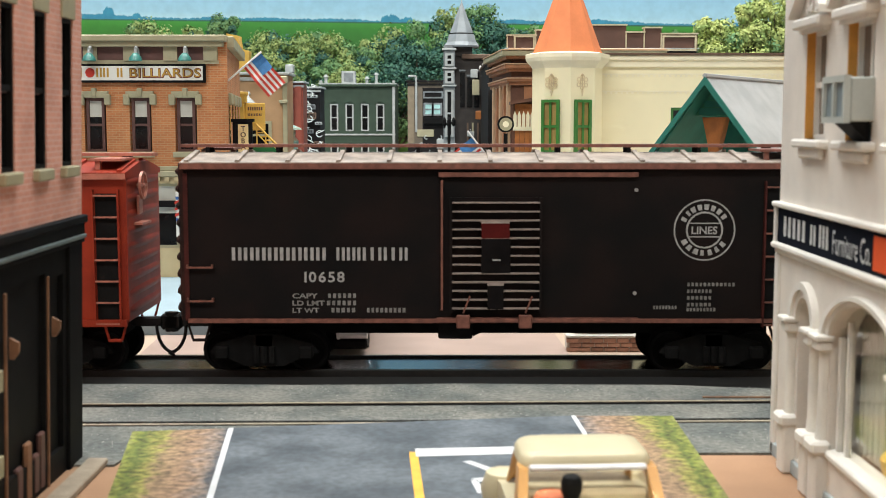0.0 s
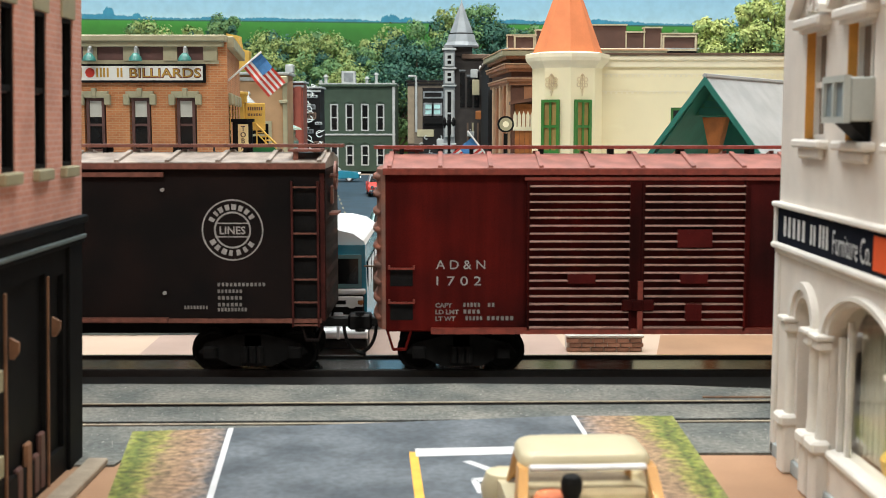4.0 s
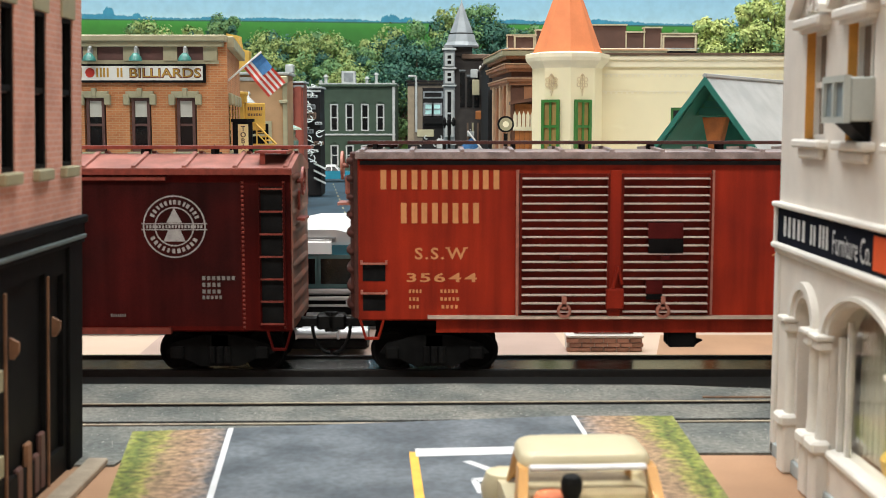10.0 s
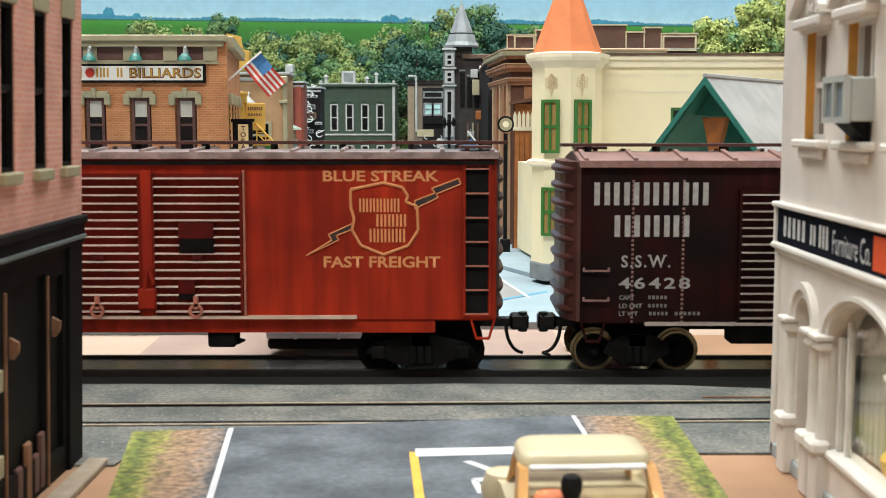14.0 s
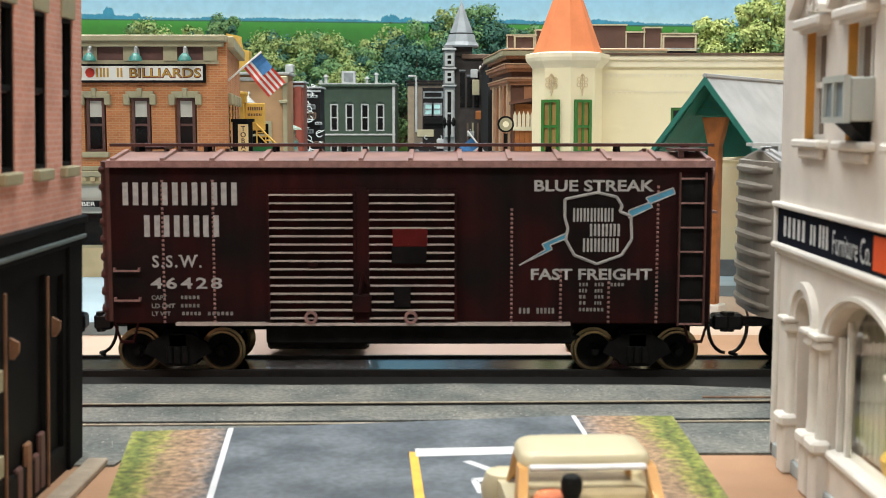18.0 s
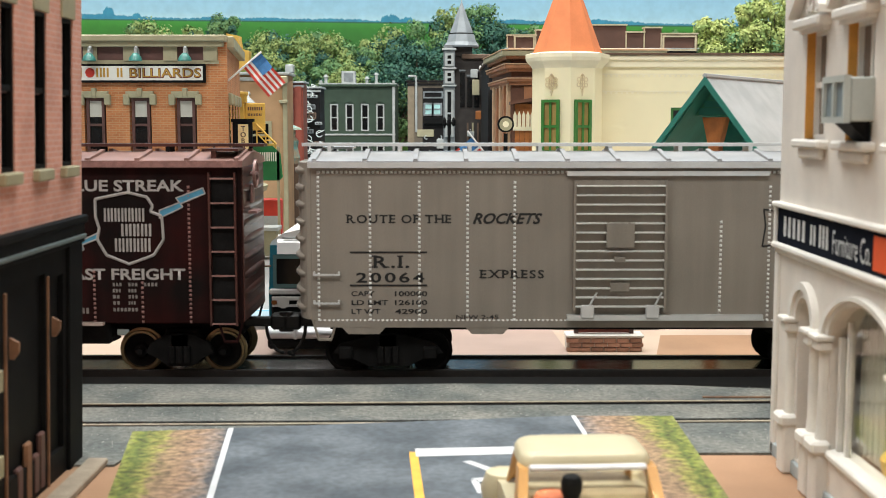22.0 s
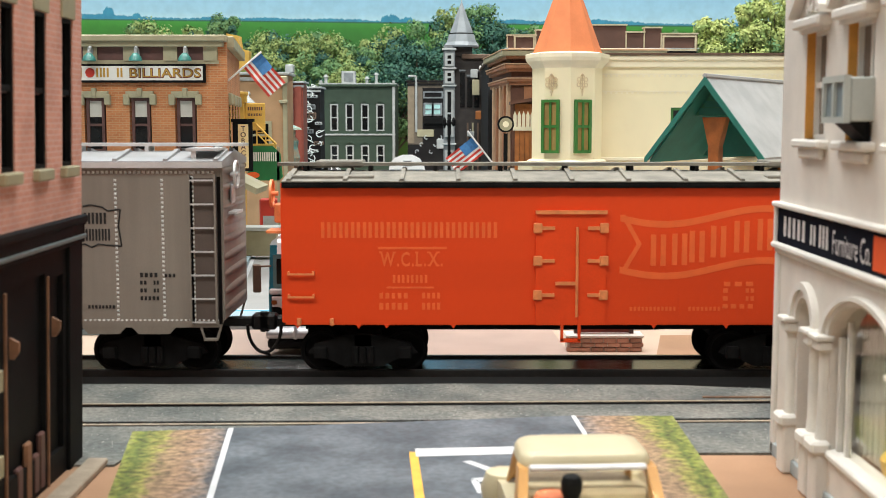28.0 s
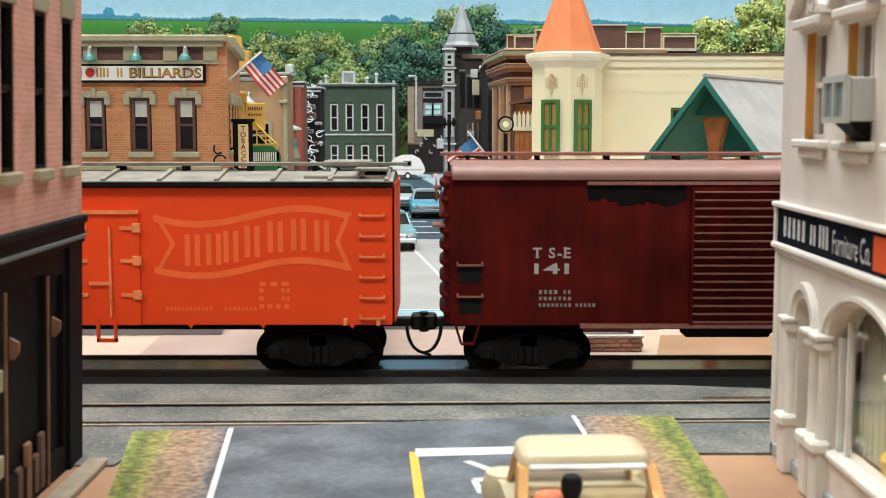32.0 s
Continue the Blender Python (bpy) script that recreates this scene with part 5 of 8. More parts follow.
def yellow_car_front():
    """The cream car in the near foreground, seen from behind, its tail towards the camera."""
    c = thing("cream_car", "cream coupe with amber sides on the road before the crossing", "car", at(1.565, -11.85, -0.03, 0, 0, 3))
    cream = mat("cream_car_paint", (0.50, 0.435, 0.285), 0.4, 0, 0.06, 1.5)
    amber = mat("amber_car_pillars", (0.55, 0.28, 0.08), 0.3, 0, 0.15, 2)
    part("body", M().prism([(-3.2, 0.3), (-3.25, 0.6), (-3.0, 0.85), (-1.2, 0.93), (0.3, 0.90), (1.2, 0.74), (1.75, 0.62), (1.8, 0.35)], "x", -0.86, 0.86), cream, c)
    for s in (-1, 1):
        part("fender", M().lathe([(0.05, 0.35), (0.27, 0.42), (0.31, 0.68), (0.24, 0.86), (0.05, 0.91)], s * 0.74, 0.95, 14), cream, c, smooth=True)
        for q in (-2.2, 1.0):
            w = part("wheel", M().cyl((s * 0.66, q, 0.33), (s * 0.87, q, 0.33), 0.33, 14), RUBBER, c)
            part("hubcap", M().cyl((s * 0.86, q, 0.33), (s * 0.90, q, 0.33), 0.18, 10), CHROME, w)
        part("quarter_panel", M().prism([(-1.22, 0.86), (-0.72, 1.40), (-0.50, 1.40), (-0.80, 0.86)], "x", -0.055, 0.055).turned(Matrix.Translation((s * 0.885, 0, 0)) @ Matrix.Rotation(radians(s * -7), 4, "Y")), amber, c)
        part("pillar", M().cyl((s * 0.72, 0.55, 0.86), (s * 0.66, 0.20, 1.40), 0.05, 8), amber, c)
    # whitish paint that carries the highlight of the chrome moulding
    DRIP = mat("pale_highlight_moulding", (0.72, 0.71, 0.72), 0.4, 0, 0.15, 3)
    roof = M()
    rings = []
    for z, k in ((1.38, 1.0), (1.46, 0.985), (1.515, 0.92), (1.54, 0.7), (1.545, 0.3)):
        rings.append([(0.75 * k * math.copysign(abs(math.cos(a)) ** 0.4, math.cos(a)), -0.24 + 0.50 * k * math.copysign(abs(math.sin(a)) ** 0.4, math.sin(a)), z) for a in [2 * math.pi * i / 32 for i in range(32)]])
    v = [p for r in rings for p in r]
    f = [(k * 32 + i, k * 32 + (i + 1) % 32, (k + 1) * 32 + (i + 1) % 32, (k + 1) * 32 + i) for k in range(4) for i in range(32)] + [tuple(range(32))[::-1], tuple(range(128, 160))]
    part("roof", roof.add(v, f), cream, c, smooth=True)
    part("drip_moulding", M().box(-0.66, 0.66, -0.78, -0.70, 1.36, 1.43, 0.025), DRIP, c)
    g = part("rear_window", M().prism([(-1.17, 0.93), (-0.70, 1.38), (-0.68, 1.38), (-1.15, 0.93)], "x", -0.74, 0.74), glass_mat("car_window_glass", (0.95, 0.9, 0.8), 0.12), c)
    g.visible_shadow = False
    part("seat", M().box(-0.7, 0.7, -0.75, -0.55, 0.7, 1.14, 0.05), mat("tan_seat_cloth", (0.45, 0.38, 0.26), 0.8, 0, 0.2, 3), c)
    part("seat", M().lathe([(0.05, 0.75), (0.22, 0.85), (0.25, 1.02), (0.16, 1.15), (0.03, 1.18)], -0.42, -0.86, 14), mat("red_orange_seat_cloth", (0.5, 0.14, 0.06), 0.8, 0, 0.2, 3), c)
    part("headrest", M().lathe([(0.07, 0.85), (0.08, 1.0), (0.085, 1.14), (0.115, 1.21), (0.12, 1.30), (0.095, 1.37), (0.04, 1.40)], -0.22, -0.98, 14), BLACKP, c, "black rounded headrest", smooth=True)
    part("dashboard", M().box(-0.75, 0.75, 0.4, 0.7, 0.7, 0.93, 0.05), mat("dark_tan_dashboard", (0.16, 0.12, 0.08), 0.6, 0, 0.2, 3), c)
    return c


# ---- the rest of the town ----
def block(name, label, x0, x1, y0, y1, z1, material, trim, m=None, coping=0.25, z0=0.0):
    """A plain-backed town building: its front looks to -y at y0."""
    b = thing(name, label, "building", m or at((x0 + x1) / 2, y0, 0.1))
    w = (x1 - x0) / 2
    part("wall", M().box(-w, w, 0, y1 - y0, z0, z1), material, b)
    part("coping", M().box(-w - 0.12, w + 0.12, -0.15, y1 - y0 + 0.1, z1, z1 + coping * 0.5, 0.02).box(-w - 0.05, w + 0.05, -0.07, 0.02, z1 - coping, z1 - coping * 0.4), trim, b)
    return b


def flat_window(b, x0, x1, z0, z1, frame, pane=PANE, hood=False):
    w = part("window", M().wall(x0 - 0.14, x1 + 0.14, z0 - 0.12, z1 + 0.12, -0.07, -0.004, [(x0, x1, z0, z1)]), frame, b)
    part("pane", M().box(x0, x1, -0.03, -0.006, z0, z1), pane, w)
    part("sash_bar", M().box(x0, x1, -0.06, -0.03, (z0 + z1) / 2 - 0.05, (z0 + z1) / 2 + 0.05), frame, w)
    if hood:
        part("hood", M().prism([(x0 - 0.3, z1 + 0.18), ((x0 + x1) / 2, z1 + 0.55), (x1 + 0.3, z1 + 0.18), (x1 + 0.3, z1 + 0.08), ((x0 + x1) / 2, z1 + 0.42), (x0 - 0.3, z1 + 0.08)], "y", -0.12, -0.002), GREENW, w)
    return w


def green_hall():
    b = block("green_building", "grey-green two-storey building with tall white-framed windows", -12.8, -4.95, 100, 108, 9.0, GREENW, PALETRIM)
    for k in range(4):
        x = -2.73 + k * 1.6
        flat_window(b, x, x + 0.55, 4.3, 6.85, PALETRIM, hood=True)
        flat_window(b, x, x + 0.55, 0.7, 2.6, PALETRIM, hood=True)
    part("belt_course", M().box(-3.95, 3.95, -0.12, 0, 3.72, 3.88, 0.02), PALETRIM, b)
    for x in (3.75, -3.8):
        part("pilaster", M().box(x - 0.14, x + 0.14, -0.2, 0, 0, 9.4, 0.02), PALETRIM, b)
    part("cornice", M().box(-4.05, 4.05, -0.3, 0.1, 8.75, 9.0, 0.04), GREENW, b)
    part("roof_hatch", M().box(-1.75, -0.3, 1.0, 2.4, 9.1, 10.4, 0.05), PALETRIM, b)
    part("hatch_panel", M().box(-1.5, -0.55, 0.95, 1.0, 9.3, 10.2), GREYW, b)
    for x, h in ((-3.4, 0.7), (0.9, 0.5), (1.9, 0.9)):
        part("roof_vent", M().lathe([(0.16, 9.1), (0.16, 9.1 + h), (0.3, 9.1 + h), (0.1, 9.35 + h)], x, 1.2, 8), PALETRIM, b)
    return b


def west_row():
    b = block("tan_building", "tan stucco shop behind a yellow staircase", -10.4, -6.9, 28, 30, 7.15, TANW, PALETRIM)
    flat_window(b, 0.1, 0.9, 4.0, 5.0, OLIVE)
    part("pale_pilaster", M().box(1.55, 1.75, -0.12, 0, 0, 6.9, 0.02), OLIVE, b)
    part("cornice", M().box(1.35, 1.8, -0.3, 0.1, 6.75, 7.1, 0.05).box(1.4, 1.78, -0.2, 0.1, 5.9, 6.05, 0.02), OLIVE, b)
    lm = part("wall_lamp", M().lathe([(0.03, 6.2), (0.08, 6.15), (0.28, 5.95), (0.3, 5.9)], 0.1, -0.5, 10), PALETRIM, b)
    part("lamp_arm", M().tube([(0.1, 0, 6.3), (0.1, -0.3, 6.4), (0.1, -0.5, 6.2)], 0.03), PALETRIM, lm)
    y = thing("yellow_staircase", "yellow painted outside staircase and porch beside the brick shop", "staircase", at(-8.0, 23.0, 0.14))
    part("porch_post", M().box(-0.30, 0.04, -0.3, 0.05, 0, 5.9, 0.02), YELLOW, y)
    part("post_capital", M().box(-0.36, 0.12, -0.38, 0.1, 5.8, 6.2, 0.04).box(-0.40, 0.16, -0.42, 0.12, 6.12, 6.24, 0.02), YELLOW, y)
    part("parapet", M().prism([(-0.75, 7.0), (-0.75, 8.6), (-0.25, 8.5), (-0.2, 8.0), (0.15, 7.9), (0.1, 7.2)], "y", 0.5, 1.2), YELLOW, y)
    part("landing", M().box(0.2, 1.15, -0.2, 0.6, 4.0, 4.12), YELLOW, y)
    part("hand_rail", M().cyl((0.5, -0.2, 4.95), (1.3, -0.2, 4.15), 0.045).cyl((0.5, -0.2, 4.6), (1.15, -0.2, 3.95), 0.03).box(0.2, 1.3, -0.25, -0.18, 4.1, 4.17).box(0.5, 0.55, -0.23, -0.17, 3.5, 4.95).box(0.85, 0.9, -0.23, -0.17, 3.5, 4.6).box(1.25, 1.3, -0.23, -0.17, 3.5, 4.2), YELLOW, y)
    for k in range(6):
        part("tread", M().box(0.2 + k * 0.15, 0.36 + k * 0.15, 0.05, 0.6, 4.9 - k * 0.16, 4.96 - k * 0.16), YELLOW, y)
    part("price_board", M().box(0.05, 0.85, -0.08, 0, 4.7, 5.80, 0.02), YELLOW, y)
    part("sign_bars", glyphs(glyphs(M(), 7, 0.14, 0.76, 5.5, 5.64, -0.09, seed=7), 9, 0.14, 0.72, 5.28, 5.38, -0.09, seed=8), BROWNF, y)
    g = thing("green_sign", "dark green rounded hanging sign with an orange spot", "sign", at(-7.25, 22.4, 0))
    part("panel", M().prism([(-0.53, 4.22), (0.45, 4.22), (0.75, 3.95), (0.84, 2.98), (0.7, 2.85), (-0.53, 2.85)], "y", 0, 0.1), mat("dark_green_sign_paint", (0.015, 0.17, 0.05), 0.5, 0, 0.15, 3), g)
    part("sign_bars", glyphs(M(), 6, -0.42, 0.62, 3.62, 3.98, -0.015, seed=5), SIGNW, g)
    part("orange_spot", M().ring(-0.2, 3.1, -0.015, 0, 0.22, 0.012, 14).turned(Matrix.Translation((-0.1, 0, 1.2)) @ Matrix.Diagonal((1.2, 1, 0.6, 1))), LETTER_O, g)
    part("sign_post", M().box(0.62, 0.72, 0.0, 0.1, 0.1, 4.2), OLIVE, g)
    v = thing("vending_machine", "red vending machine with a pale front beside the awning", "vending machine", at(-7.1, 23.6, 0.14))
    part("case", M().box(-0.45, 0.45, 0, 0.6, 0, 1.9, 0.06), REDB, v)
    part("front_panel", M().box(-0.3, 0.3, -0.02, 0.0, 0.5, 1.2), PALETRIM, v)
    ga = thing("lamp_bracket", "black curled iron lamp bracket on the brick shop corner", "lamp", at(-7.3, 13.0, 0))
    part("arm", M().tube([(-0.06, 0.2, 4.43), (-0.04, 0.0, 4.25), (0.06, -0.05, 4.16), (0.22, -0.05, 4.20)], 0.03, 6), BLACKP, ga)
    part("hoop", M().ring(0.16, 3.92, -0.07, 0.17, 0.22, 0.05, 16, 20, 200), BLACKP, ga)
    bn = thing("bench", "dark green bench against the shop wall", "bench", at(-7.5, 16.6, 0.14))
    part("seat", M().box(-0.25, 0.3, 0, 1.3, 0.42, 0.5, 0.02), GREENF, bn)
    part("backrest", M().box(-0.3, -0.22, 0, 1.3, 0.5, 1.0, 0.02), GREENF, bn)
    for q in (0.1, 1.2):
        part("leg", M().box(-0.25, 0.3, q - 0.05, q + 0.05, 0, 0.42), BLACKP, bn)
    ct = thing("shop_counter", "low cream shop counter with a pale top", "counter", at(-7.0, 19.5, 0.14))
    part("base", M().box(-0.6, 0.7, 0, 0.8, 0, 0.95, 0.02), OLIVE, ct)
    part("top", M().box(-0.7, 0.8, -0.1, 0.9, 0.95, 1.1, 0.02), PALETRIM, ct)
    r = block("red_shop", "narrow red shop front with grey cornice on the main street", -11.5, -8.4, 47, 49, 7.4, REDW, PALETRIM)
    part("pilaster", M().box(0.62, 0.95, -0.4, 0, 0, 8.0, 0.03).box(0.55, 1.05, -0.5, 0.1, 8.0, 8.5, 0.06), PALETRIM, r)
    part("red_strip", M().box(1.08, 1.45, -0.1, 0, 1, 7.2), REDW, r)
    d = block("dark_shop", "dark shop front hung with pale signs", -11.8, -8.5, 58, 61, 7.4, DARKW, PALETRIM)
    for k, (x, z, w, h) in enumerate(((0.6, 6.75, 0.9, 0.2), (0.75, 5.95, 0.6, 0.35), (0.5, 5.3, 0.9, 0.45), (1.3, 4.9, 0.5, 0.2), (0.6, 4.3, 0.6, 0.3), (1.2, 3.5, 0.7, 0.25), (0.6, 3.0, 0.9, 0.2))):
        part("shop_sign", M().box(x, x + w, -0.35, -0.25, z, z + h, 0.03), (PALETRIM, GREYW, BROWNW)[k % 3], d)
        part("sign_bars", glyphs(M(), 4, x + 0.08, x + w - 0.08, z + h * 0.25, z + h * 0.75, -0.365, seed=k), DARKW, d)
        part("sign_arm", M().cyl((x + w / 2, -0.3, z + h), (x + w / 2, 0.05, z + h), 0.03), BLACKP, d)
    neon = mat("white_neon_tube", (0.75, 0.80, 0.78), 0.4, 0, 0.1, 4)
    rng = random.Random(12)
    for k in range(16):
        x, z, q = rng.uniform(0.45, 1.75), 2.6 + 5.4 * k / 16, rng.uniform(0.12, 0.26)
        a = rng.uniform(0, 360)
        part("neon_curl", M().ring(x, z, -0.62 - 0.02 * (k % 5), q, q + 0.055, 0.05, 12, a, a + rng.uniform(150, 300)).cyl((x - q, -0.6, z), (x + q * 1.8, -0.55, z + rng.uniform(-0.3, 0.3)), 0.028, 5), neon, d)
    for k in range(3):
        part("awning_slat", M().prism([(1.2, 2.2 - k * 0.5), (1.2, 2.3 - k * 0.5), (2.0, 1.9 - k * 0.5), (2.0, 1.8 - k * 0.5)], "y", -0.5, 0.0), PALETRIM, d)
    # a carved figure on a post
    p = thing("pedestal", "tall plain wooden pedestal under the carved figure", "pedestal", at(-7.08, 31.0, 0.14))
    part("shaft", M().box(-0.3, 0.3, -0.3, 0.3, 0, 3.1, 0.03), BROWNW, p)
    fig = M().lathe([(0.30, 3.24), (0.36, 3.5), (0.26, 4.0), (0.30, 4.3), (0.12, 4.5), (0.16, 4.62), (0.15, 4.8), (0.46, 4.82), (0.40, 4.9), (0.18, 5.0), (0.05, 5.05)], 0, 0, 12)
    solo("statue", fig, mat("faded_teal_tan_figure", (0.12, 0.42, 0.40), 0.6, 0, 0.5, 3, tint=(0.50, 0.40, 0.28)), "small carved and painted figure on a post", "statue", m=at(-7.08, 31.0, 0))


WOODD = mat("dark_red_brown_wood", (0.15, 0.062, 0.036), 0.7, 0, 0.3, 2)
WOODM = mat("warm_brown_wood", (0.47, 0.205, 0.095), 0.65, 0, 0.3, 2)
WOODL = mat("light_tan_wood", (0.62, 0.40, 0.24), 0.65, 0, 0.2, 2)


def east_row():
    b = block("brown_building", "brown building with banded cream cornice on the main street", 2.75, 9, 24, 31, 7.9, WOODD, WOODL, m=at(5.9, 24, 0.14, 0, 0, 4))
    for z, d, h in ((7.7, 0.45, 0.22), (7.2, 0.32, 0.16), (6.65, 0.22, 0.14)):
        part("cornice_band", M().box(-3.1 - d, 3.2, -d, 7, z, z + h, 0.03), WOODM if z < 7.3 else OLIVE, b)
        part("cornice_edge", M().box(-3.1 - d - 0.03, 3.2, -d - 0.03, 7, z + h, z + h + 0.045), WOODL, b)
        part("cornice_shadow_board", M().box(-3.1 - d * 0.6, 3.2, -d * 0.6, 7, z - 0.12, z), WOODM, b)
    part("upper_panel", M().box(-2.6, 2.5, -0.06, 0, 5.6, 6.5), WOODM, b)
    for k in range(5):
        part("side_pilaster", M().box(-3.25, -3.12, 0.2 + k * 1.3, 0.7 + k * 1.3, 0, 6.6), WOODL if k % 2 == 0 else WOODM, b)
    sh = thing("plank_shed", "red-brown plank shed with a white picket top", "shed", at(3.75, 22.2, 0.14))
    for k in range(9):
        part("plank", M().box(-0.9 + k * 0.2, -0.715 + k * 0.2, 0, 0.06, 0, 5.75), ORANGEW, sh)
    part("roof", M().prism([(-1.1, 5.72), (-1.1, 5.84), (0.6, 6.12), (0.6, 6.0)], "y", -0.3, 0.9), WOODD, sh)
    for k in range(5):
        x = -0.97 + k * 0.17
        part("picket", M().prism([(x, 4.75), (x + 0.13, 4.75), (x + 0.13, 5.3), (x + 0.065, 5.47), (x, 5.3)], "y", -0.1, -0.05), CREAM2, sh)
    part("back_board", M().box(-0.98, 0.6, 0.06, 0.1, 0, 5.9), WOODD, sh)
    part("picket_rail", M().box(-0.98, 0.4, -0.09, -0.03, 4.7, 4.85), CREAM2, sh)
    ck = thing("street_clock", "round cream street clock on a dark post", "clock", at(2.42, 21.0, 0.14))
    part("post", M().cyl((0, 0, 0), (0, 0, 4.6), 0.08, 8).box(-0.2, 0.2, -0.12, 0.12, 0, 0.5, 0.03), BLACKP, ck)
    part("case", M().ring(0, 4.95, -0.12, 0.0, 0.32, 0.24, 24), BLACKP, ck)
    part("dial", M().ring(0, 4.95, -0.135, 0.0, 0.25, 0.012, 24), OLIVE, ck)
    part("dial_centre", M().ring(0, 4.95, -0.142, 0.0, 0.12, 0.006, 16), CREAM2, ck)
    PALECAP = mat("pale_buff_coping", (0.62, 0.52, 0.34), 0.7, 0, 0.2, 2)
    REDBROWN = mat("red_brown_parapet", (0.13, 0.062, 0.042), 0.75, 0, 0.2, 1.5)
    s = block("stepped_parapet_building", "brown building with a stepped pale-edged parapet", 3.2, 12.65, 35, 42, 8.7, DARKW, PALETRIM, coping=0.1)
    for x0, x1, z in ((-4.72, -3.3, 9.35), (-3.3, -0.9, 9.6), (-0.9, 1.2, 9.85), (1.2, 2.1, 9.5), (2.1, 2.95, 9.72), (2.95, 4.75, 9.42)):
        part("parapet_step", M().box(x0, x1, -0.1, 0.4, 8.6, z), REDBROWN, s)
        part("step_coping", M().box(x0 - 0.05, x1 + 0.05, -0.16, 0.45, z, z + 0.07).box(x0 - 0.04, x0 + 0.02, -0.14, -0.1, 8.6, z), PALECAP, s)
    for x0, x1 in ((-4.4, -3.35), (3.0, 4.7)):
        part("parapet_panel", M().wall(x0, x1, 8.6, 9.36, -0.16, -0.1, [(x0 + 0.09, x1 - 0.09, 8.69, 9.28)]), PALECAP, s)
    t = thing("corner_tower", "grey stone tower with a pointed pale roof", "building", at(0.9, 45, 0.14))
    part("wall", M().box(-0.87, -0.2, 0, 3, 0, 9.5), GREYW, t)
    part("side_wall", M().box(-0.2, 3.0, 0.4, 6, 0, 8.9).box(-0.2, 0.8, 0.3, 2.4, 8.9, 9.5), mat("dark_umber_wall", (0.055, 0.045, 0.04), 0.8, 0, 0.4, 1.5), t)
    for k in range(5):
        part("shop_window", M().box(0.1 + 0.42 * k, 0.38 + 0.42 * k, 0.36, 0.4, 5.9, 7.9 - 0.3 * (k % 2)), PANE, t)
        part("window_head", M().box(0.06 + 0.42 * k, 0.42 + 0.42 * k, 0.33, 0.4, 8.0 - 0.3 * (k % 2), 8.1 - 0.3 * (k % 2)), GREYW, t)
    for z0, z1 in ((1.5, 3.3), (4.3, 6.8), (7.4, 7.9), (8.4, 8.9)):
        flat_window(t, -0.64, -0.42, z0, z1, PALETRIM)
    for z in (3.7, 7.1, 8.1, 9.2):
        part("string_course", M().box(-0.95, -0.12, -0.1, 0.3, z, z + 0.1, 0.02), PALETRIM, t)
    part("spire", M().lathe([(1.10, 9.40), (1.12, 9.50), (0.93, 9.72), (0.78, 10.16), (0.75, 10.16), (0.73, 10.24), (0.74, 10.24), (0.03, 12.05)], 0.19, 0.9, 8, radians(22.5)), mat("slate_grey_spire", (0.27, 0.30, 0.32), 0.5, 0, 0.2, 2), t)
    part("spire_band", M().lathe([(0.775, 10.165), (0.775, 10.225)], 0.19, 0.9, 8, radians(22.5)), DARKW, t)
    part("finial", M().cyl((0.19, 0.9, 12.0), (0.19, 0.9, 12.4), 0.03, 6), PALETRIM, t)
    part("cornice", M().box(0.2, 3.1, 0.2, 6, 8.7, 9.0, 0.05), BROWNW, t)
    for k, (x, z, mt) in enumerate(((0.9, 7.6, PALETRIM), (1.4, 8.0, WHITEV), (1.0, 6.6, OLIVE), (1.2, 5.2, ORANGEW), (0.7, 4.2, PALETRIM), (1.7, 7.0, PALETRIM))):
        part("hanging_sign", M().box(x - 0.2, x + 0.22, -0.2, -0.05, z, z + (0.5, 0.3, 0.9, 0.5, 0.3, 0.9)[k], 0.03).cyl((x, -0.1, z + 0.4), (x, 0.5, z + 0.4), 0.03), mt, t)
    for k in range(4):
        part("street_pilaster", M().box(0.5 + k * 0.3, 0.6 + k * 0.3, 0.3, 0.4, 0, 5.0), OLIVE if k % 2 else BROWNW, t)
    d = block("dark_building", "dark brown shop building on the main street", 2.2, 7, 33, 44, 8.0, DARKW, BROWNW)
    GREYBR = mat("grey_brown_wall", (0.19, 0.15, 0.11), 0.8, 0, 0.25, 1)
    g = block("tan_grey_building", "low tan and grey building with a teal window", -2.5, 0.6, 95, 99, 7.9, GREYBR, DARKW, m=at(-1.34, 95, -1.97) @ Matrix.Diagonal((1.41, 1.41, 1.41, 1)), z0=1.5)
    part("shop_front", M().box(-1.55, 1.55, -0.06, 0, 1.5, 3.5), DARKW, g)
    neon = mat("white_shop_neon", (0.7, 0.74, 0.74), 0.4, 0, 0.1, 4)
    for k in range(7):
        q = -0.9 + 0.33 * k
        part("neon_curl", M().ring(q, 3.0 + 0.5 * (k % 3), -0.12, 0.10, 0.14, 0.04, 10, 40 * k, 40 * k + 230), neon, g)
    part("hanging_sign", M().box(0.5, 1.1, -0.2, -0.1, 3.2, 3.9, 0.04), PALETRIM, g)
    part("dark_front", M().box(-0.5, 1.5, -0.0035, 0, 3.4, 7.5), DARKW, g)
    part("balcony", M().box(-0.45, 0.95, -0.3, -0.03, 4.95, 5.45, 0.03), BLACKP, g)
    for q in (-0.3, 0.3):
        flat_window(g, q, q + 0.45, 5.65, 6.32, GREYW, mat("pale_teal_window", (0.45, 0.75, 0.72), 0.3, 0, 0.2, 2))
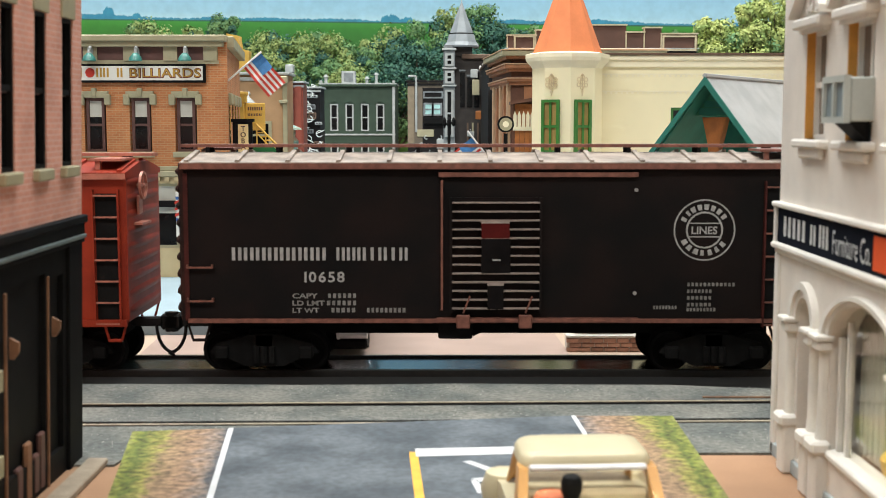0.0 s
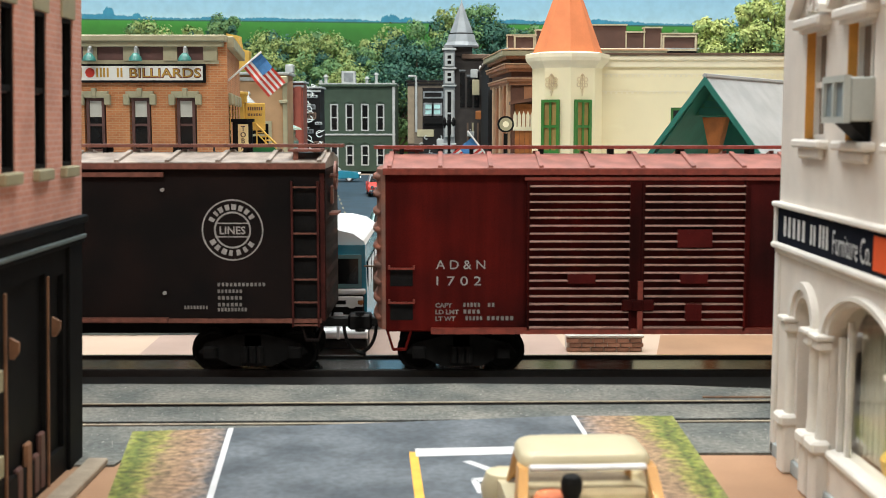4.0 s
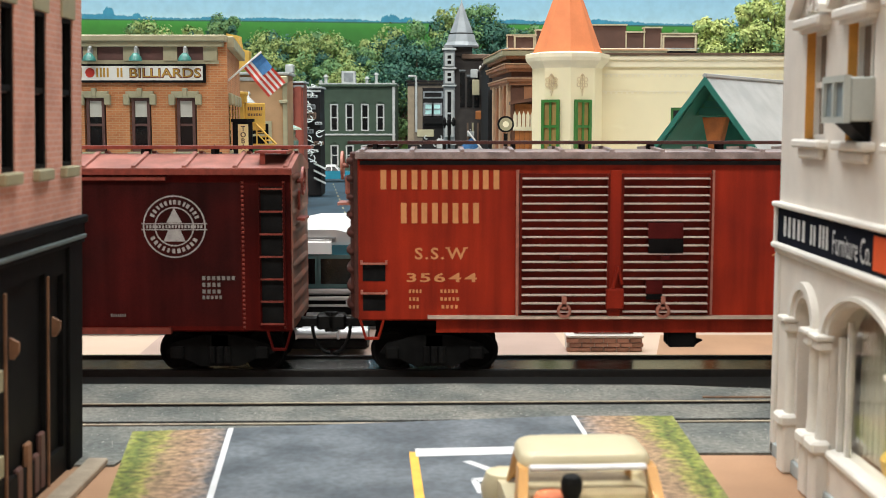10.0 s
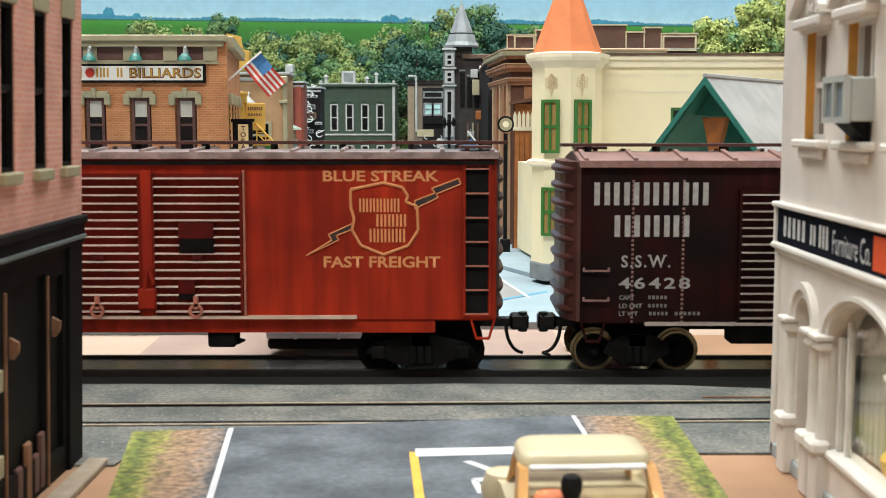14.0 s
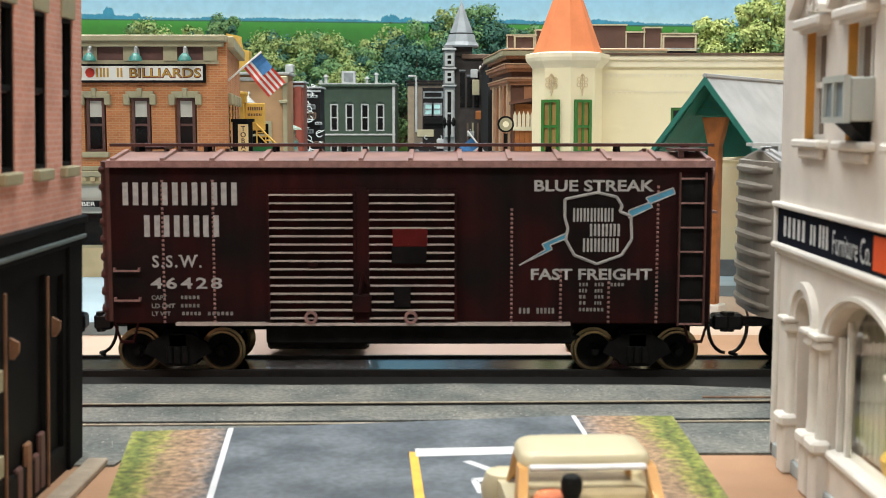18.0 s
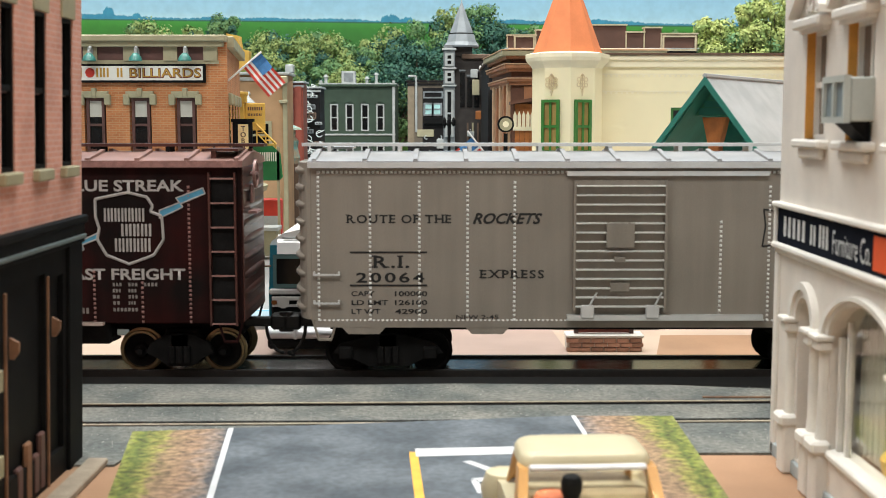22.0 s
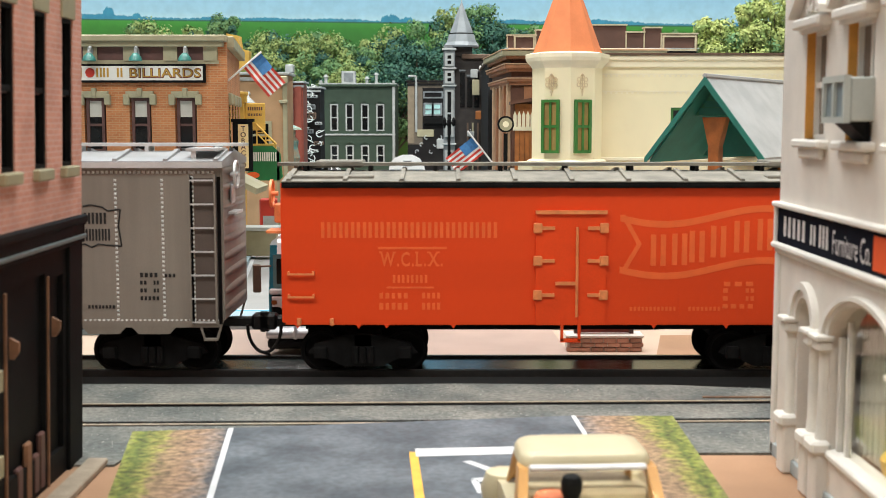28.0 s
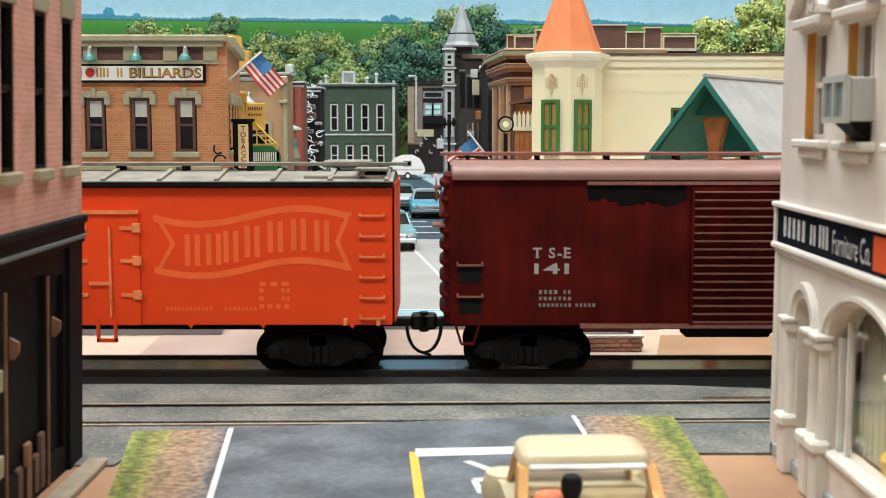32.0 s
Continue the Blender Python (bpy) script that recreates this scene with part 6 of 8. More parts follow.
    part("sign_panel", M().box(-0.9, 0.3, -0.1, 0, 4.04, 4.56, 0.03), OLIVE, g)
    part("down_pipe", M().tube([(-0.95, -0.1, 4.4), (-0.95, -0.1, 8.3), (-1.5, -0.1, 8.3)], 0.08), PALETRIM, g)
    part("pale_bay", M().box(-1.55, -1.1, -0.08, 0, 3.6, 7.6), mat("dull_tan_bay", (0.27, 0.21, 0.14), 0.8, 0, 0.2, 2), g)
    part("dark_window", M().wall(-0.45, 0.95, 6.75, 7.25, -0.08, -0.03, [(-0.35, 0.85, 6.85, 7.15)]), GREYW, g)
    lp = thing("street_lamp", "black ornamental street lamp at the kerb", "street lamp", at(0.33, 40.0, 0.14))
    part("post", M().cyl((0, 0, 0), (0, 0, 4.6), 0.08, 8).box(-0.2, 0.2, -0.2, 0.2, 0, 0.6, 0.04), BLACKP, lp)
    part("cross_arm", M().tube([(-0.25, 0, 4.7), (-0.2, 0, 5.0), (0, 0, 4.8), (0.2, 0, 5.1), (0.25, 0, 4.8)], 0.05), BLACKP, lp)
    for x in (-0.25, 0.0, 0.25):
        part("lantern", M().lathe([(0.04, 4.8), (0.11, 4.92), (0.11, 5.15), (0.03, 5.3)], x, 0, 8), BLACKP, lp)


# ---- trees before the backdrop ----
# leaf tones also paint the lit tops and shaded depths of the crowns
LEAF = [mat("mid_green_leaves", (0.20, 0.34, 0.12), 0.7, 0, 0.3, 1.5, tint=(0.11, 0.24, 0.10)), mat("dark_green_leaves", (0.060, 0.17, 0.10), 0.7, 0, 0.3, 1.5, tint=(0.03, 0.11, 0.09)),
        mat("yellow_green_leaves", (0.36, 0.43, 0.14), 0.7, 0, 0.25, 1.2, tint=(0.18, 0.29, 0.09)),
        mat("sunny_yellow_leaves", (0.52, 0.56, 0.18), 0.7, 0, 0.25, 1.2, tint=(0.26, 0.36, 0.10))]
BARK = mat("grey_brown_bark", (0.12, 0.09, 0.06), 0.85, 0, 0.3, 4)


def tree(x, y, top, r, seed, kinds, label, z0=-0.2, n=13000, size=0.19):
    """A trunk with limbs and a ragged crown of small leaves; the first kind of leaf goes on the higher boughs, as their
    lit side.
    """
    t = thing("tree", label, "tree", at(x, y, z0), "trees behind the town")
    rng = random.Random(seed)
    h = (top - z0 - 0.32 * r) / 0.88
    tr = M().cyl((0, 0, 0), (0.1 * r, 0, h * 0.45), 0.05 * r + 0.12, 8, 0.03 * r + 0.06)
    puffs = []
    for k in range(64):
        a, q = rng.uniform(0, 6.28), rng.random() if k else 1.0
        zc = h * (0.34 + 0.54 * q)
        rr = r * math.sqrt(max(0.04, 1 - (2 * q - 0.85) ** 2 * 0.62)) * rng.uniform(0.25, 0.92)
        p = Vector((rr * math.cos(a), rr * math.sin(a) * 0.6, zc))
        puffs.append((p, r * rng.uniform(0.13, 0.30)))
        if k % 2:
            tr.cyl((0.05 * r, 0, h * rng.uniform(0.15, 0.42)), p, 0.03 * r, 5, 0.010 * r)
    part("trunk", tr, BARK, t)
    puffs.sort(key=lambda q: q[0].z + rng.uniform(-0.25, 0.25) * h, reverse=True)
    # each kind of leaf keeps to its own boughs; paler kinds higher up paint in the lit tops
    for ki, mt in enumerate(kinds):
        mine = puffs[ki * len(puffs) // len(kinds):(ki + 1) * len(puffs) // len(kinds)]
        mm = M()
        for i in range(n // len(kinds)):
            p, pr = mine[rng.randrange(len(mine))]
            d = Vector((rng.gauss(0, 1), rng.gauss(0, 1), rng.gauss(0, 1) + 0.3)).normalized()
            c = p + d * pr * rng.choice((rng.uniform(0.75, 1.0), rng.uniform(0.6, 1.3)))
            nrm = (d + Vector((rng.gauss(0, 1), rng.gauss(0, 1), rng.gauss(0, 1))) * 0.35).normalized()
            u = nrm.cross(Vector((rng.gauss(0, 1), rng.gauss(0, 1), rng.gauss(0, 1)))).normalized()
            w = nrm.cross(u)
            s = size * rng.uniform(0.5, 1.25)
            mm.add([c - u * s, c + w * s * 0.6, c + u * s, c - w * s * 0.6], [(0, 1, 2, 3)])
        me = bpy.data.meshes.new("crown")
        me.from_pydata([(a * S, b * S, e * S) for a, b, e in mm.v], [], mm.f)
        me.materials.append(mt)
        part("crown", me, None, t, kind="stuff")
    return t


def all_trees():
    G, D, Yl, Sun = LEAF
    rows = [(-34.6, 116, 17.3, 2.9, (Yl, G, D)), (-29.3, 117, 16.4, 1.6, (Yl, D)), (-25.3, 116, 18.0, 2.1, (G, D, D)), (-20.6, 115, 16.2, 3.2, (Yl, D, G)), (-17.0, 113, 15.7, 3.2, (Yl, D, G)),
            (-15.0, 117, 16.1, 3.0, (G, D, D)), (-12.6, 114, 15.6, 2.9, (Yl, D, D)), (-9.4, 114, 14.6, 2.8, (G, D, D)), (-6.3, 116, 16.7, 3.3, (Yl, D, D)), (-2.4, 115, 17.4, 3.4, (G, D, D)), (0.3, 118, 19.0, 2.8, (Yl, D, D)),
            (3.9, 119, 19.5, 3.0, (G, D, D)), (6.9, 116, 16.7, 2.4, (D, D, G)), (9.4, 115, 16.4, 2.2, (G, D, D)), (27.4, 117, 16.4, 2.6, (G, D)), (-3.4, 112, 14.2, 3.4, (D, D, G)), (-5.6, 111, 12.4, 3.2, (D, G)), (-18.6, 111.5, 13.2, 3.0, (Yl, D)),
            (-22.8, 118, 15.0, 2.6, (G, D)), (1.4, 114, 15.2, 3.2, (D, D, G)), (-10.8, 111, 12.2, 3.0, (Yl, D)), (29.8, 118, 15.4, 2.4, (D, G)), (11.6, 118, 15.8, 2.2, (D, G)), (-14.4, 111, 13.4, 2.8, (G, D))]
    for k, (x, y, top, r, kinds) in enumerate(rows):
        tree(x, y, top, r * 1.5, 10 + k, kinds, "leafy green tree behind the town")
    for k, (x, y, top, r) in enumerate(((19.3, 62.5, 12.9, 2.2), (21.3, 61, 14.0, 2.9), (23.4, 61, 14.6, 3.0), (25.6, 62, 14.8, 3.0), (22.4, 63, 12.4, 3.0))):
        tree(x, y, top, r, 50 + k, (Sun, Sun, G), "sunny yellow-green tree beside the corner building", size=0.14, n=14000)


dark_shop()
furniture_shop()
billiard_hall()
vertical_sign()
flag(-7.1, 14.2, 6.5, 0.0, 50, 1.0)
flag(2.16, 27.0, 3.40, 0.3, -38, 1.18)
turret_house()
shelter()
welcome_sign()
west_row()
east_row()
green_hall()
yellow_car_front()
town_bus()
caravan()
DULLW = mat("dull_white_vehicle_paint", (0.31, 0.36, 0.38), 0.3, 0, 0.1, 2)
parked_car("parked_car", "pale teal sedan on the town street", -2.22, 24.6, 6, PALET, PALET)
parked_car("parked_car", "red and white sedan on the town street", -4.5, 60.0, 6, REDB, DULLW)
parked_car("parked_car", "teal car parked nose to the kerb with a white hood", -0.9, 41.0, 3, TEALP, DULLW)
parked_car("parked_car", "white car parked at the kerb", 0.9, 43.0, 0, DULLW, TEALP)
parked_car("parked_car", "pale car parked further up the street", -2.6, 46.5, 6, DULLW, PALET)
parked_car("parked_car", "dark navy sedan at the kerb before the tower", 1.15, 47.0, 4, mat("dark_navy_vehicle_paint", (0.012, 0.022, 0.04), 0.25, 0, 0.15, 2), DULLW)
parked_car("parked_pickup", "teal pickup truck with a white cab crossing the street end", -9.75, 79.5, 90, TEALP, WHITEV, pickup=True, L=4.9)
all_trees()
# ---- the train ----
# black of the trucks, and of plates that stand in for shade on the sides
STEEL = mat("black_truck_and_shade", (0.0145, 0.0140, 0.0138), 0.9, 0, 0.4, 3, spec=0.06)
COUPLER = mat("blackened_metal", (0.016, 0.015, 0.015), 0.42, 0.5, 0.4, 5)
WHEEL = mat("bronze_wheel_metal", (0.32, 0.24, 0.13), 0.35, 0.9, 0.3, 4)
LETTER_W = mat("white_car_lettering", (0.44, 0.42, 0.405), 0.6, 0, 0.25, 8)
LETTER_G = mat("faded_gold_lettering", (0.74, 0.30, 0.11), 0.6, 0, 0.12, 4)
LETTER_K = mat("black_car_lettering", (0.006, 0.006, 0.006), 0.6, 0, 0.1, 8)

LETTER_S = mat("dull_white_small_print", (0.27, 0.25, 0.235), 0.7, 0, 0.3, 8)
RIVET = mat("silver_rivet_heads", (0.80, 0.80, 0.78), 0.35, 0.2, 0.1, 6)

CYAN = mat("light_blue_paint", (0.07, 0.30, 0.46), 0.5, 0, 0.2, 6)

U = 1 / 88.2  # the cars are laid out from positions in the camera's view, 88.2 units to the metre, v counted down from the top


def zz(v):
    return 1.12 + (570 - v) / 87.4


def truck_mesh(narrow=False):
    """A freight truck: two cast side frames, bolster, springs and journal boxes."""
    side = M()
    k = 0.62 if narrow else 1.0
    for s in (-1, 1):
        y0, y1 = sorted((s * 0.96, s * 1.10))
        side.prism([(-1.13 * k, 0.42), (-0.98 * k, 0.62), (-0.30, 0.80), (0.30, 0.80), (0.98 * k, 0.62), (1.13 * k, 0.42), (0.74 * k, 0.30),
                    (0.40 * k, 0.14), (-0.40 * k, 0.14), (-0.74 * k, 0.30)], "y", y0, y1)
        for x in (-0.87, 0.87) if not narrow else ():
            a, b = sorted((s * 1.06, s * 1.22))
            side.box(x - 0.14, x + 0.14, a, b, 0.30, 0.56, 0.03)
        for x in (-0.16, 0, 0.16):
            side.cyl((x, s * 1.12, 0.22), (x, s * 1.12, 0.56), 0.075, 8)
    # bolster, brake beams and solid blocks that stand in for the darkness between the wheels
    side.box(-0.2, 0.2, -1.1, 1.1, 0.5, 0.82, 0.03)
    side.box(-0.36, 0.36, -0.85, 0.85, 0.12, 0.86, 0.03)
    side.box(-1.2, 1.2, -0.5, 0.5, 0.66, 0.98, 0.03)
    return side


def wheelset_mesh():
    w = M()
    for s in (-1, 1):
        prof = [(0.06, 0.58), (0.14, 0.58), (0.30, 0.63), (0.36, 0.62), (0.37, 0.58), (0.47, 0.66), (0.47, 0.69), (0.42, 0.70), (0.415, 0.80),
                (0.37, 0.80), (0.35, 0.75), (0.16, 0.72), (0.13, 0.82), (0.06, 0.82)]
        k = M().lathe(prof, n=24)
        k.turned(Matrix.Rotation(radians(90 if s < 0 else -90), 4, "X"))
        w.add(k.v, k.f)
    w.cyl((0, -1.0, 0), (0, 1.0, 0), 0.07, 8)
    return w


TRUCK = truck_mesh().mesh("truck", STEEL)
TRUCK_OPEN = truck_mesh(True).mesh("truck", STEEL)
WHEELS_B = wheelset_mesh().mesh("wheelset", STEEL, True)
WHEELS_G = wheelset_mesh().mesh("wheelset", STEEL, True)
WHEELS_G.materials.append(WHEEL)
for face in WHEELS_G.polygons:
    if math.hypot(face.center.x, face.center.z) > 0.325 * S:
        face.material_index = 1
TURNING = []


def coupler_mesh(s):
    c = M()
    c.box(*sorted((s * 5.9, s * 6.62)), -0.10, 0.10, 0.80, 1.0, 0.03)
    c.box(*sorted((s * 6.55, s * 6.95)), -0.20, 0.17, 0.74, 1.08, 0.05)
    c.cyl((s * 6.82, -0.10, 0.70), (s * 6.82, -0.10, 1.12), 0.10, 8)
    pts = [(s * (6.46 + 0.37 * (1 - math.cos(radians(a)))), -0.14, 0.84 - 0.60 * math.sin(radians(a))) for a in range(0, 91, 15)]
    c.tube(pts + ([(s * 6.70, -0.3, 0.22)] if s < 0 else []), 0.04, 6)
    return c


COUPLER_MESH = {s: coupler_mesh(s).mesh("coupler", COUPLER) for s in (-1, 1)}


def boxcar(name, label, x, L, side, roof, trim, eave, sill, rise, group="boxcars of the train", ends="ribs", brake=1, seams=13,
           gold=False, ladder=(7, 330, 575), grabs=(472, 532), arch=False, door_mat=None, walk_mat=None, reefer=False, grab_shade=False, ladder_dark=True, end_mat=None, eave_mat=None, keel=0.80, gear=(), stile=None, bow=(0.16, 0.0), bogies=(1.55, 1.55)):
    """The shell of a house car: eave and sill are heights v taken from the camera's view; the near side is -y."""
    car = thing(name, label, "boxcar", at(x, 0, 0), group)
    h, zs, ze, w = L / 2, zz(sill), zz(eave) + 0.105, 1.40
    rise -= 0.105
    part("body", M().box(-h, h, -w, w, zs, ze, 0.03), side, car)
    part("underframe", M().box(-h + 0.3, h - 0.3, -0.45, 0.45, keel, zs + 0.05).box(-h + 2.9, h - 2.9, 0.5, 1.3, zs - 0.1, zs + 0.05), STEEL, car)
    for u0, u1, v in gear:
        part("brake_gear", M().box(u0 * U, u1 * U, -1.30, -0.75, zz(v), zs + 0.02, 0.04).cyl((u1 * U, -1.1, zz(v) + 0.1), (u1 * U + 0.16, -1.1, zz(v) + 0.12), 0.08, 8, 0.02), STEEL, car)
    # roof
    zr = ze + rise
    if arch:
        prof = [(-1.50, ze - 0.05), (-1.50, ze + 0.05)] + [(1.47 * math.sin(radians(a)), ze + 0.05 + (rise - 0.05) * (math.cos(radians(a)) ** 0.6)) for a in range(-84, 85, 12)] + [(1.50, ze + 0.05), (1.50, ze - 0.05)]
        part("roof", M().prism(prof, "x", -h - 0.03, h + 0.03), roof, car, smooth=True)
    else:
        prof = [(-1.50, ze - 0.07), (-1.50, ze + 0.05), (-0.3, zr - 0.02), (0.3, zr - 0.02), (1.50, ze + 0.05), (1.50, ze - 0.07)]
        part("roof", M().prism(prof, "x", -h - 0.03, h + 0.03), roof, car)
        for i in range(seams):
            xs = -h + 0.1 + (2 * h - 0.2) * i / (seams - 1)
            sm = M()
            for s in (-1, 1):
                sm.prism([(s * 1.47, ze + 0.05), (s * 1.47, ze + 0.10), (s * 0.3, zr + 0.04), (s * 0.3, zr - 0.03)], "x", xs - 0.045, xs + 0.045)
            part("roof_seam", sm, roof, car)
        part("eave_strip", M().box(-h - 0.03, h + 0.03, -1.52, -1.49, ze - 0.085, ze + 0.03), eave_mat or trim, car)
    wm = walk_mat or trim
    for k in (-1, 0, 1):
        part("running_board", M().box(-h - 0.28, h + 0.28, k * 0.18 - 0.08, k * 0.18 + 0.08, zr + 0.09, zr + 0.155), wm, car)
    # brackets drawn black, to hold the shadow gaps under the running board
    for i in range(9):
        xs = -h + 0.3 + (2 * h - 0.6) * i / 8
        part("board_bracket", M().box(xs - 0.04, xs + 0.04, -0.27, 0.27, zr - 0.03, zr + 0.09), wm if ladder_dark is False else STEEL, car)
    for s in (-1, 1):
        part("end_platform", M().box(*sorted((s * (h - 0.75), s * (h - 0.1))), -1.25 if s > 0 else 0.3, -0.3 if s > 0 else 1.25, zr + 0.02, zr + 0.07)
             .box(*sorted((s * (h - 0.65), s * (h - 0.55))), *((-1.2, -1.1) if s > 0 else (1.1, 1.2)), ze, zr + 0.03), wm, car)
    # ends
    for s in (-1, 1):
        out = 0.012 if s > 0 else 0.05
        swell = bow[0] if s < 0 else bow[1]
        deep = lambda y: out + swell * (1 - (y / 1.4) ** 4)
        plan = [(s * (h - 0.02), w - 0.02), (s * (h - 0.02), 0.02 - w)] + [(s * (h + deep(y)), y) for y in (-1.38, -1.22, -1.0, -0.6, 0.0, 0.6, 1.0, 1.22, 1.38)]
        e = M().prism(plan, "z", zs + 0.05, ze + 0.02)
        if not arch:
            e.prism([(-1.35, ze), (1.35, ze), (0.3, zr - 0.04), (-0.3, zr - 0.04)], "x", *sorted((s * (h - 0.02), s * (h + out))))
        part("end_wall", e, end_mat or side, car)
        if ends == "ribs":
            n = 9
            for i in range(n):
                zc = zs + 0.25 + (ze - zs - 0.4) * i / (n - 1)
                rb = M()
                v, f = [], []
                for k, (y, r) in enumerate([(-1.3, 0.02), (-1.1, 0.06), (-0.6, 0.085), (0, 0.09), (0.6, 0.085), (1.1, 0.06), (1.3, 0.02)]):
                    for dz, dx in ((-0.13, 0), (-0.05, r), (0.05, r), (0.13, 0)):
                        v.append((s * (h + deep(y) - 0.004 + dx * (0.5 if s > 0 and not swell else 1.0)), y, zc + dz * (0.4 + r * 4)))
                    if k:
                        for j in range(3):
                            a = (k - 1) * 4 + j
                            f.append((a, a + 1, a + 5, a + 4))
                rb.add(v, f)
                part("end_rib", rb, end_mat or side, car, smooth=True)
        if ends == "planks":
            for i in range(14):
                y = -1.36 + 2.72 * i / 14
                part("end_board", M().box(*sorted((s * (h + 0.05), s * (h + 0.075))), y + 0.006, y + 0.188, zs + 0.06, ze), side, car)
    s = brake
    bw = M().ring(0, 0, -0.025, 0.245, 0.295, 0.05, 24).box(-0.25, 0.25, -0.018, 0.018, -0.022, 0.022).box(-0.022, 0.022, -0.016, 0.016, -0.25, 0.25).cyl((0, -0.04, 0), (0, 0.13, 0), 0.05, 8)
    bw.turned(Matrix.Translation((s * (h + (0.15 if s > 0 else 0.36)), -0.55, ze - 0.25)) @ Matrix.Rotation(radians(90 * s), 4, "Z"))
    part("brake_wheel", bw, trim, car)
    part("brake_step", M().box(*sorted((s * (h + 0.04), s * (h + (0.22 if s > 0 else 0.44)))), -0.95, -0.2, ze - 1.05, ze - 1.0), trim, car)
    part("brake_housing", M().box(*sorted((s * (h + 0.04), s * (h + (0.10 if s > 0 else 0.30)))), -0.72, -0.4, ze - 0.85, ze - 0.45, 0.03), trim, car)
    # ladder and grab irons on the near and far side
    n, v0, v1 = ladder
    for sy, sx in ((-1, 1), (1, -1)):
        lad = M()
        for dx in (0.14, 0.66) if not reefer else ():
            lad.box(*sorted((sx * (h - dx - 0.02), sx * (h - dx + 0.02))), *sorted((sy * (w + 0.0), sy * (w + 0.09))), zz(v1) - 0.04, zz(v0) + 0.12)
        if not reefer:
            lad = part("ladder", lad, stile or side, car)
            # a flat black plate paints the shade behind the rungs
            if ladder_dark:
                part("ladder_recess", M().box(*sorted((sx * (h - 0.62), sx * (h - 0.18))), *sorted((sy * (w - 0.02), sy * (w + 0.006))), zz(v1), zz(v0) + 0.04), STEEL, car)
        for i in range(n):
            zr_ = zz(v0 + (v1 - v0) * i / (n - 1))
            a, b = sorted((sx * (h - 0.66), sx * (h - 0.14)))
            rung = M().box(a, b, *sorted((sy * (w + 0.05), sy * (w + 0.085))), zr_ - 0.016, zr_ + 0.016)
            if reefer:
                for q in (a, b - 0.04):
                    rung.box(q, q + 0.04, *sorted((sy * w, sy * (w + 0.08))), zr_ - 0.016, zr_ + 0.05)
            part("ladder_rung" if reefer else "rung", rung, trim, car if reefer else lad)
        for v in grabs:
            # black plates painted as the shadow below the grab irons
            if grab_shade:
                part("step_recess", M().box(*sorted((-sx * (h - 0.56), -sx * (h - 0.10))), *sorted((sy * (w - 0.02), sy * (w + 0.006))), zz(v + 32), zz(v + 3)), STEEL, car)
            a, b = sorted((-sx * (h - 0.60), -sx * (h - 0.06)))
            z = zz(v)
            part("grab_iron", M().box(a, b, *sorted((sy * (w + 0.06), sy * (w + 0.095))), z - 0.018, z + 0.018)
                 .box(a, a + 0.04, *sorted((sy * w, sy * (w + 0.09))), z - 0.018, z + 0.06).box(b - 0.04, b, *sorted((sy * w, sy * (w + 0.09))), z - 0.018, z + 0.06), trim, car)
        for q in (-1, 1) if not reefer else ():
            xa = q * (h - 0.28)
            part("stirrup_step", M().tube([(xa - 0.24, sy * 1.38, zs + 0.02), (xa - 0.13, sy * 1.38, zs - 0.36), (xa + 0.13, sy * 1.38, zs - 0.36), (xa + 0.24, sy * 1.38, zs + 0.02)], 0.028, 6)
                 .box(xa - 0.14, xa + 0.14, *sorted((sy * 1.34, sy * 1.43)), zs - 0.39, zs - 0.35), side, car)
    # running gear
    for s in (-1, 1):
        part("coupler", COUPLER_MESH[s], None, car, m=at(s * (h - 6.2), 0, 0))
        tr = part("truck", TRUCK_OPEN if gold else TRUCK, None, car, m=at(s * (h - bogies[s > 0]), 0, 0))
        for a in (-0.87, 0.87):
            ws = part("wheelset", WHEELS_G if gold else WHEELS_B, None, tr, "bronze-coloured metal wheels" if gold else "", m=at(a, 0, 0.415))
            TURNING.append((ws, a))
    car["length"] = L
    return car


def door(car, u0, u1, v0, v1, ribs, material, trim, panel=None, label="", rib=None, plate=None):
    """A sliding door with pressed ribs, an own frame and a latch bar."""
    x0, x1, z0, z1 = u0 * U, u1 * U, zz(v1), zz(v0)
    d = M().box(x0, x1, -1.46, -1.39, z0, z1)
    ob = part("door", d, material, car, label)
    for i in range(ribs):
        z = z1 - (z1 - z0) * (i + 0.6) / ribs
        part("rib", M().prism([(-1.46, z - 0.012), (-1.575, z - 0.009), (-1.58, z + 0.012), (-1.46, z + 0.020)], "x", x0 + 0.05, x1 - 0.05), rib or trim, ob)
    for a, b in ((x0, x0 + 0.05), (x1 - 0.05, x1)):
        part("edge_strip", M().box(a, b, -1.55, -1.455, z0, z1), material, ob)
    for (a, b, c, e) in panel or ():
        part("placard", M().box(a * U, b * U, -1.58, -1.47, zz(e), zz(c), 0.01), plate or material, ob)
    return ob


def plates(car, rows, material=None):
    """Blank plates that break the ribs of a door, black for the shade under its placards: (u0, u1, v0, v1)."""
    for a, b, c, e in rows:
        part("door_plate", M().box(a * U, b * U, -1.588, -1.47, zz(e), zz(c), 0.008), material or P_BLANK, car)


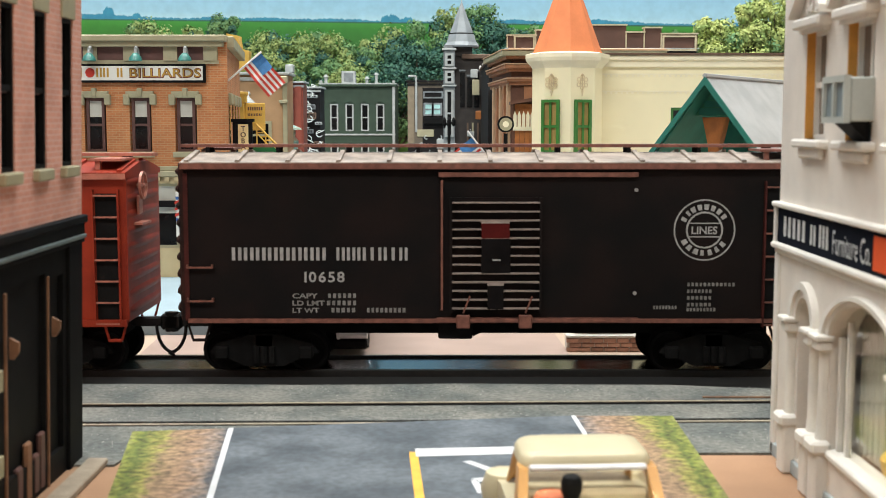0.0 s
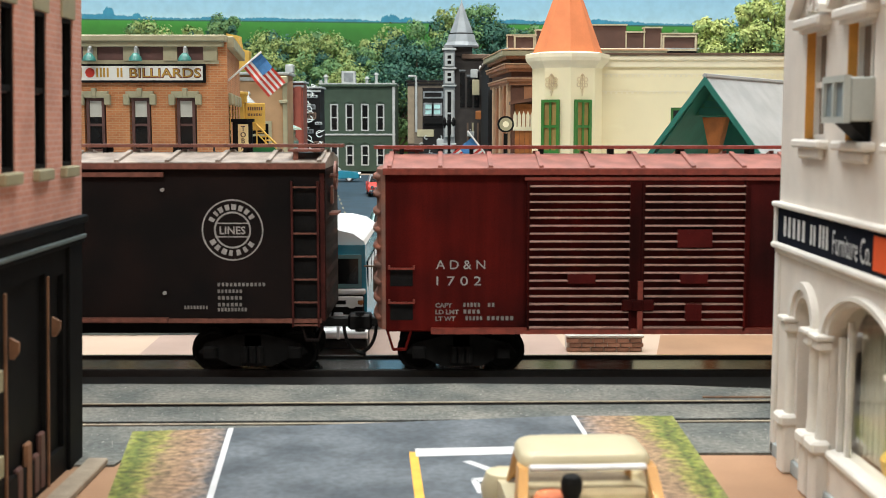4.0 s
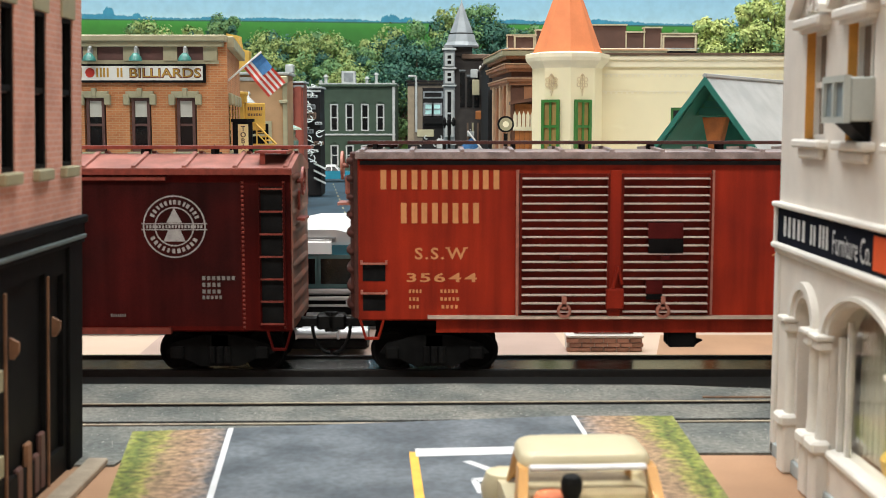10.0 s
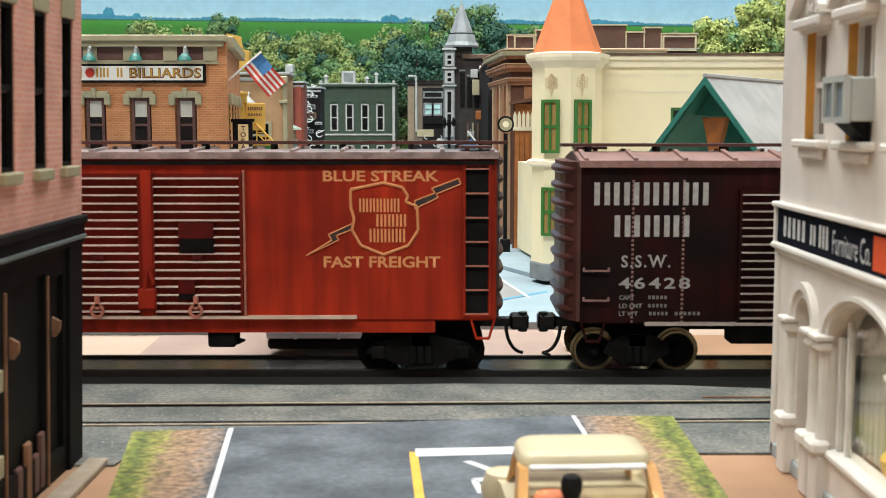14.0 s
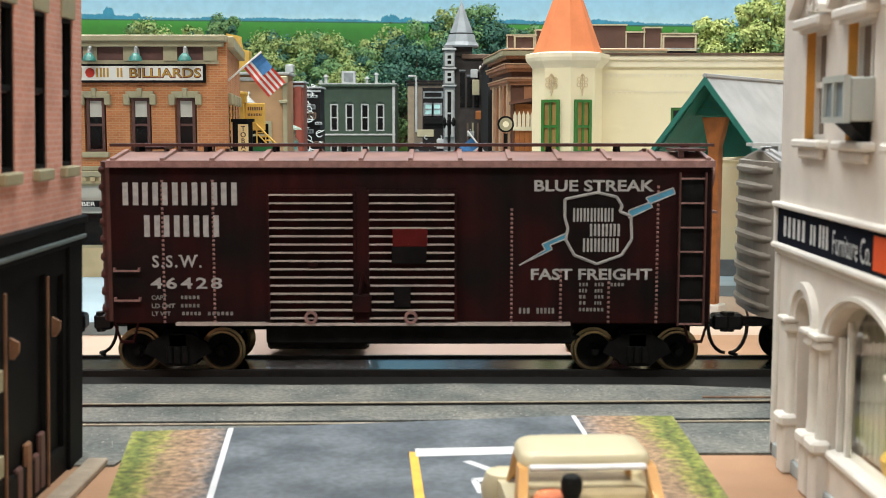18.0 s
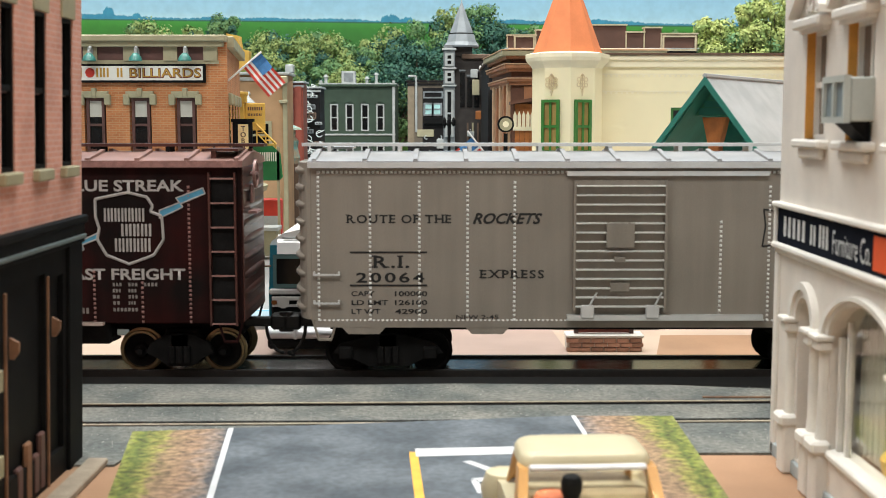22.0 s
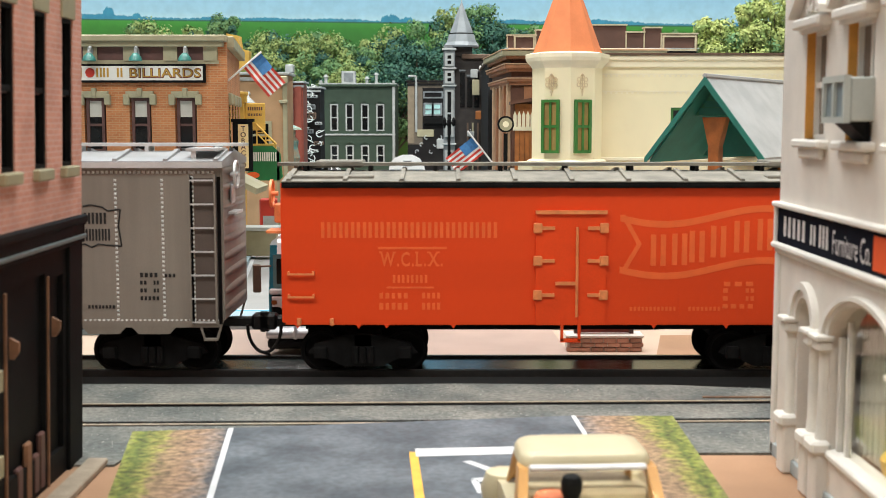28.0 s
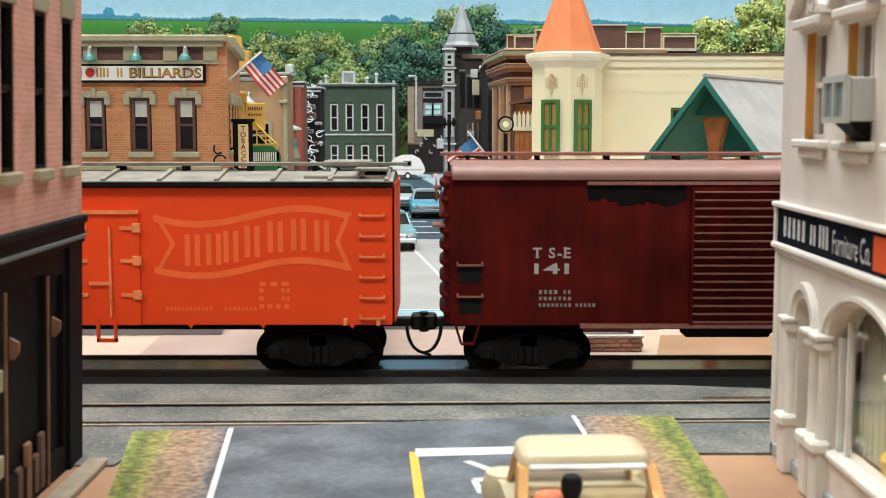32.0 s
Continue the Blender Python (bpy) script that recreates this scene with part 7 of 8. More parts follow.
def stain(car, pts):
    """A patch of soot on the side, with an outline of its own in (u, v)."""
    rng = random.Random(len(pts))
    ragged = []
    for (u0, v0), (u1, v1) in zip(pts, pts[1:] + pts[:1]):
        for k in range(9):
            q = k / 9
            ragged.append(((u0 + (u1 - u0) * q + rng.uniform(-3, 3)) * U, zz(v0 + (v1 - v0) * q + rng.uniform(-3, 3))))
    part("soot_stain", M().prism(ragged, "y", -1.4035, -1.39), P_BLANK, car, "ragged black patch of soot")


def strip(name, car, u0, u1, v0, v1, material, y0=-1.48, y1=-1.39):
    return part(name, M().box(u0 * U, u1 * U, y0, y1, zz(v1), zz(v0)), material, car)


def word(car, text, u, v, height, material, width=None, shear=0.0, bold=0.0, y=-1.408, slab=False):
    if slab:
        return part("lettering", slab_letters(text, height * U, material, width * U), None, car, m=at(u * U, y, zz(v)))
    return part("lettering", letters(text, height * U, material, width * U if width else None, shear=shear, bold=bold), None, car, m=at(u * U, y, zz(v)))


def lines(car, rows, material, seed=3, y=-1.412):
    """Small print: rows of (u0, u1, v0, v1, signs)."""
    if material is LETTER_W and max(q[3] - q[2] for q in rows) < 12:
        material = LETTER_S
    mm = M()
    for k, (a, b, c, d, n) in enumerate(rows):
        glyphs(mm, n, a * U, b * U, zz(d), zz(c), y, 0.32, seed + k)
    return part("small_print", mm, material, car, kind="stuff")


def rivets(car, cols, rows, material, side_v=(0, 0)):
    """Lines of rivet heads: upright (u, v0, v1) and level (v, u0, u1)."""
    mm = M()

    def head(x, z):
        r = 0.027
        mm.add([(x - r, -1.40, z - r), (x + r, -1.40, z - r), (x + r, -1.40, z + r), (x - r, -1.40, z + r), (x, -1.43, z)],
               [(0, 1, 4), (1, 2, 4), (2, 3, 4), (3, 0, 4)])
    for u, v0, v1 in cols:
        n = int((v1 - v0) / 8)
        for i in range(n + 1):
            head(u * U, zz(v0 + (v1 - v0) * i / n))
    for v, u0, u1 in rows:
        n = int((u1 - u0) / 8)
        for i in range(n + 1):
            head((u0 + (u1 - u0) * i / n) * U, zz(v))
    return part("riveting", mm, material, car, kind="stuff")


def ring_badge(car, u, v, r, material, rows, seed):
    """A round painted emblem: rings and plain bars in place of its writing."""
    mm = M()
    x, z = u * U, zz(v)
    mm.ring(x, z, -1.412, r * U * 0.955, r * U, 0.012, 40)
    rng = random.Random(seed)
    for a0, a1, rr0, rr1, n in rows:
        for i in range(n):
            a = a0 + (a1 - a0) * i / n
            w = (a1 - a0) / n * 0.62
            mm.ring(x, z, -1.412, rr0 * r * U, rr1 * r * U, 0.012, 3, a, a + w * rng.uniform(0.7, 1.1))
    return part("emblem", mm, material, car, kind="stuff")


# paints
# pale rib paints: the overhead light on the door ribs is put into the colour
RIB_SP = mat("lit_grey_rib_edges", (0.42, 0.33, 0.29), 0.45, 0, 0.3, 5)
RIB_AD = mat("lit_pink_rib_edges", (0.72, 0.42, 0.36), 0.4, 0, 0.3, 5)
RIB_CB = mat("lit_pale_rib_edges", (0.92, 0.72, 0.64), 0.4, 0, 0.2, 5)
# darker brown than the car's sides, for its ends and running boards
P_DKBR = mat("dark_brown_end_paint", (0.085, 0.018, 0.010), 0.6, 0, 0.5, 2)
P_BKE = mat("dark_red_brown_end_paint", (0.085, 0.026, 0.020), 0.4, 0, 0.4, 2)
P_PL = mat("red_placard_paint", (0.10, 0.009, 0.008), 0.6, 0, 0.3, 3, spec=0.1)
# darker copy of the side paint: the shade between the door ribs is in it
P_CBD = mat("shaded_red_door_paint", (0.17, 0.013, 0.006), 0.6, 0, 0.4, 1.2, spec=0.12)
P_RED = mat("red_oxide_freight_paint", (0.36, 0.04, 0.015), 0.5, 0, 0.35, 1.2, tint=(0.24, 0.024, 0.010), spec=0.25)
P_SP = mat("dark_brown_freight_paint", (0.0165, 0.0105, 0.0095), 0.7, 0, 0.5, 0.8, tint=(0.0085, 0.0075, 0.0075), spec=0.08)
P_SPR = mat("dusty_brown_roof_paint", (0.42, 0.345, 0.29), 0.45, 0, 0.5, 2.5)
P_SPT = mat("worn_brown_trim", (0.26, 0.095, 0.065), 0.5, 0, 0.4, 6)
P_AD = mat("maroon_freight_paint", (0.125, 0.009, 0.0065), 0.6, 0, 0.5, 0.4, tint=(0.030, 0.005, 0.0045), spec=0.06, streak=0.3)
P_ADE = mat("rusty_brown_end_paint", (0.33, 0.115, 0.07), 0.6, 0, 0.4, 1.6, tint=(0.19, 0.115, 0.09))
P_ADR = mat("pale_red_roof_paint", (0.40, 0.155, 0.125), 0.35, 0, 0.4, 2.5)
P_ADT = mat("worn_maroon_trim", (0.31, 0.055, 0.035), 0.45, 0, 0.35, 6)
P_CB = mat("weathered_red_brown_paint", (0.45, 0.032, 0.009), 0.55, 0, 0.3, 0.45, tint=(0.27, 0.018, 0.007), spec=0.18, streak=0.3)
# roof paint made whitish so that its highlights are part of the colour
P_CBR = mat("lit_pale_roof_paint", (0.44, 0.33, 0.31), 0.3, 0, 0.5, 3)
P_CBT = mat("pale_red_brown_trim", (0.55, 0.20, 0.14), 0.4, 0, 0.3, 6)
P_BK = mat("dark_maroon_freight_paint", (0.034, 0.0062, 0.0058), 0.65, 0, 0.5, 0.7, tint=(0.0095, 0.0068, 0.0065), spec=0.08, streak=0.3)
P_BKR = mat("dull_maroon_roof_paint", (0.29, 0.16, 0.135), 0.4, 0, 0.3, 1.5)
P_BKT = mat("pale_maroon_trim", (0.34, 0.18, 0.16), 0.45, 0, 0.3, 6)
P_SI = mat("silver_grey_freight_paint", (0.29, 0.255, 0.215), 0.5, 0.1, 0.18, 0.35, spec=0.3, streak=0.08)
P_SIT = mat("bright_silver_paint", (0.66, 0.67, 0.67), 0.35, 0.3, 0.12, 2)
P_OR = mat("orange_reefer_paint", (0.88, 0.070, 0.008), 0.55, 0, 0.12, 0.7, spec=0.3)
P_ORT = mat("worn_orange_edges", (0.95, 0.30, 0.10), 0.5, 0, 0.2, 5)
P_WD = mat("weathered_grey_roof_boards", (0.27, 0.245, 0.20), 0.7, 0, 0.4, 2, bump=0.4)
P_TS = mat("deep_maroon_freight_paint", (0.118, 0.009, 0.006), 0.6, 0, 0.4, 0.6, tint=(0.055, 0.005, 0.004), spec=0.06, streak=0.25)
P_TSR = mat("brown_maroon_roof_paint", (0.24, 0.11, 0.085), 0.5, 0, 0.2, 1.2)
P_TST = mat("maroon_trim", (0.34, 0.13, 0.10), 0.5, 0, 0.3, 6)

# darker maroon for one side panel, with some shade put into it
P_ADK = mat("dark_shaded_maroon", (0.078, 0.0090, 0.0080), 0.65, 0, 0.5, 0.6, tint=(0.030, 0.0062, 0.0058), spec=0.06, streak=0.25)
P_SIR = mat("dull_silver_roof_paint", (0.37, 0.37, 0.375), 0.4, 0.25, 0.2, 1.5)
P_SPE = mat("rusty_black_end_paint", (0.050, 0.020, 0.015), 0.7, 0, 0.5, 1.5, tint=(0.014, 0.010, 0.009), spec=0.1)
P_STILE = mat("dark_red_ladder_paint", (0.085, 0.020, 0.016), 0.6, 0, 0.4, 4, spec=0.15)
# black of the soot stain, and of the shade painted on doors and ladder
P_BLANK = mat("soot_and_shade_black", (0.011, 0.009, 0.009), 0.8, 0, 0.4, 3, spec=0.06)
P_TRK = mat("pale_door_track", (0.78, 0.58, 0.46), 0.45, 0, 0.25, 5)
# pale like the other ribs, as if lit from above
RIB_BK = mat("lit_grey_pink_rib_edges", (0.60, 0.48, 0.44), 0.4, 0, 0.25, 5)

CARS = []


def lead_boxcar():
    c = boxcar("boxcar", "red oxide freight boxcar with ribbed ends and side ladder", -12.6, 12.4, P_RED, P_RED, P_CBT, 318, 572, 0.36, ladder=(7, 345, 573))
    strip("side_sill", c, -545, 545, 566, 578, P_RED)
    return c


def dark_boxcar():
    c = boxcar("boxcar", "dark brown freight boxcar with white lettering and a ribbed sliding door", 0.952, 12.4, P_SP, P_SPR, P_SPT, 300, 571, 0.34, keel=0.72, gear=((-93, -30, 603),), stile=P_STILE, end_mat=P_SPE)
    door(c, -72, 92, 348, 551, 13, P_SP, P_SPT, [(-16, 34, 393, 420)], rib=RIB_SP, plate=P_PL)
    plates(c, [(-16, 36, 420, 481), (-5, 24, 500, 545)])
    strip("placard_edge", c, -16, 34, 389, 393, RIB_SP, -1.59)
    strip("placard_edge", c, -5, 24, 498, 503, RIB_SP, -1.595)
    # reddish strips paint the light caught on the end edges
    for u in (-546, 538):
        strip("corner_post", c, u, u + 8, 306, 568, P_STILE, -1.412)
    for v in (335, 518):
        part("door_stop", M().cyl((259 * U, -1.46, zz(v)), (259 * U, -1.39, zz(v)), 0.04, 8), LETTER_W, c)
    strip("door_catch", c, 4, 18, 456, 459, LETTER_W, -1.60)
    strip("upper_door_track", c, -92, 262, 304, 312, P_SPT)
    strip("lower_door_track", c, -95, 265, 562, 569, P_SPT, -1.54)
    strip("side_sill", c, -540, 540, 564, 571, P_SPT)
    strip("door_post", c, -88, -84, 318, 548, P_SPT)
    for u in (-48, 63):
        part("door_roller", M().box((u - 12) * U, (u + 12) * U, -1.58, -1.48, zz(580), zz(556), 0.02).tube([(u * U, -1.56, zz(552)), ((u + 12) * U, -1.58, zz(522))], 0.02), P_SPT, c)
    lines(c, [(-463, -291, 437, 460, 8)], LETTER_W, 11)
    part("painted_name", glyphs(M(), 7, -276 * U, -145 * U, zz(460), zz(437), -1.412, 0.3, 12, (), (3, 5)), LETTER_W, c, kind="stuff")
    word(c, "10658", -296, 489, 19, LETTER_W, 72, slab=True)
    for tx, v, w in (("CAPY", 523, 46), ("LD LMT", 536, 58), ("LT WT", 549, 48)):
        word(c, tx, -354 + w / 2, v, 9, LETTER_S, w, bold=0.03)
    lines(c, [(-292, -238, 519, 527, 6), (-294, -238, 532, 540, 6), (-286, -240, 545, 553, 5), (-222, -150, 545, 553, 9),
              (352, 440, 500, 506, 12), (352, 398, 512, 518, 7), (352, 398, 524, 530, 6), (352, 398, 536, 542, 6), (352, 406, 545, 551, 9), (292, 336, 541, 547, 8)], LETTER_W, 20)
    ring_badge(c, 382, 406, 55, LETTER_W, [(30, 165, 0.66, 0.84, 8), (205, 335, 0.66, 0.84, 7)], 5)
    mm = M().ring(382 * U, zz(406), -1.412, 30 * U, 33 * U, 0.012, 32)
    part("emblem", mm, LETTER_W, c)
    word(c, "LINES", 382, 406, 14, LETTER_W, 46, bold=0.02)
    strip("emblem", c, 354, 410, 393, 395, LETTER_W, -1.412)
    strip("emblem", c, 354, 410, 417, 419, LETTER_W, -1.412)
    return c


def maroon_boxcar():
    c = boxcar("boxcar", "maroon double-door freight boxcar with a round bell emblem", 14.562, 12.4, P_AD, P_ADR, P_ADT, 310, 588, 0.42, brake=1, ladder=(7, 333, 573), grabs=(474, 535), grab_shade=True, end_mat=P_ADE)
    d = door(c, -294, -108, 320, 584, 19, P_AD, P_ADT, [(-222, -172, 482, 500)], rib=RIB_AD, plate=P_PL)
    d2 = door(c, -90, 96, 320, 584, 19, P_AD, P_ADT, [(-28, 34, 404, 436), (-22, 28, 482, 500), (-12, 18, 535, 566)], rib=RIB_AD, plate=P_PL)
    strip("centre_post", c, -108, -90, 320, 584, P_AD, -1.50)
    strip("upper_door_track", c, -298, 325, 312, 318, P_ADT)
    strip("lower_door_track", c, -465, 330, 580, 590, P_ADT, -1.55)
    strip("lock_bar", c, -97, -88, 495, 582, P_ADT, -1.6, -1.5)
    for u in (-115, -97, -78):
        part("latch", M().box((u - 10) * U, (u + 10) * U, -1.62, -1.5, zz(548), zz(528), 0.02), P_AD, c)
    word(c, "A D & N", -412, 467, 17, LETTER_W, 88)
    word(c, "1 7 0 2", -415, 496, 17, LETTER_W, 80)
    for tx, v, w in (("CAPY", 540, 30), ("LD LMT", 552, 42), ("LT WT", 564, 36)):
        word(c, tx, -457 + w / 2, v, 8, LETTER_S, w, bold=0.03)
    lines(c, [(-408, -376, 536, 543, 5), (-364, -350, 536, 543, 2), (-408, -376, 548, 555, 4), (-404, -372, 560, 567, 5), (-366, -316, 560, 567, 6),
              (384, 446, 488, 495, 7), (384, 420, 500, 507, 4), (384, 420, 512, 519, 4), (384, 422, 523, 529, 5), (220, 248, 556, 561, 7)], LETTER_W, 40)
    ring_badge(c, 338, 400, 56, LETTER_W, [(20, 160, 0.71, 0.85, 13), (205, 335, 0.71, 0.85, 11)], 9)
    e = M()
    cx, cz = 338 * U, zz(400)
    e.ring(cx, cz, -1.411, 0.375, 0.40, 0.011, 32)
    e.box(cx - 0.66, cx + 0.66, -1.416, -1.40, cz + 0.05, cz + 0.07).box(cx - 0.66, cx + 0.66, -1.416, -1.40, cz - 0.07, cz - 0.05)
    glyphs(e, 18, cx - 0.58, cx + 0.58, cz - 0.03, cz + 0.03, -1.412, seed=77)
    e.prism([(cx - 0.22, cz - 0.30), (cx - 0.12, cz - 0.06), (cx + 0.12, cz - 0.06), (cx + 0.22, cz - 0.30)], "y", -1.414, -1.40)
    e.prism([(cx - 0.16, cz + 0.08), (cx, cz + 0.38), (cx + 0.16, cz + 0.08)], "y", -1.414, -1.40)
    part("emblem", e, LETTER_W, c)
    # darker panel right of the doors; part of its tone is painted shade
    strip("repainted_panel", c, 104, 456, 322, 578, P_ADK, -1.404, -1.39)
    rivets(c, [(533, 322, 580), (460, 322, 580)], [], P_ADT)
    return c


def shield(c, u, v, material, bolt, dark):
    """A shield outline with plain bars for its writing and a zigzag flash through it."""
    x, z = u * U, zz(v)
    rim = M()
    out = [(-58, 52), (-30, 58), (0, 64), (34, 56), (44, 40), (40, 30), (60, 22), (62, -20), (44, -48), (0, -64), (-40, -48), (-56, -20), (-52, 0), (-58, 20)]
    for k in range(len(out)):
        a, b = out[k], out[(k + 1) % len(out)]
        rim.cyl((x + a[0] * U, -1.405, z + a[1] * U), (x + b[0] * U, -1.405, z + b[1] * U), 0.032, 6)
    part("emblem", rim, material, c, kind="stuff")
    w = M()
    for n, a, b, lo, hi in ((6, -44, 30, 12, 36), (4, -14, 42, -14, 8), (5, -26, 40, -42, -18)):
        glyphs(w, n, x + a * U, x + b * U, z + lo * U, z + hi * U, -1.412, 0.3, 50 + n)
    part("emblem", w, material, c, kind="stuff")
    for side in (1, -1):
        z1 = [(56, 18), (98, 38), (94, 44), (138, 62), (134, 72), (86, 54), (92, 46), (56, 32)] if side > 0 else \
             [(-54, -18), (-84, -30), (-80, -38), (-138, -66), (-92, -38), (-98, -28), (-54, -8)]
        part("flash", M().prism([(x + a * U, z + b * U) for a, b in z1], "y", -1.414, -1.40), bolt, c)
        edge = [(x + a * U, -1.412, z + b * U) for a, b in z1]
        part("flash_outline", M().tube(edge + edge[:1], 0.016, 5), material, c)


def red_cotton_boxcar():
    c = boxcar("boxcar", "weathered red-brown double-door boxcar with faded gold lettering", 28.218, 12.25, P_CB, P_CBR, P_CBT, 282, 568, 0.20, brake=-1, ladder=(7, 298, 555), grabs=(465, 518), grab_shade=True, end_mat=P_DKBR, walk_mat=P_DKBR, eave_mat=P_CBR, gear=((19, 70, 618),), bow=(0.16, 0.08))
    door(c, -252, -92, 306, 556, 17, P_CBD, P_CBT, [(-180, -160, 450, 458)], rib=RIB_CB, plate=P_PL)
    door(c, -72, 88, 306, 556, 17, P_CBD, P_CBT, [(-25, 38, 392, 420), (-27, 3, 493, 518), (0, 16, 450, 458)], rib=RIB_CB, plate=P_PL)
    plates(c, [(-23, 38, 420, 446), (-26, 2, 518, 528)])
    strip("centre_post", c, -92, -72, 300, 560, P_CB, -1.52)
    # black strip painted as the shadow under the eaves
    strip("gutter", c, -535, 535, 284, 291, STEEL, -1.49)
    strip("lower_door_track", c, -415, 290, 558, 563, P_TRK, -1.55)
    strip("door_post", c, -258, -253, 300, 560, P_CBT, -1.5)
    strip("door_post", c, 89, 93, 300, 560, P_CBT, -1.5)
    strip("side_sill", c, -400, 430, 566, 590, P_CB, -1.36, -1.2)
    part("latch", M().box(-98 * U, -66 * U, -1.64, -1.5, zz(545), zz(508), 0.03).tube([(-86 * U, -1.6, zz(508)), (-78 * U, -1.62, zz(468)), (-70 * U, -1.6, zz(500))], 0.04), P_CB, c)
    for u in (-172, 4):
        part("door_roller", M().ring(u * U, zz(548), -1.6, 8 * U, 13 * U, 0.06, 16).box((u - 4) * U, (u + 4) * U, -1.6, -1.5, zz(545), zz(522)), P_CBT, c)
    lines(c, [(-502, -284, 300, 334, 6)], LETTER_G, 3)
    lines(c, [(-466, -320, 358, 394, 4)], LETTER_G, 4)
    word(c, "S.S.W", -392, 447, 21, LETTER_G, 92, slab=True)
    word(c, "35644", -390, 490, 16, LETTER_G, 126, slab=True)
    lines(c, [(-450, -425, 512, 518, 4), (-394, -360, 512, 518, 5), (-450, -430, 526, 532, 3), (-394, -358, 526, 532, 5), (-450, -430, 540, 546, 3), (-392, -360, 540, 546, 4)], LETTER_G, 60)
    word(c, "BLUE STREAK", 334, 310, 19, LETTER_G, 206, bold=0.025)
    word(c, "FAST FREIGHT", 335, 462, 20, LETTER_G, 208, bold=0.025)
    shield(c, 338, 386, LETTER_G, mat("dark_flash_paint", (0.05, 0.03, 0.03), 0.5, 0, 0.4, 8), None)
    return c


def dark_cotton_boxcar():
    c = boxcar("boxcar", "dark maroon double-door boxcar with white lettering and bronze wheels", 42.104, 12.15, P_BK, P_BKR, P_BKT, 297, 574, 0.32, brake=1, gold=True, ladder=(7, 315, 573), grabs=(478, 531), end_mat=P_BKE, gear=((-262, 292, 612),), stile=P_BKE, walk_mat=P_BKE, bow=(0.30, 0.0), bogies=(1.24, 1.40))
    door(c, -255, -98, 335, 568, 16, P_BK, P_BKT, [(-182, -166, 462, 470)], rib=RIB_BK)
    door(c, -78, 82, 335, 568, 16, P_BK, P_BKT, [(-32, 30, 402, 434), (-30, -4, 505, 530)], plate=P_PL, rib=RIB_BK)
    plates(c, [(-34, 28, 434, 464), (-30, 0, 505, 542)])
    strip("centre_post", c, -98, -78, 330, 570, P_BK, -1.52)
    strip("lower_door_track", c, -420, 285, 570, 575, RIB_BK, -1.55)
    part("latch", M().box(-104 * U, -70 * U, -1.64, -1.5, zz(552), zz(518), 0.03).tube([(-90 * U, -1.6, zz(518)), (-84 * U, -1.62, zz(480)), (-74 * U, -1.6, zz(505))], 0.04), P_BK, c)
    for u in (-178, 0):
        part("door_roller", M().ring(u * U, zz(560), -1.6, 7 * U, 12 * U, 0.06, 16), P_BKT, c)
    lines(c, [(-515, -305, 322, 362, 6)], LETTER_W, 3)
    lines(c, [(-478, -338, 380, 418, 4)], LETTER_W, 4)
    word(c, "S.S.W.", -418, 461, 22, LETTER_W, 88, slab=True)
    word(c, "46428", -402, 500, 20, LETTER_W, 128, slab=True)
    for tx, v, w in (("CAPY", 526, 28), ("LD LMT", 541, 42), ("LT WT", 555, 34)):
        word(c, tx, -465 + w / 2, v, 8, LETTER_S, w, bold=0.03)
    lines(c, [(-414, -378, 523, 529, 5), (-414, -378, 538, 544, 5), (-412, -376, 552, 558, 5), (-366, -318, 552, 558, 6),
              (300, 318, 500, 506, 3), (328, 346, 500, 506, 3), (356, 382, 500, 506, 4), (300, 316, 511, 517, 3), (328, 344, 511, 517, 3), (300, 314, 522, 528, 2), (328, 346, 522, 528, 3), (300, 314, 533, 539, 2), (328, 342, 533, 539, 3), (300, 346, 545, 551, 7), (192, 214, 545, 555, 3), (224, 258, 545, 555, 5)], LETTER_W, 70)
    word(c, "BLUE STREAK", 326, 327, 20, LETTER_W, 213, bold=0.025)
    word(c, "FAST FREIGHT", 323, 484, 20, LETTER_W, 217, bold=0.025)
    shield(c, 332, 403, LETTER_W, CYAN, None)
    rivets(c, [(-442, 320, 570), (-352, 320, 570), (180, 370, 570), (268, 480, 570), (354, 500, 570), (440, 330, 570)], [], P_BKT)
    return c


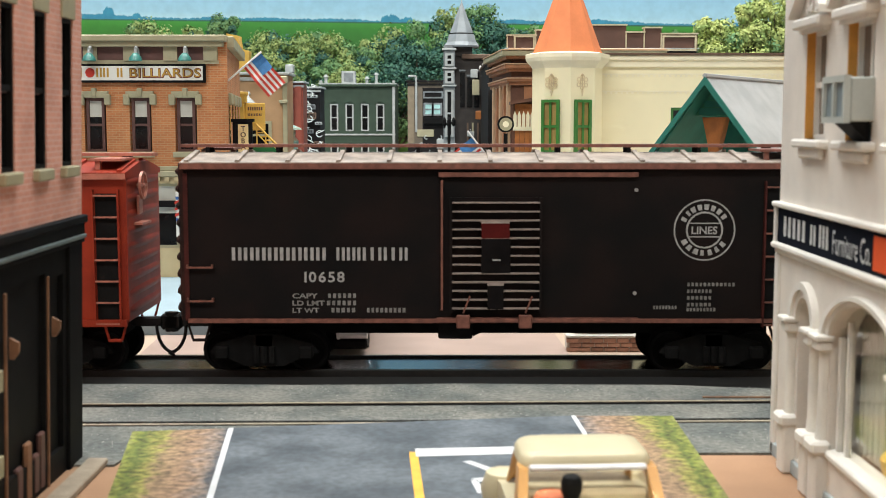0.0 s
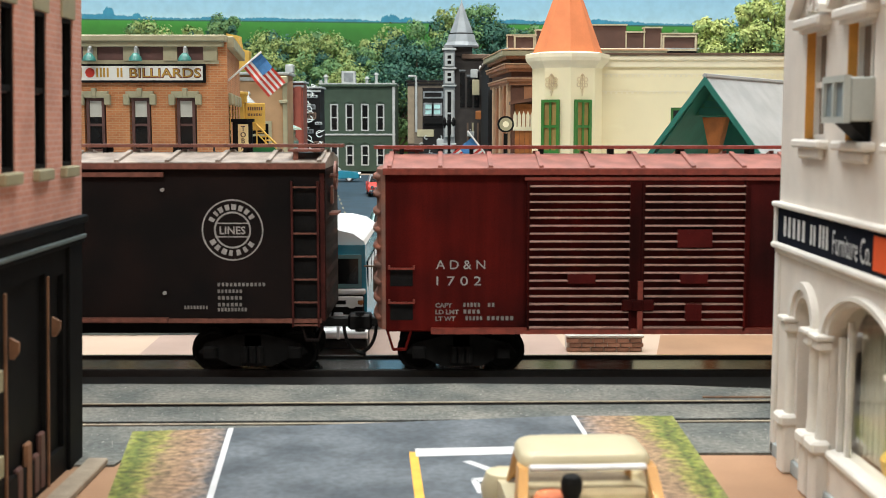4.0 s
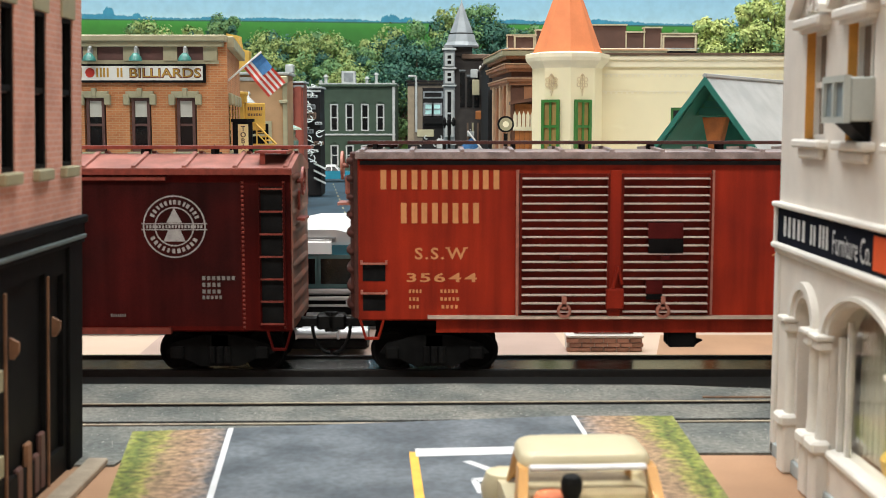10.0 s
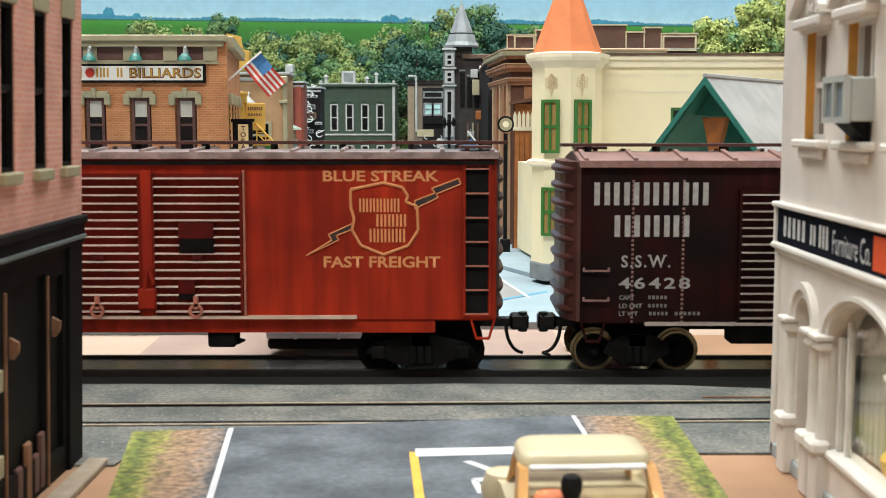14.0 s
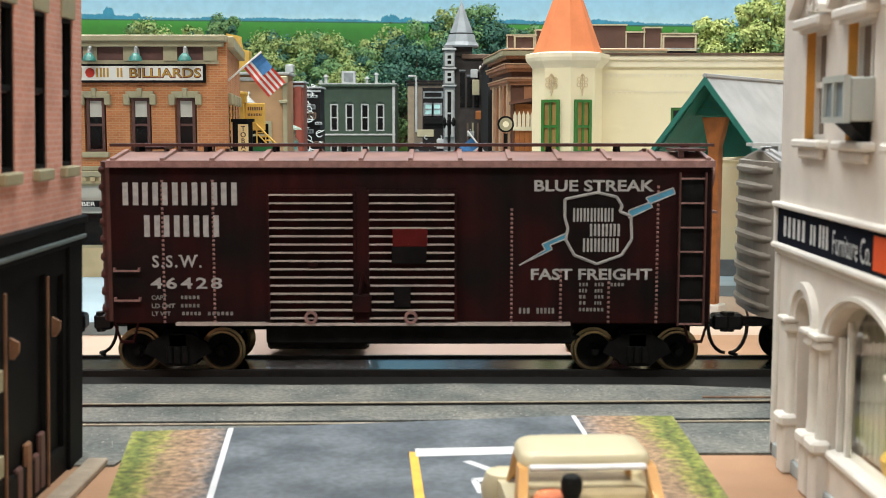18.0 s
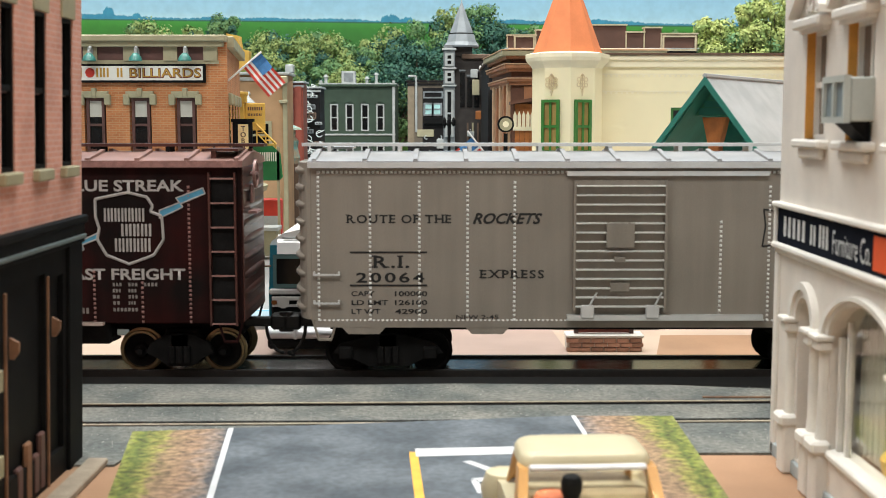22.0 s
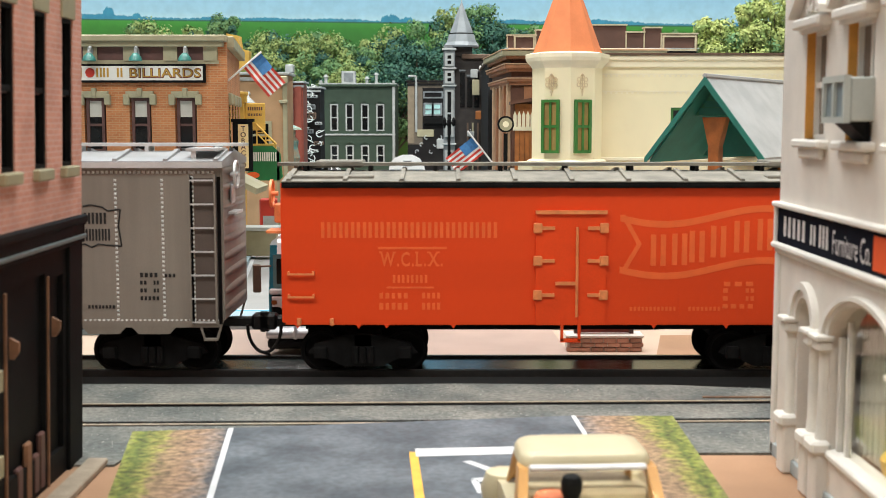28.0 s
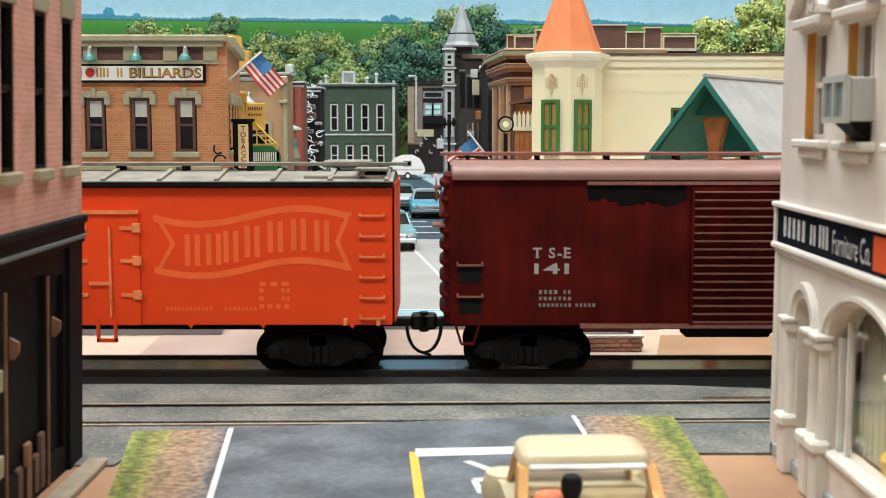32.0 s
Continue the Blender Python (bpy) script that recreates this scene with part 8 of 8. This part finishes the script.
def silver_boxcar():
    c = boxcar("boxcar", "silver-grey freight boxcar with rows of rivets and black lettering", 55.735, 12.4, P_SI, P_SIR, P_SIT, 298, 570, 0.34, brake=1, ladder=(7, 318, 570), grabs=(485, 536), ladder_dark=False, bow=(0.26, 0.0))
    door(c, -78, 88, 318, 548, 14, P_SI, P_SIT, [(-20, 30, 392, 436), (-6, 14, 452, 462), (-12, 22, 498, 514)], "bright silver ribbed door", rib=RIVET)
    strip("upper_door_track", c, -90, 268, 302, 310, P_SIT)
    strip("lower_door_track", c, -88, 262, 556, 566, P_SIT, -1.54)
    strip("side_sill", c, -540, 540, 568, 580, P_SI, -1.42, -1.3)
    for u in (-452, -230, 330, 420):
        part("sill_tab", M().prism([((u - 40) * U, zz(579)), ((u + 40) * U, zz(579)), ((u + 28) * U, zz(592)), ((u - 28) * U, zz(592))], "y", -1.41, -1.3), P_SI, c)
    for u in (-52, 64):
        part("door_roller", M().box((u - 12) * U, (u + 12) * U, -1.58, -1.48, zz(562), zz(538), 0.02).tube([(u * U, -1.56, zz(545)), ((u + 16) * U, -1.58, zz(515))], 0.02), P_SIT, c)
    rivets(c, [(-440, 322, 566), (-352, 322, 566), (-266, 322, 566), (-182, 322, 566), (186, 392, 566), (272, 330, 566), (357, 318, 566), (440, 318, 566), (-532, 305, 566), (494, 305, 566)],
           [(304, -530, -90), (304, 270, 530), (568, -530, -90), (568, 265, 535)], RIVET)
    # a darker panel and black posts paint the shade behind the ladder
    strip("ladder_panel", c, 497, 538, 314, 572, mat("brown_grey_ladder_shade", (0.115, 0.085, 0.070), 0.6, 0, 0.25, 1.5), -1.404, -1.39)
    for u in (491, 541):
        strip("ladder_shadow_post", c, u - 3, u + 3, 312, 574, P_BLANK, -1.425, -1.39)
    word(c, "ROUTE OF THE", -388, 386, 15, LETTER_K, 186, slab=True)
    word(c, "ROCKETS", -195, 385, 19, LETTER_K, 124, shear=0.35, bold=0.03)
    word(c, "EXPRESS", -186, 484, 15, LETTER_K, 114, slab=True)
    word(c, "R.I.", -402, 462, 22, LETTER_K, 64, slab=True)
    word(c, "20064", -404, 490, 18, LETTER_K, 122, slab=True)
    for ta, tb, v, w in (("CAPY", "100000", 519, 42), ("LD LMT", "126100", 535, 66), ("LT WT", "42900", 551, 52)):
        word(c, ta, -474 + w / 2, v, 9, LETTER_K, w, bold=0.02)
        word(c, tb, -338 - 29, v, 9, LETTER_K, 58, bold=0.02)
    word(c, "NEW 2-45", -248, 561, 8, LETTER_K, 76, bold=0.01)
    strip("painted_line", c, -476, -338, 444, 447, LETTER_K, -1.412)
    strip("painted_line", c, -476, -338, 503, 506, LETTER_K, -1.412)
    lines(c, [(396, 430, 482, 490, 4), (440, 462, 484, 490, 3), (396, 410, 496, 503, 2), (420, 432, 496, 503, 2), (396, 410, 510, 517, 2), (420, 432, 510, 517, 2), (396, 432, 524, 531, 5), (302, 352, 540, 546, 8)], LETTER_K, 90)
    e = M()
    x, z = 313 * U, zz(399)
    out = [(-52, 30), (-30, 27), (-20, 34), (0, 38), (20, 34), (30, 27), (52, 30), (48, 0), (53, -36), (26, -34), (12, -32), (0, -38), (-12, -32), (-26, -34), (-53, -36), (-48, 0)]
    for k in range(len(out)):
        a, b = out[k], out[(k + 1) % len(out)]
        e.cyl((x + a[0] * U, -1.405, z + a[1] * U), (x + b[0] * U, -1.405, z + b[1] * U), 0.017, 6)
    glyphs(e, 4, x - 28 * U, x + 28 * U, z + 4 * U, z + 24 * U, -1.413, 0.34, 8)
    glyphs(e, 6, x - 34 * U, x + 34 * U, z - 26 * U, z - 5 * U, -1.413, 0.34, 9)
    part("emblem", e, LETTER_K, c, kind="stuff")
    return c


def orange_reefer():
    c = boxcar("refrigerator_car", "orange wooden refrigerator car with hinged doors and a grey board roof", 68.979, 11.6, P_OR, P_WD, P_ORT, 333, 576, 0.33, group="", ends="planks", bow=(0.0, 0.0), brake=-1, seams=11,
               ladder=(6, 380, 563), grabs=(484, 525), walk_mat=P_WD, reefer=True, eave_mat=STEEL)
    c["category"] = "boxcar"
    h = 5.8
    for i in range(58):
        x = -h + 2 * h * i / 58
        part("side_board", SIDE_BOARD, None, c, m=at(x, -1.40, 0))
    strip("eave_board", c, -514, 514, 325, 329, STEEL, -1.56, -1.4)
    ob = strip("door", c, -63, 62, 372, 575, P_OR, -1.46)
    part("drip_rail", M().box(-64 * U, 63 * U, -1.52, -1.40, zz(377), zz(371)), P_ORT, ob)
    part("lock_rod", M().cyl((10 * U, -1.50, zz(400)), (10 * U, -1.50, zz(560)), 0.03, 6).box(-28 * U, 12 * U, -1.52, -1.47, zz(503), zz(497)), P_ORT, ob)
    for u in (-60, 58):
        for v in (402, 460, 521):
            part("hinge", M().box((u - 8) * U, (u + 8) * U, -1.52, -1.46, zz(v + 9), zz(v - 9), 0.02).box(*sorted(((u * 0.5) * U, u * U)), -1.50, -1.46, zz(v + 3), zz(v - 3)), P_ORT, ob)
    part("door_step", M().box(-18 * U, -13 * U, -1.48, -1.40, zz(604), zz(560)).box(13 * U, 18 * U, -1.48, -1.40, zz(604), zz(560)).box(-18 * U, 18 * U, -1.48, -1.38, zz(606), zz(600)), P_OR, c)
    for u in (-490, -380, -330, -210, 150, 280, 440):
        part("sill_bolt", M().prism([((u - 5) * U, zz(575)), ((u + 5) * U, zz(575)), (u * U, zz(582))], "y", -1.42, -1.36), P_OR, c)
    for u in (-487, -428, 428, 487):
        part("sill_lug", M().box((u - 4) * U, (u + 4) * U, -1.46, -1.39, zz(577), zz(563), 0.02), P_ORT, c)
    for s in (-1, 1):
        part("ice_hatch", M().box(*sorted((s * 4.0, s * 5.7)), -1.2, -0.35, zz(333) + 0.14, zz(333) + 0.26, 0.02), P_WD, c)
        part("ice_hatch", M().box(*sorted((s * 4.3, s * 5.3)), -0.2, 0.9, zz(333) + 0.38, zz(333) + 0.52, 0.02), P_WD, c)
    lines(c, [(-448, -130, 392, 420, 15)], LETTER_O, 3, -1.4105)
    word(c, "W.C.L.X.", -285, 457, 26, LETTER_O, 112, y=-1.4105, slab=True)
    strip("painted_line", c, -345, -222, 436, 440, LETTER_O, -1.4105, -1.40)
    strip("painted_line", c, -330, -245, 507, 510, LETTER_O, -1.4105, -1.40)
    lines(c, [(-320, -255, 486, 500, 4), (-345, -290, 518, 528, 5), (-268, -232, 518, 528, 4), (-345, -290, 536, 548, 5), (-268, -232, 536, 548, 4), (270, 330, 498, 506, 3), (270, 285, 510, 518, 1), (312, 330, 510, 518, 2), (270, 285, 524, 532, 1), (312, 330, 524, 532, 2), (270, 330, 538, 546, 4), (105, 190, 543, 550, 12), (210, 270, 543, 550, 8)], LETTER_O, 110, -1.4105)
    # a waving banner
    b = M()
    wave = lambda q: -14 * math.sin(q * 2 * math.pi * 0.95 + 0.2)
    for top in (52, -52):
        for k in range(20):
            q0, q1 = k / 20, (k + 1) / 20
            b.prism([((87 + 345 * q0) * U, zz(428 - top + wave(q0) * -1)), ((87 + 345 * q1) * U, zz(428 - top + wave(q1) * -1)),
                     ((87 + 345 * q1) * U, zz(428 - top + wave(q1) * -1 + (12 if top > 0 else -12))), ((87 + 345 * q0) * U, zz(428 - top + wave(q0) * -1 + (12 if top > 0 else -12)))], "y", -1.4105, -1.40)
    for q, d in ((0, 30), (1, -22)):
        for s in (-1, 1):
            v0 = 428 - wave(q)
            u0 = 87 + 345 * q
            b.prism([(u0 * U, zz(v0 + s * 52)), ((u0 + 9) * U, zz(v0 + s * 52)), ((u0 + d + 9) * U, zz(v0)), ((u0 + d) * U, zz(v0))], "y", -1.412, -1.40)
    for k, (n, q) in enumerate(zip((2, 1, 1, 1, 1, 1, 1), (0.2, 0.31, 0.40, 0.51, 0.63, 0.75, 0.87))):
        v0 = 428 - wave(q)
        glyphs(b, 1, (87 + 345 * q - 17) * U, (87 + 345 * q + 17) * U, zz(v0 + 28), zz(v0 - 28), -1.4105, 0.34, 130 + k)
    part("banner", b, LETTER_O, c, kind="stuff")
    return c


def last_boxcar():
    c = boxcar("boxcar", "deep maroon double-door boxcar with a smooth rounded roof", 82.233, 12.4, P_TS, P_TSR, P_TST, 322, 578, 0.42, brake=-1, arch=True, ladder=(7, 345, 575), grabs=(468, 524), grab_shade=True, gear=((-130, 25, 600),))
    door(c, -125, 35, 330, 575, 17, P_TS, P_TST)
    door(c, 50, 210, 330, 575, 17, P_TS, P_TST)
    strip("lower_door_track", c, -320, 290, 573, 580, P_TST, -1.54)
    strip("upper_door_track", c, -310, 290, 320, 326, P_TST)
    stain(c, [(-312, 328), (-132, 328), (-132, 352), (-160, 364), (-205, 358), (-240, 366), (-285, 352), (-308, 356)])
    word(c, "T S-E", -372, 446, 19, LETTER_W, 68, slab=True)
    word(c, "141", -372, 474, 19, LETTER_W, 62, slab=True)
    lines(c, [(-396, -360, 513, 520, 4), (-352, -336, 513, 520, 2), (-396, -335, 525, 531, 7), (-396, -335, 537, 543, 8), (-330, -292, 537, 543, 5)], LETTER_W, 150)
    return c


SIDE_BOARD = M().box(0.0003, 0.1997, -0.003, 0.0, zz(575), zz(334)).mesh("side_board", P_OR)
for make in (lead_boxcar, dark_boxcar, maroon_boxcar, red_cotton_boxcar, dark_cotton_boxcar, silver_boxcar, orange_reefer, last_boxcar):
    CARS.append(make())


# ---- travel of the train: metres travelled towards -x ----
TRAVEL = [(0, 0.0), (2, 4.790), (4, 9.535), (6, 14.290), (8, 19.067), (10, 23.821), (12, 28.533), (14, 33.254), (16, 38.007), (18, 42.755),
          (20, 47.485), (22, 52.223), (24, 56.980), (26, 61.701), (28, 66.386), (30, 71.083), (32, 75.815)]


def travelled(t):
    for (t0, a), (t1, b) in zip(TRAVEL, TRAVEL[1:]):
        if t <= t1:
            return a + (b - a) * (t - t0) / (t1 - t0)
    return TRAVEL[-1][1]


def motions():
    for car in CARS:
        x = car.location.x / S
        walk(car, [(t, at(x - d, 0, 0)) for t, d in TRAVEL])
    for ws, a in TURNING:
        walk(ws, [(k * 0.25, at(a, 0, 0.415, 0, -math.degrees(travelled(k * 0.25) / 0.415), 0)) for k in range(129)])


motions()
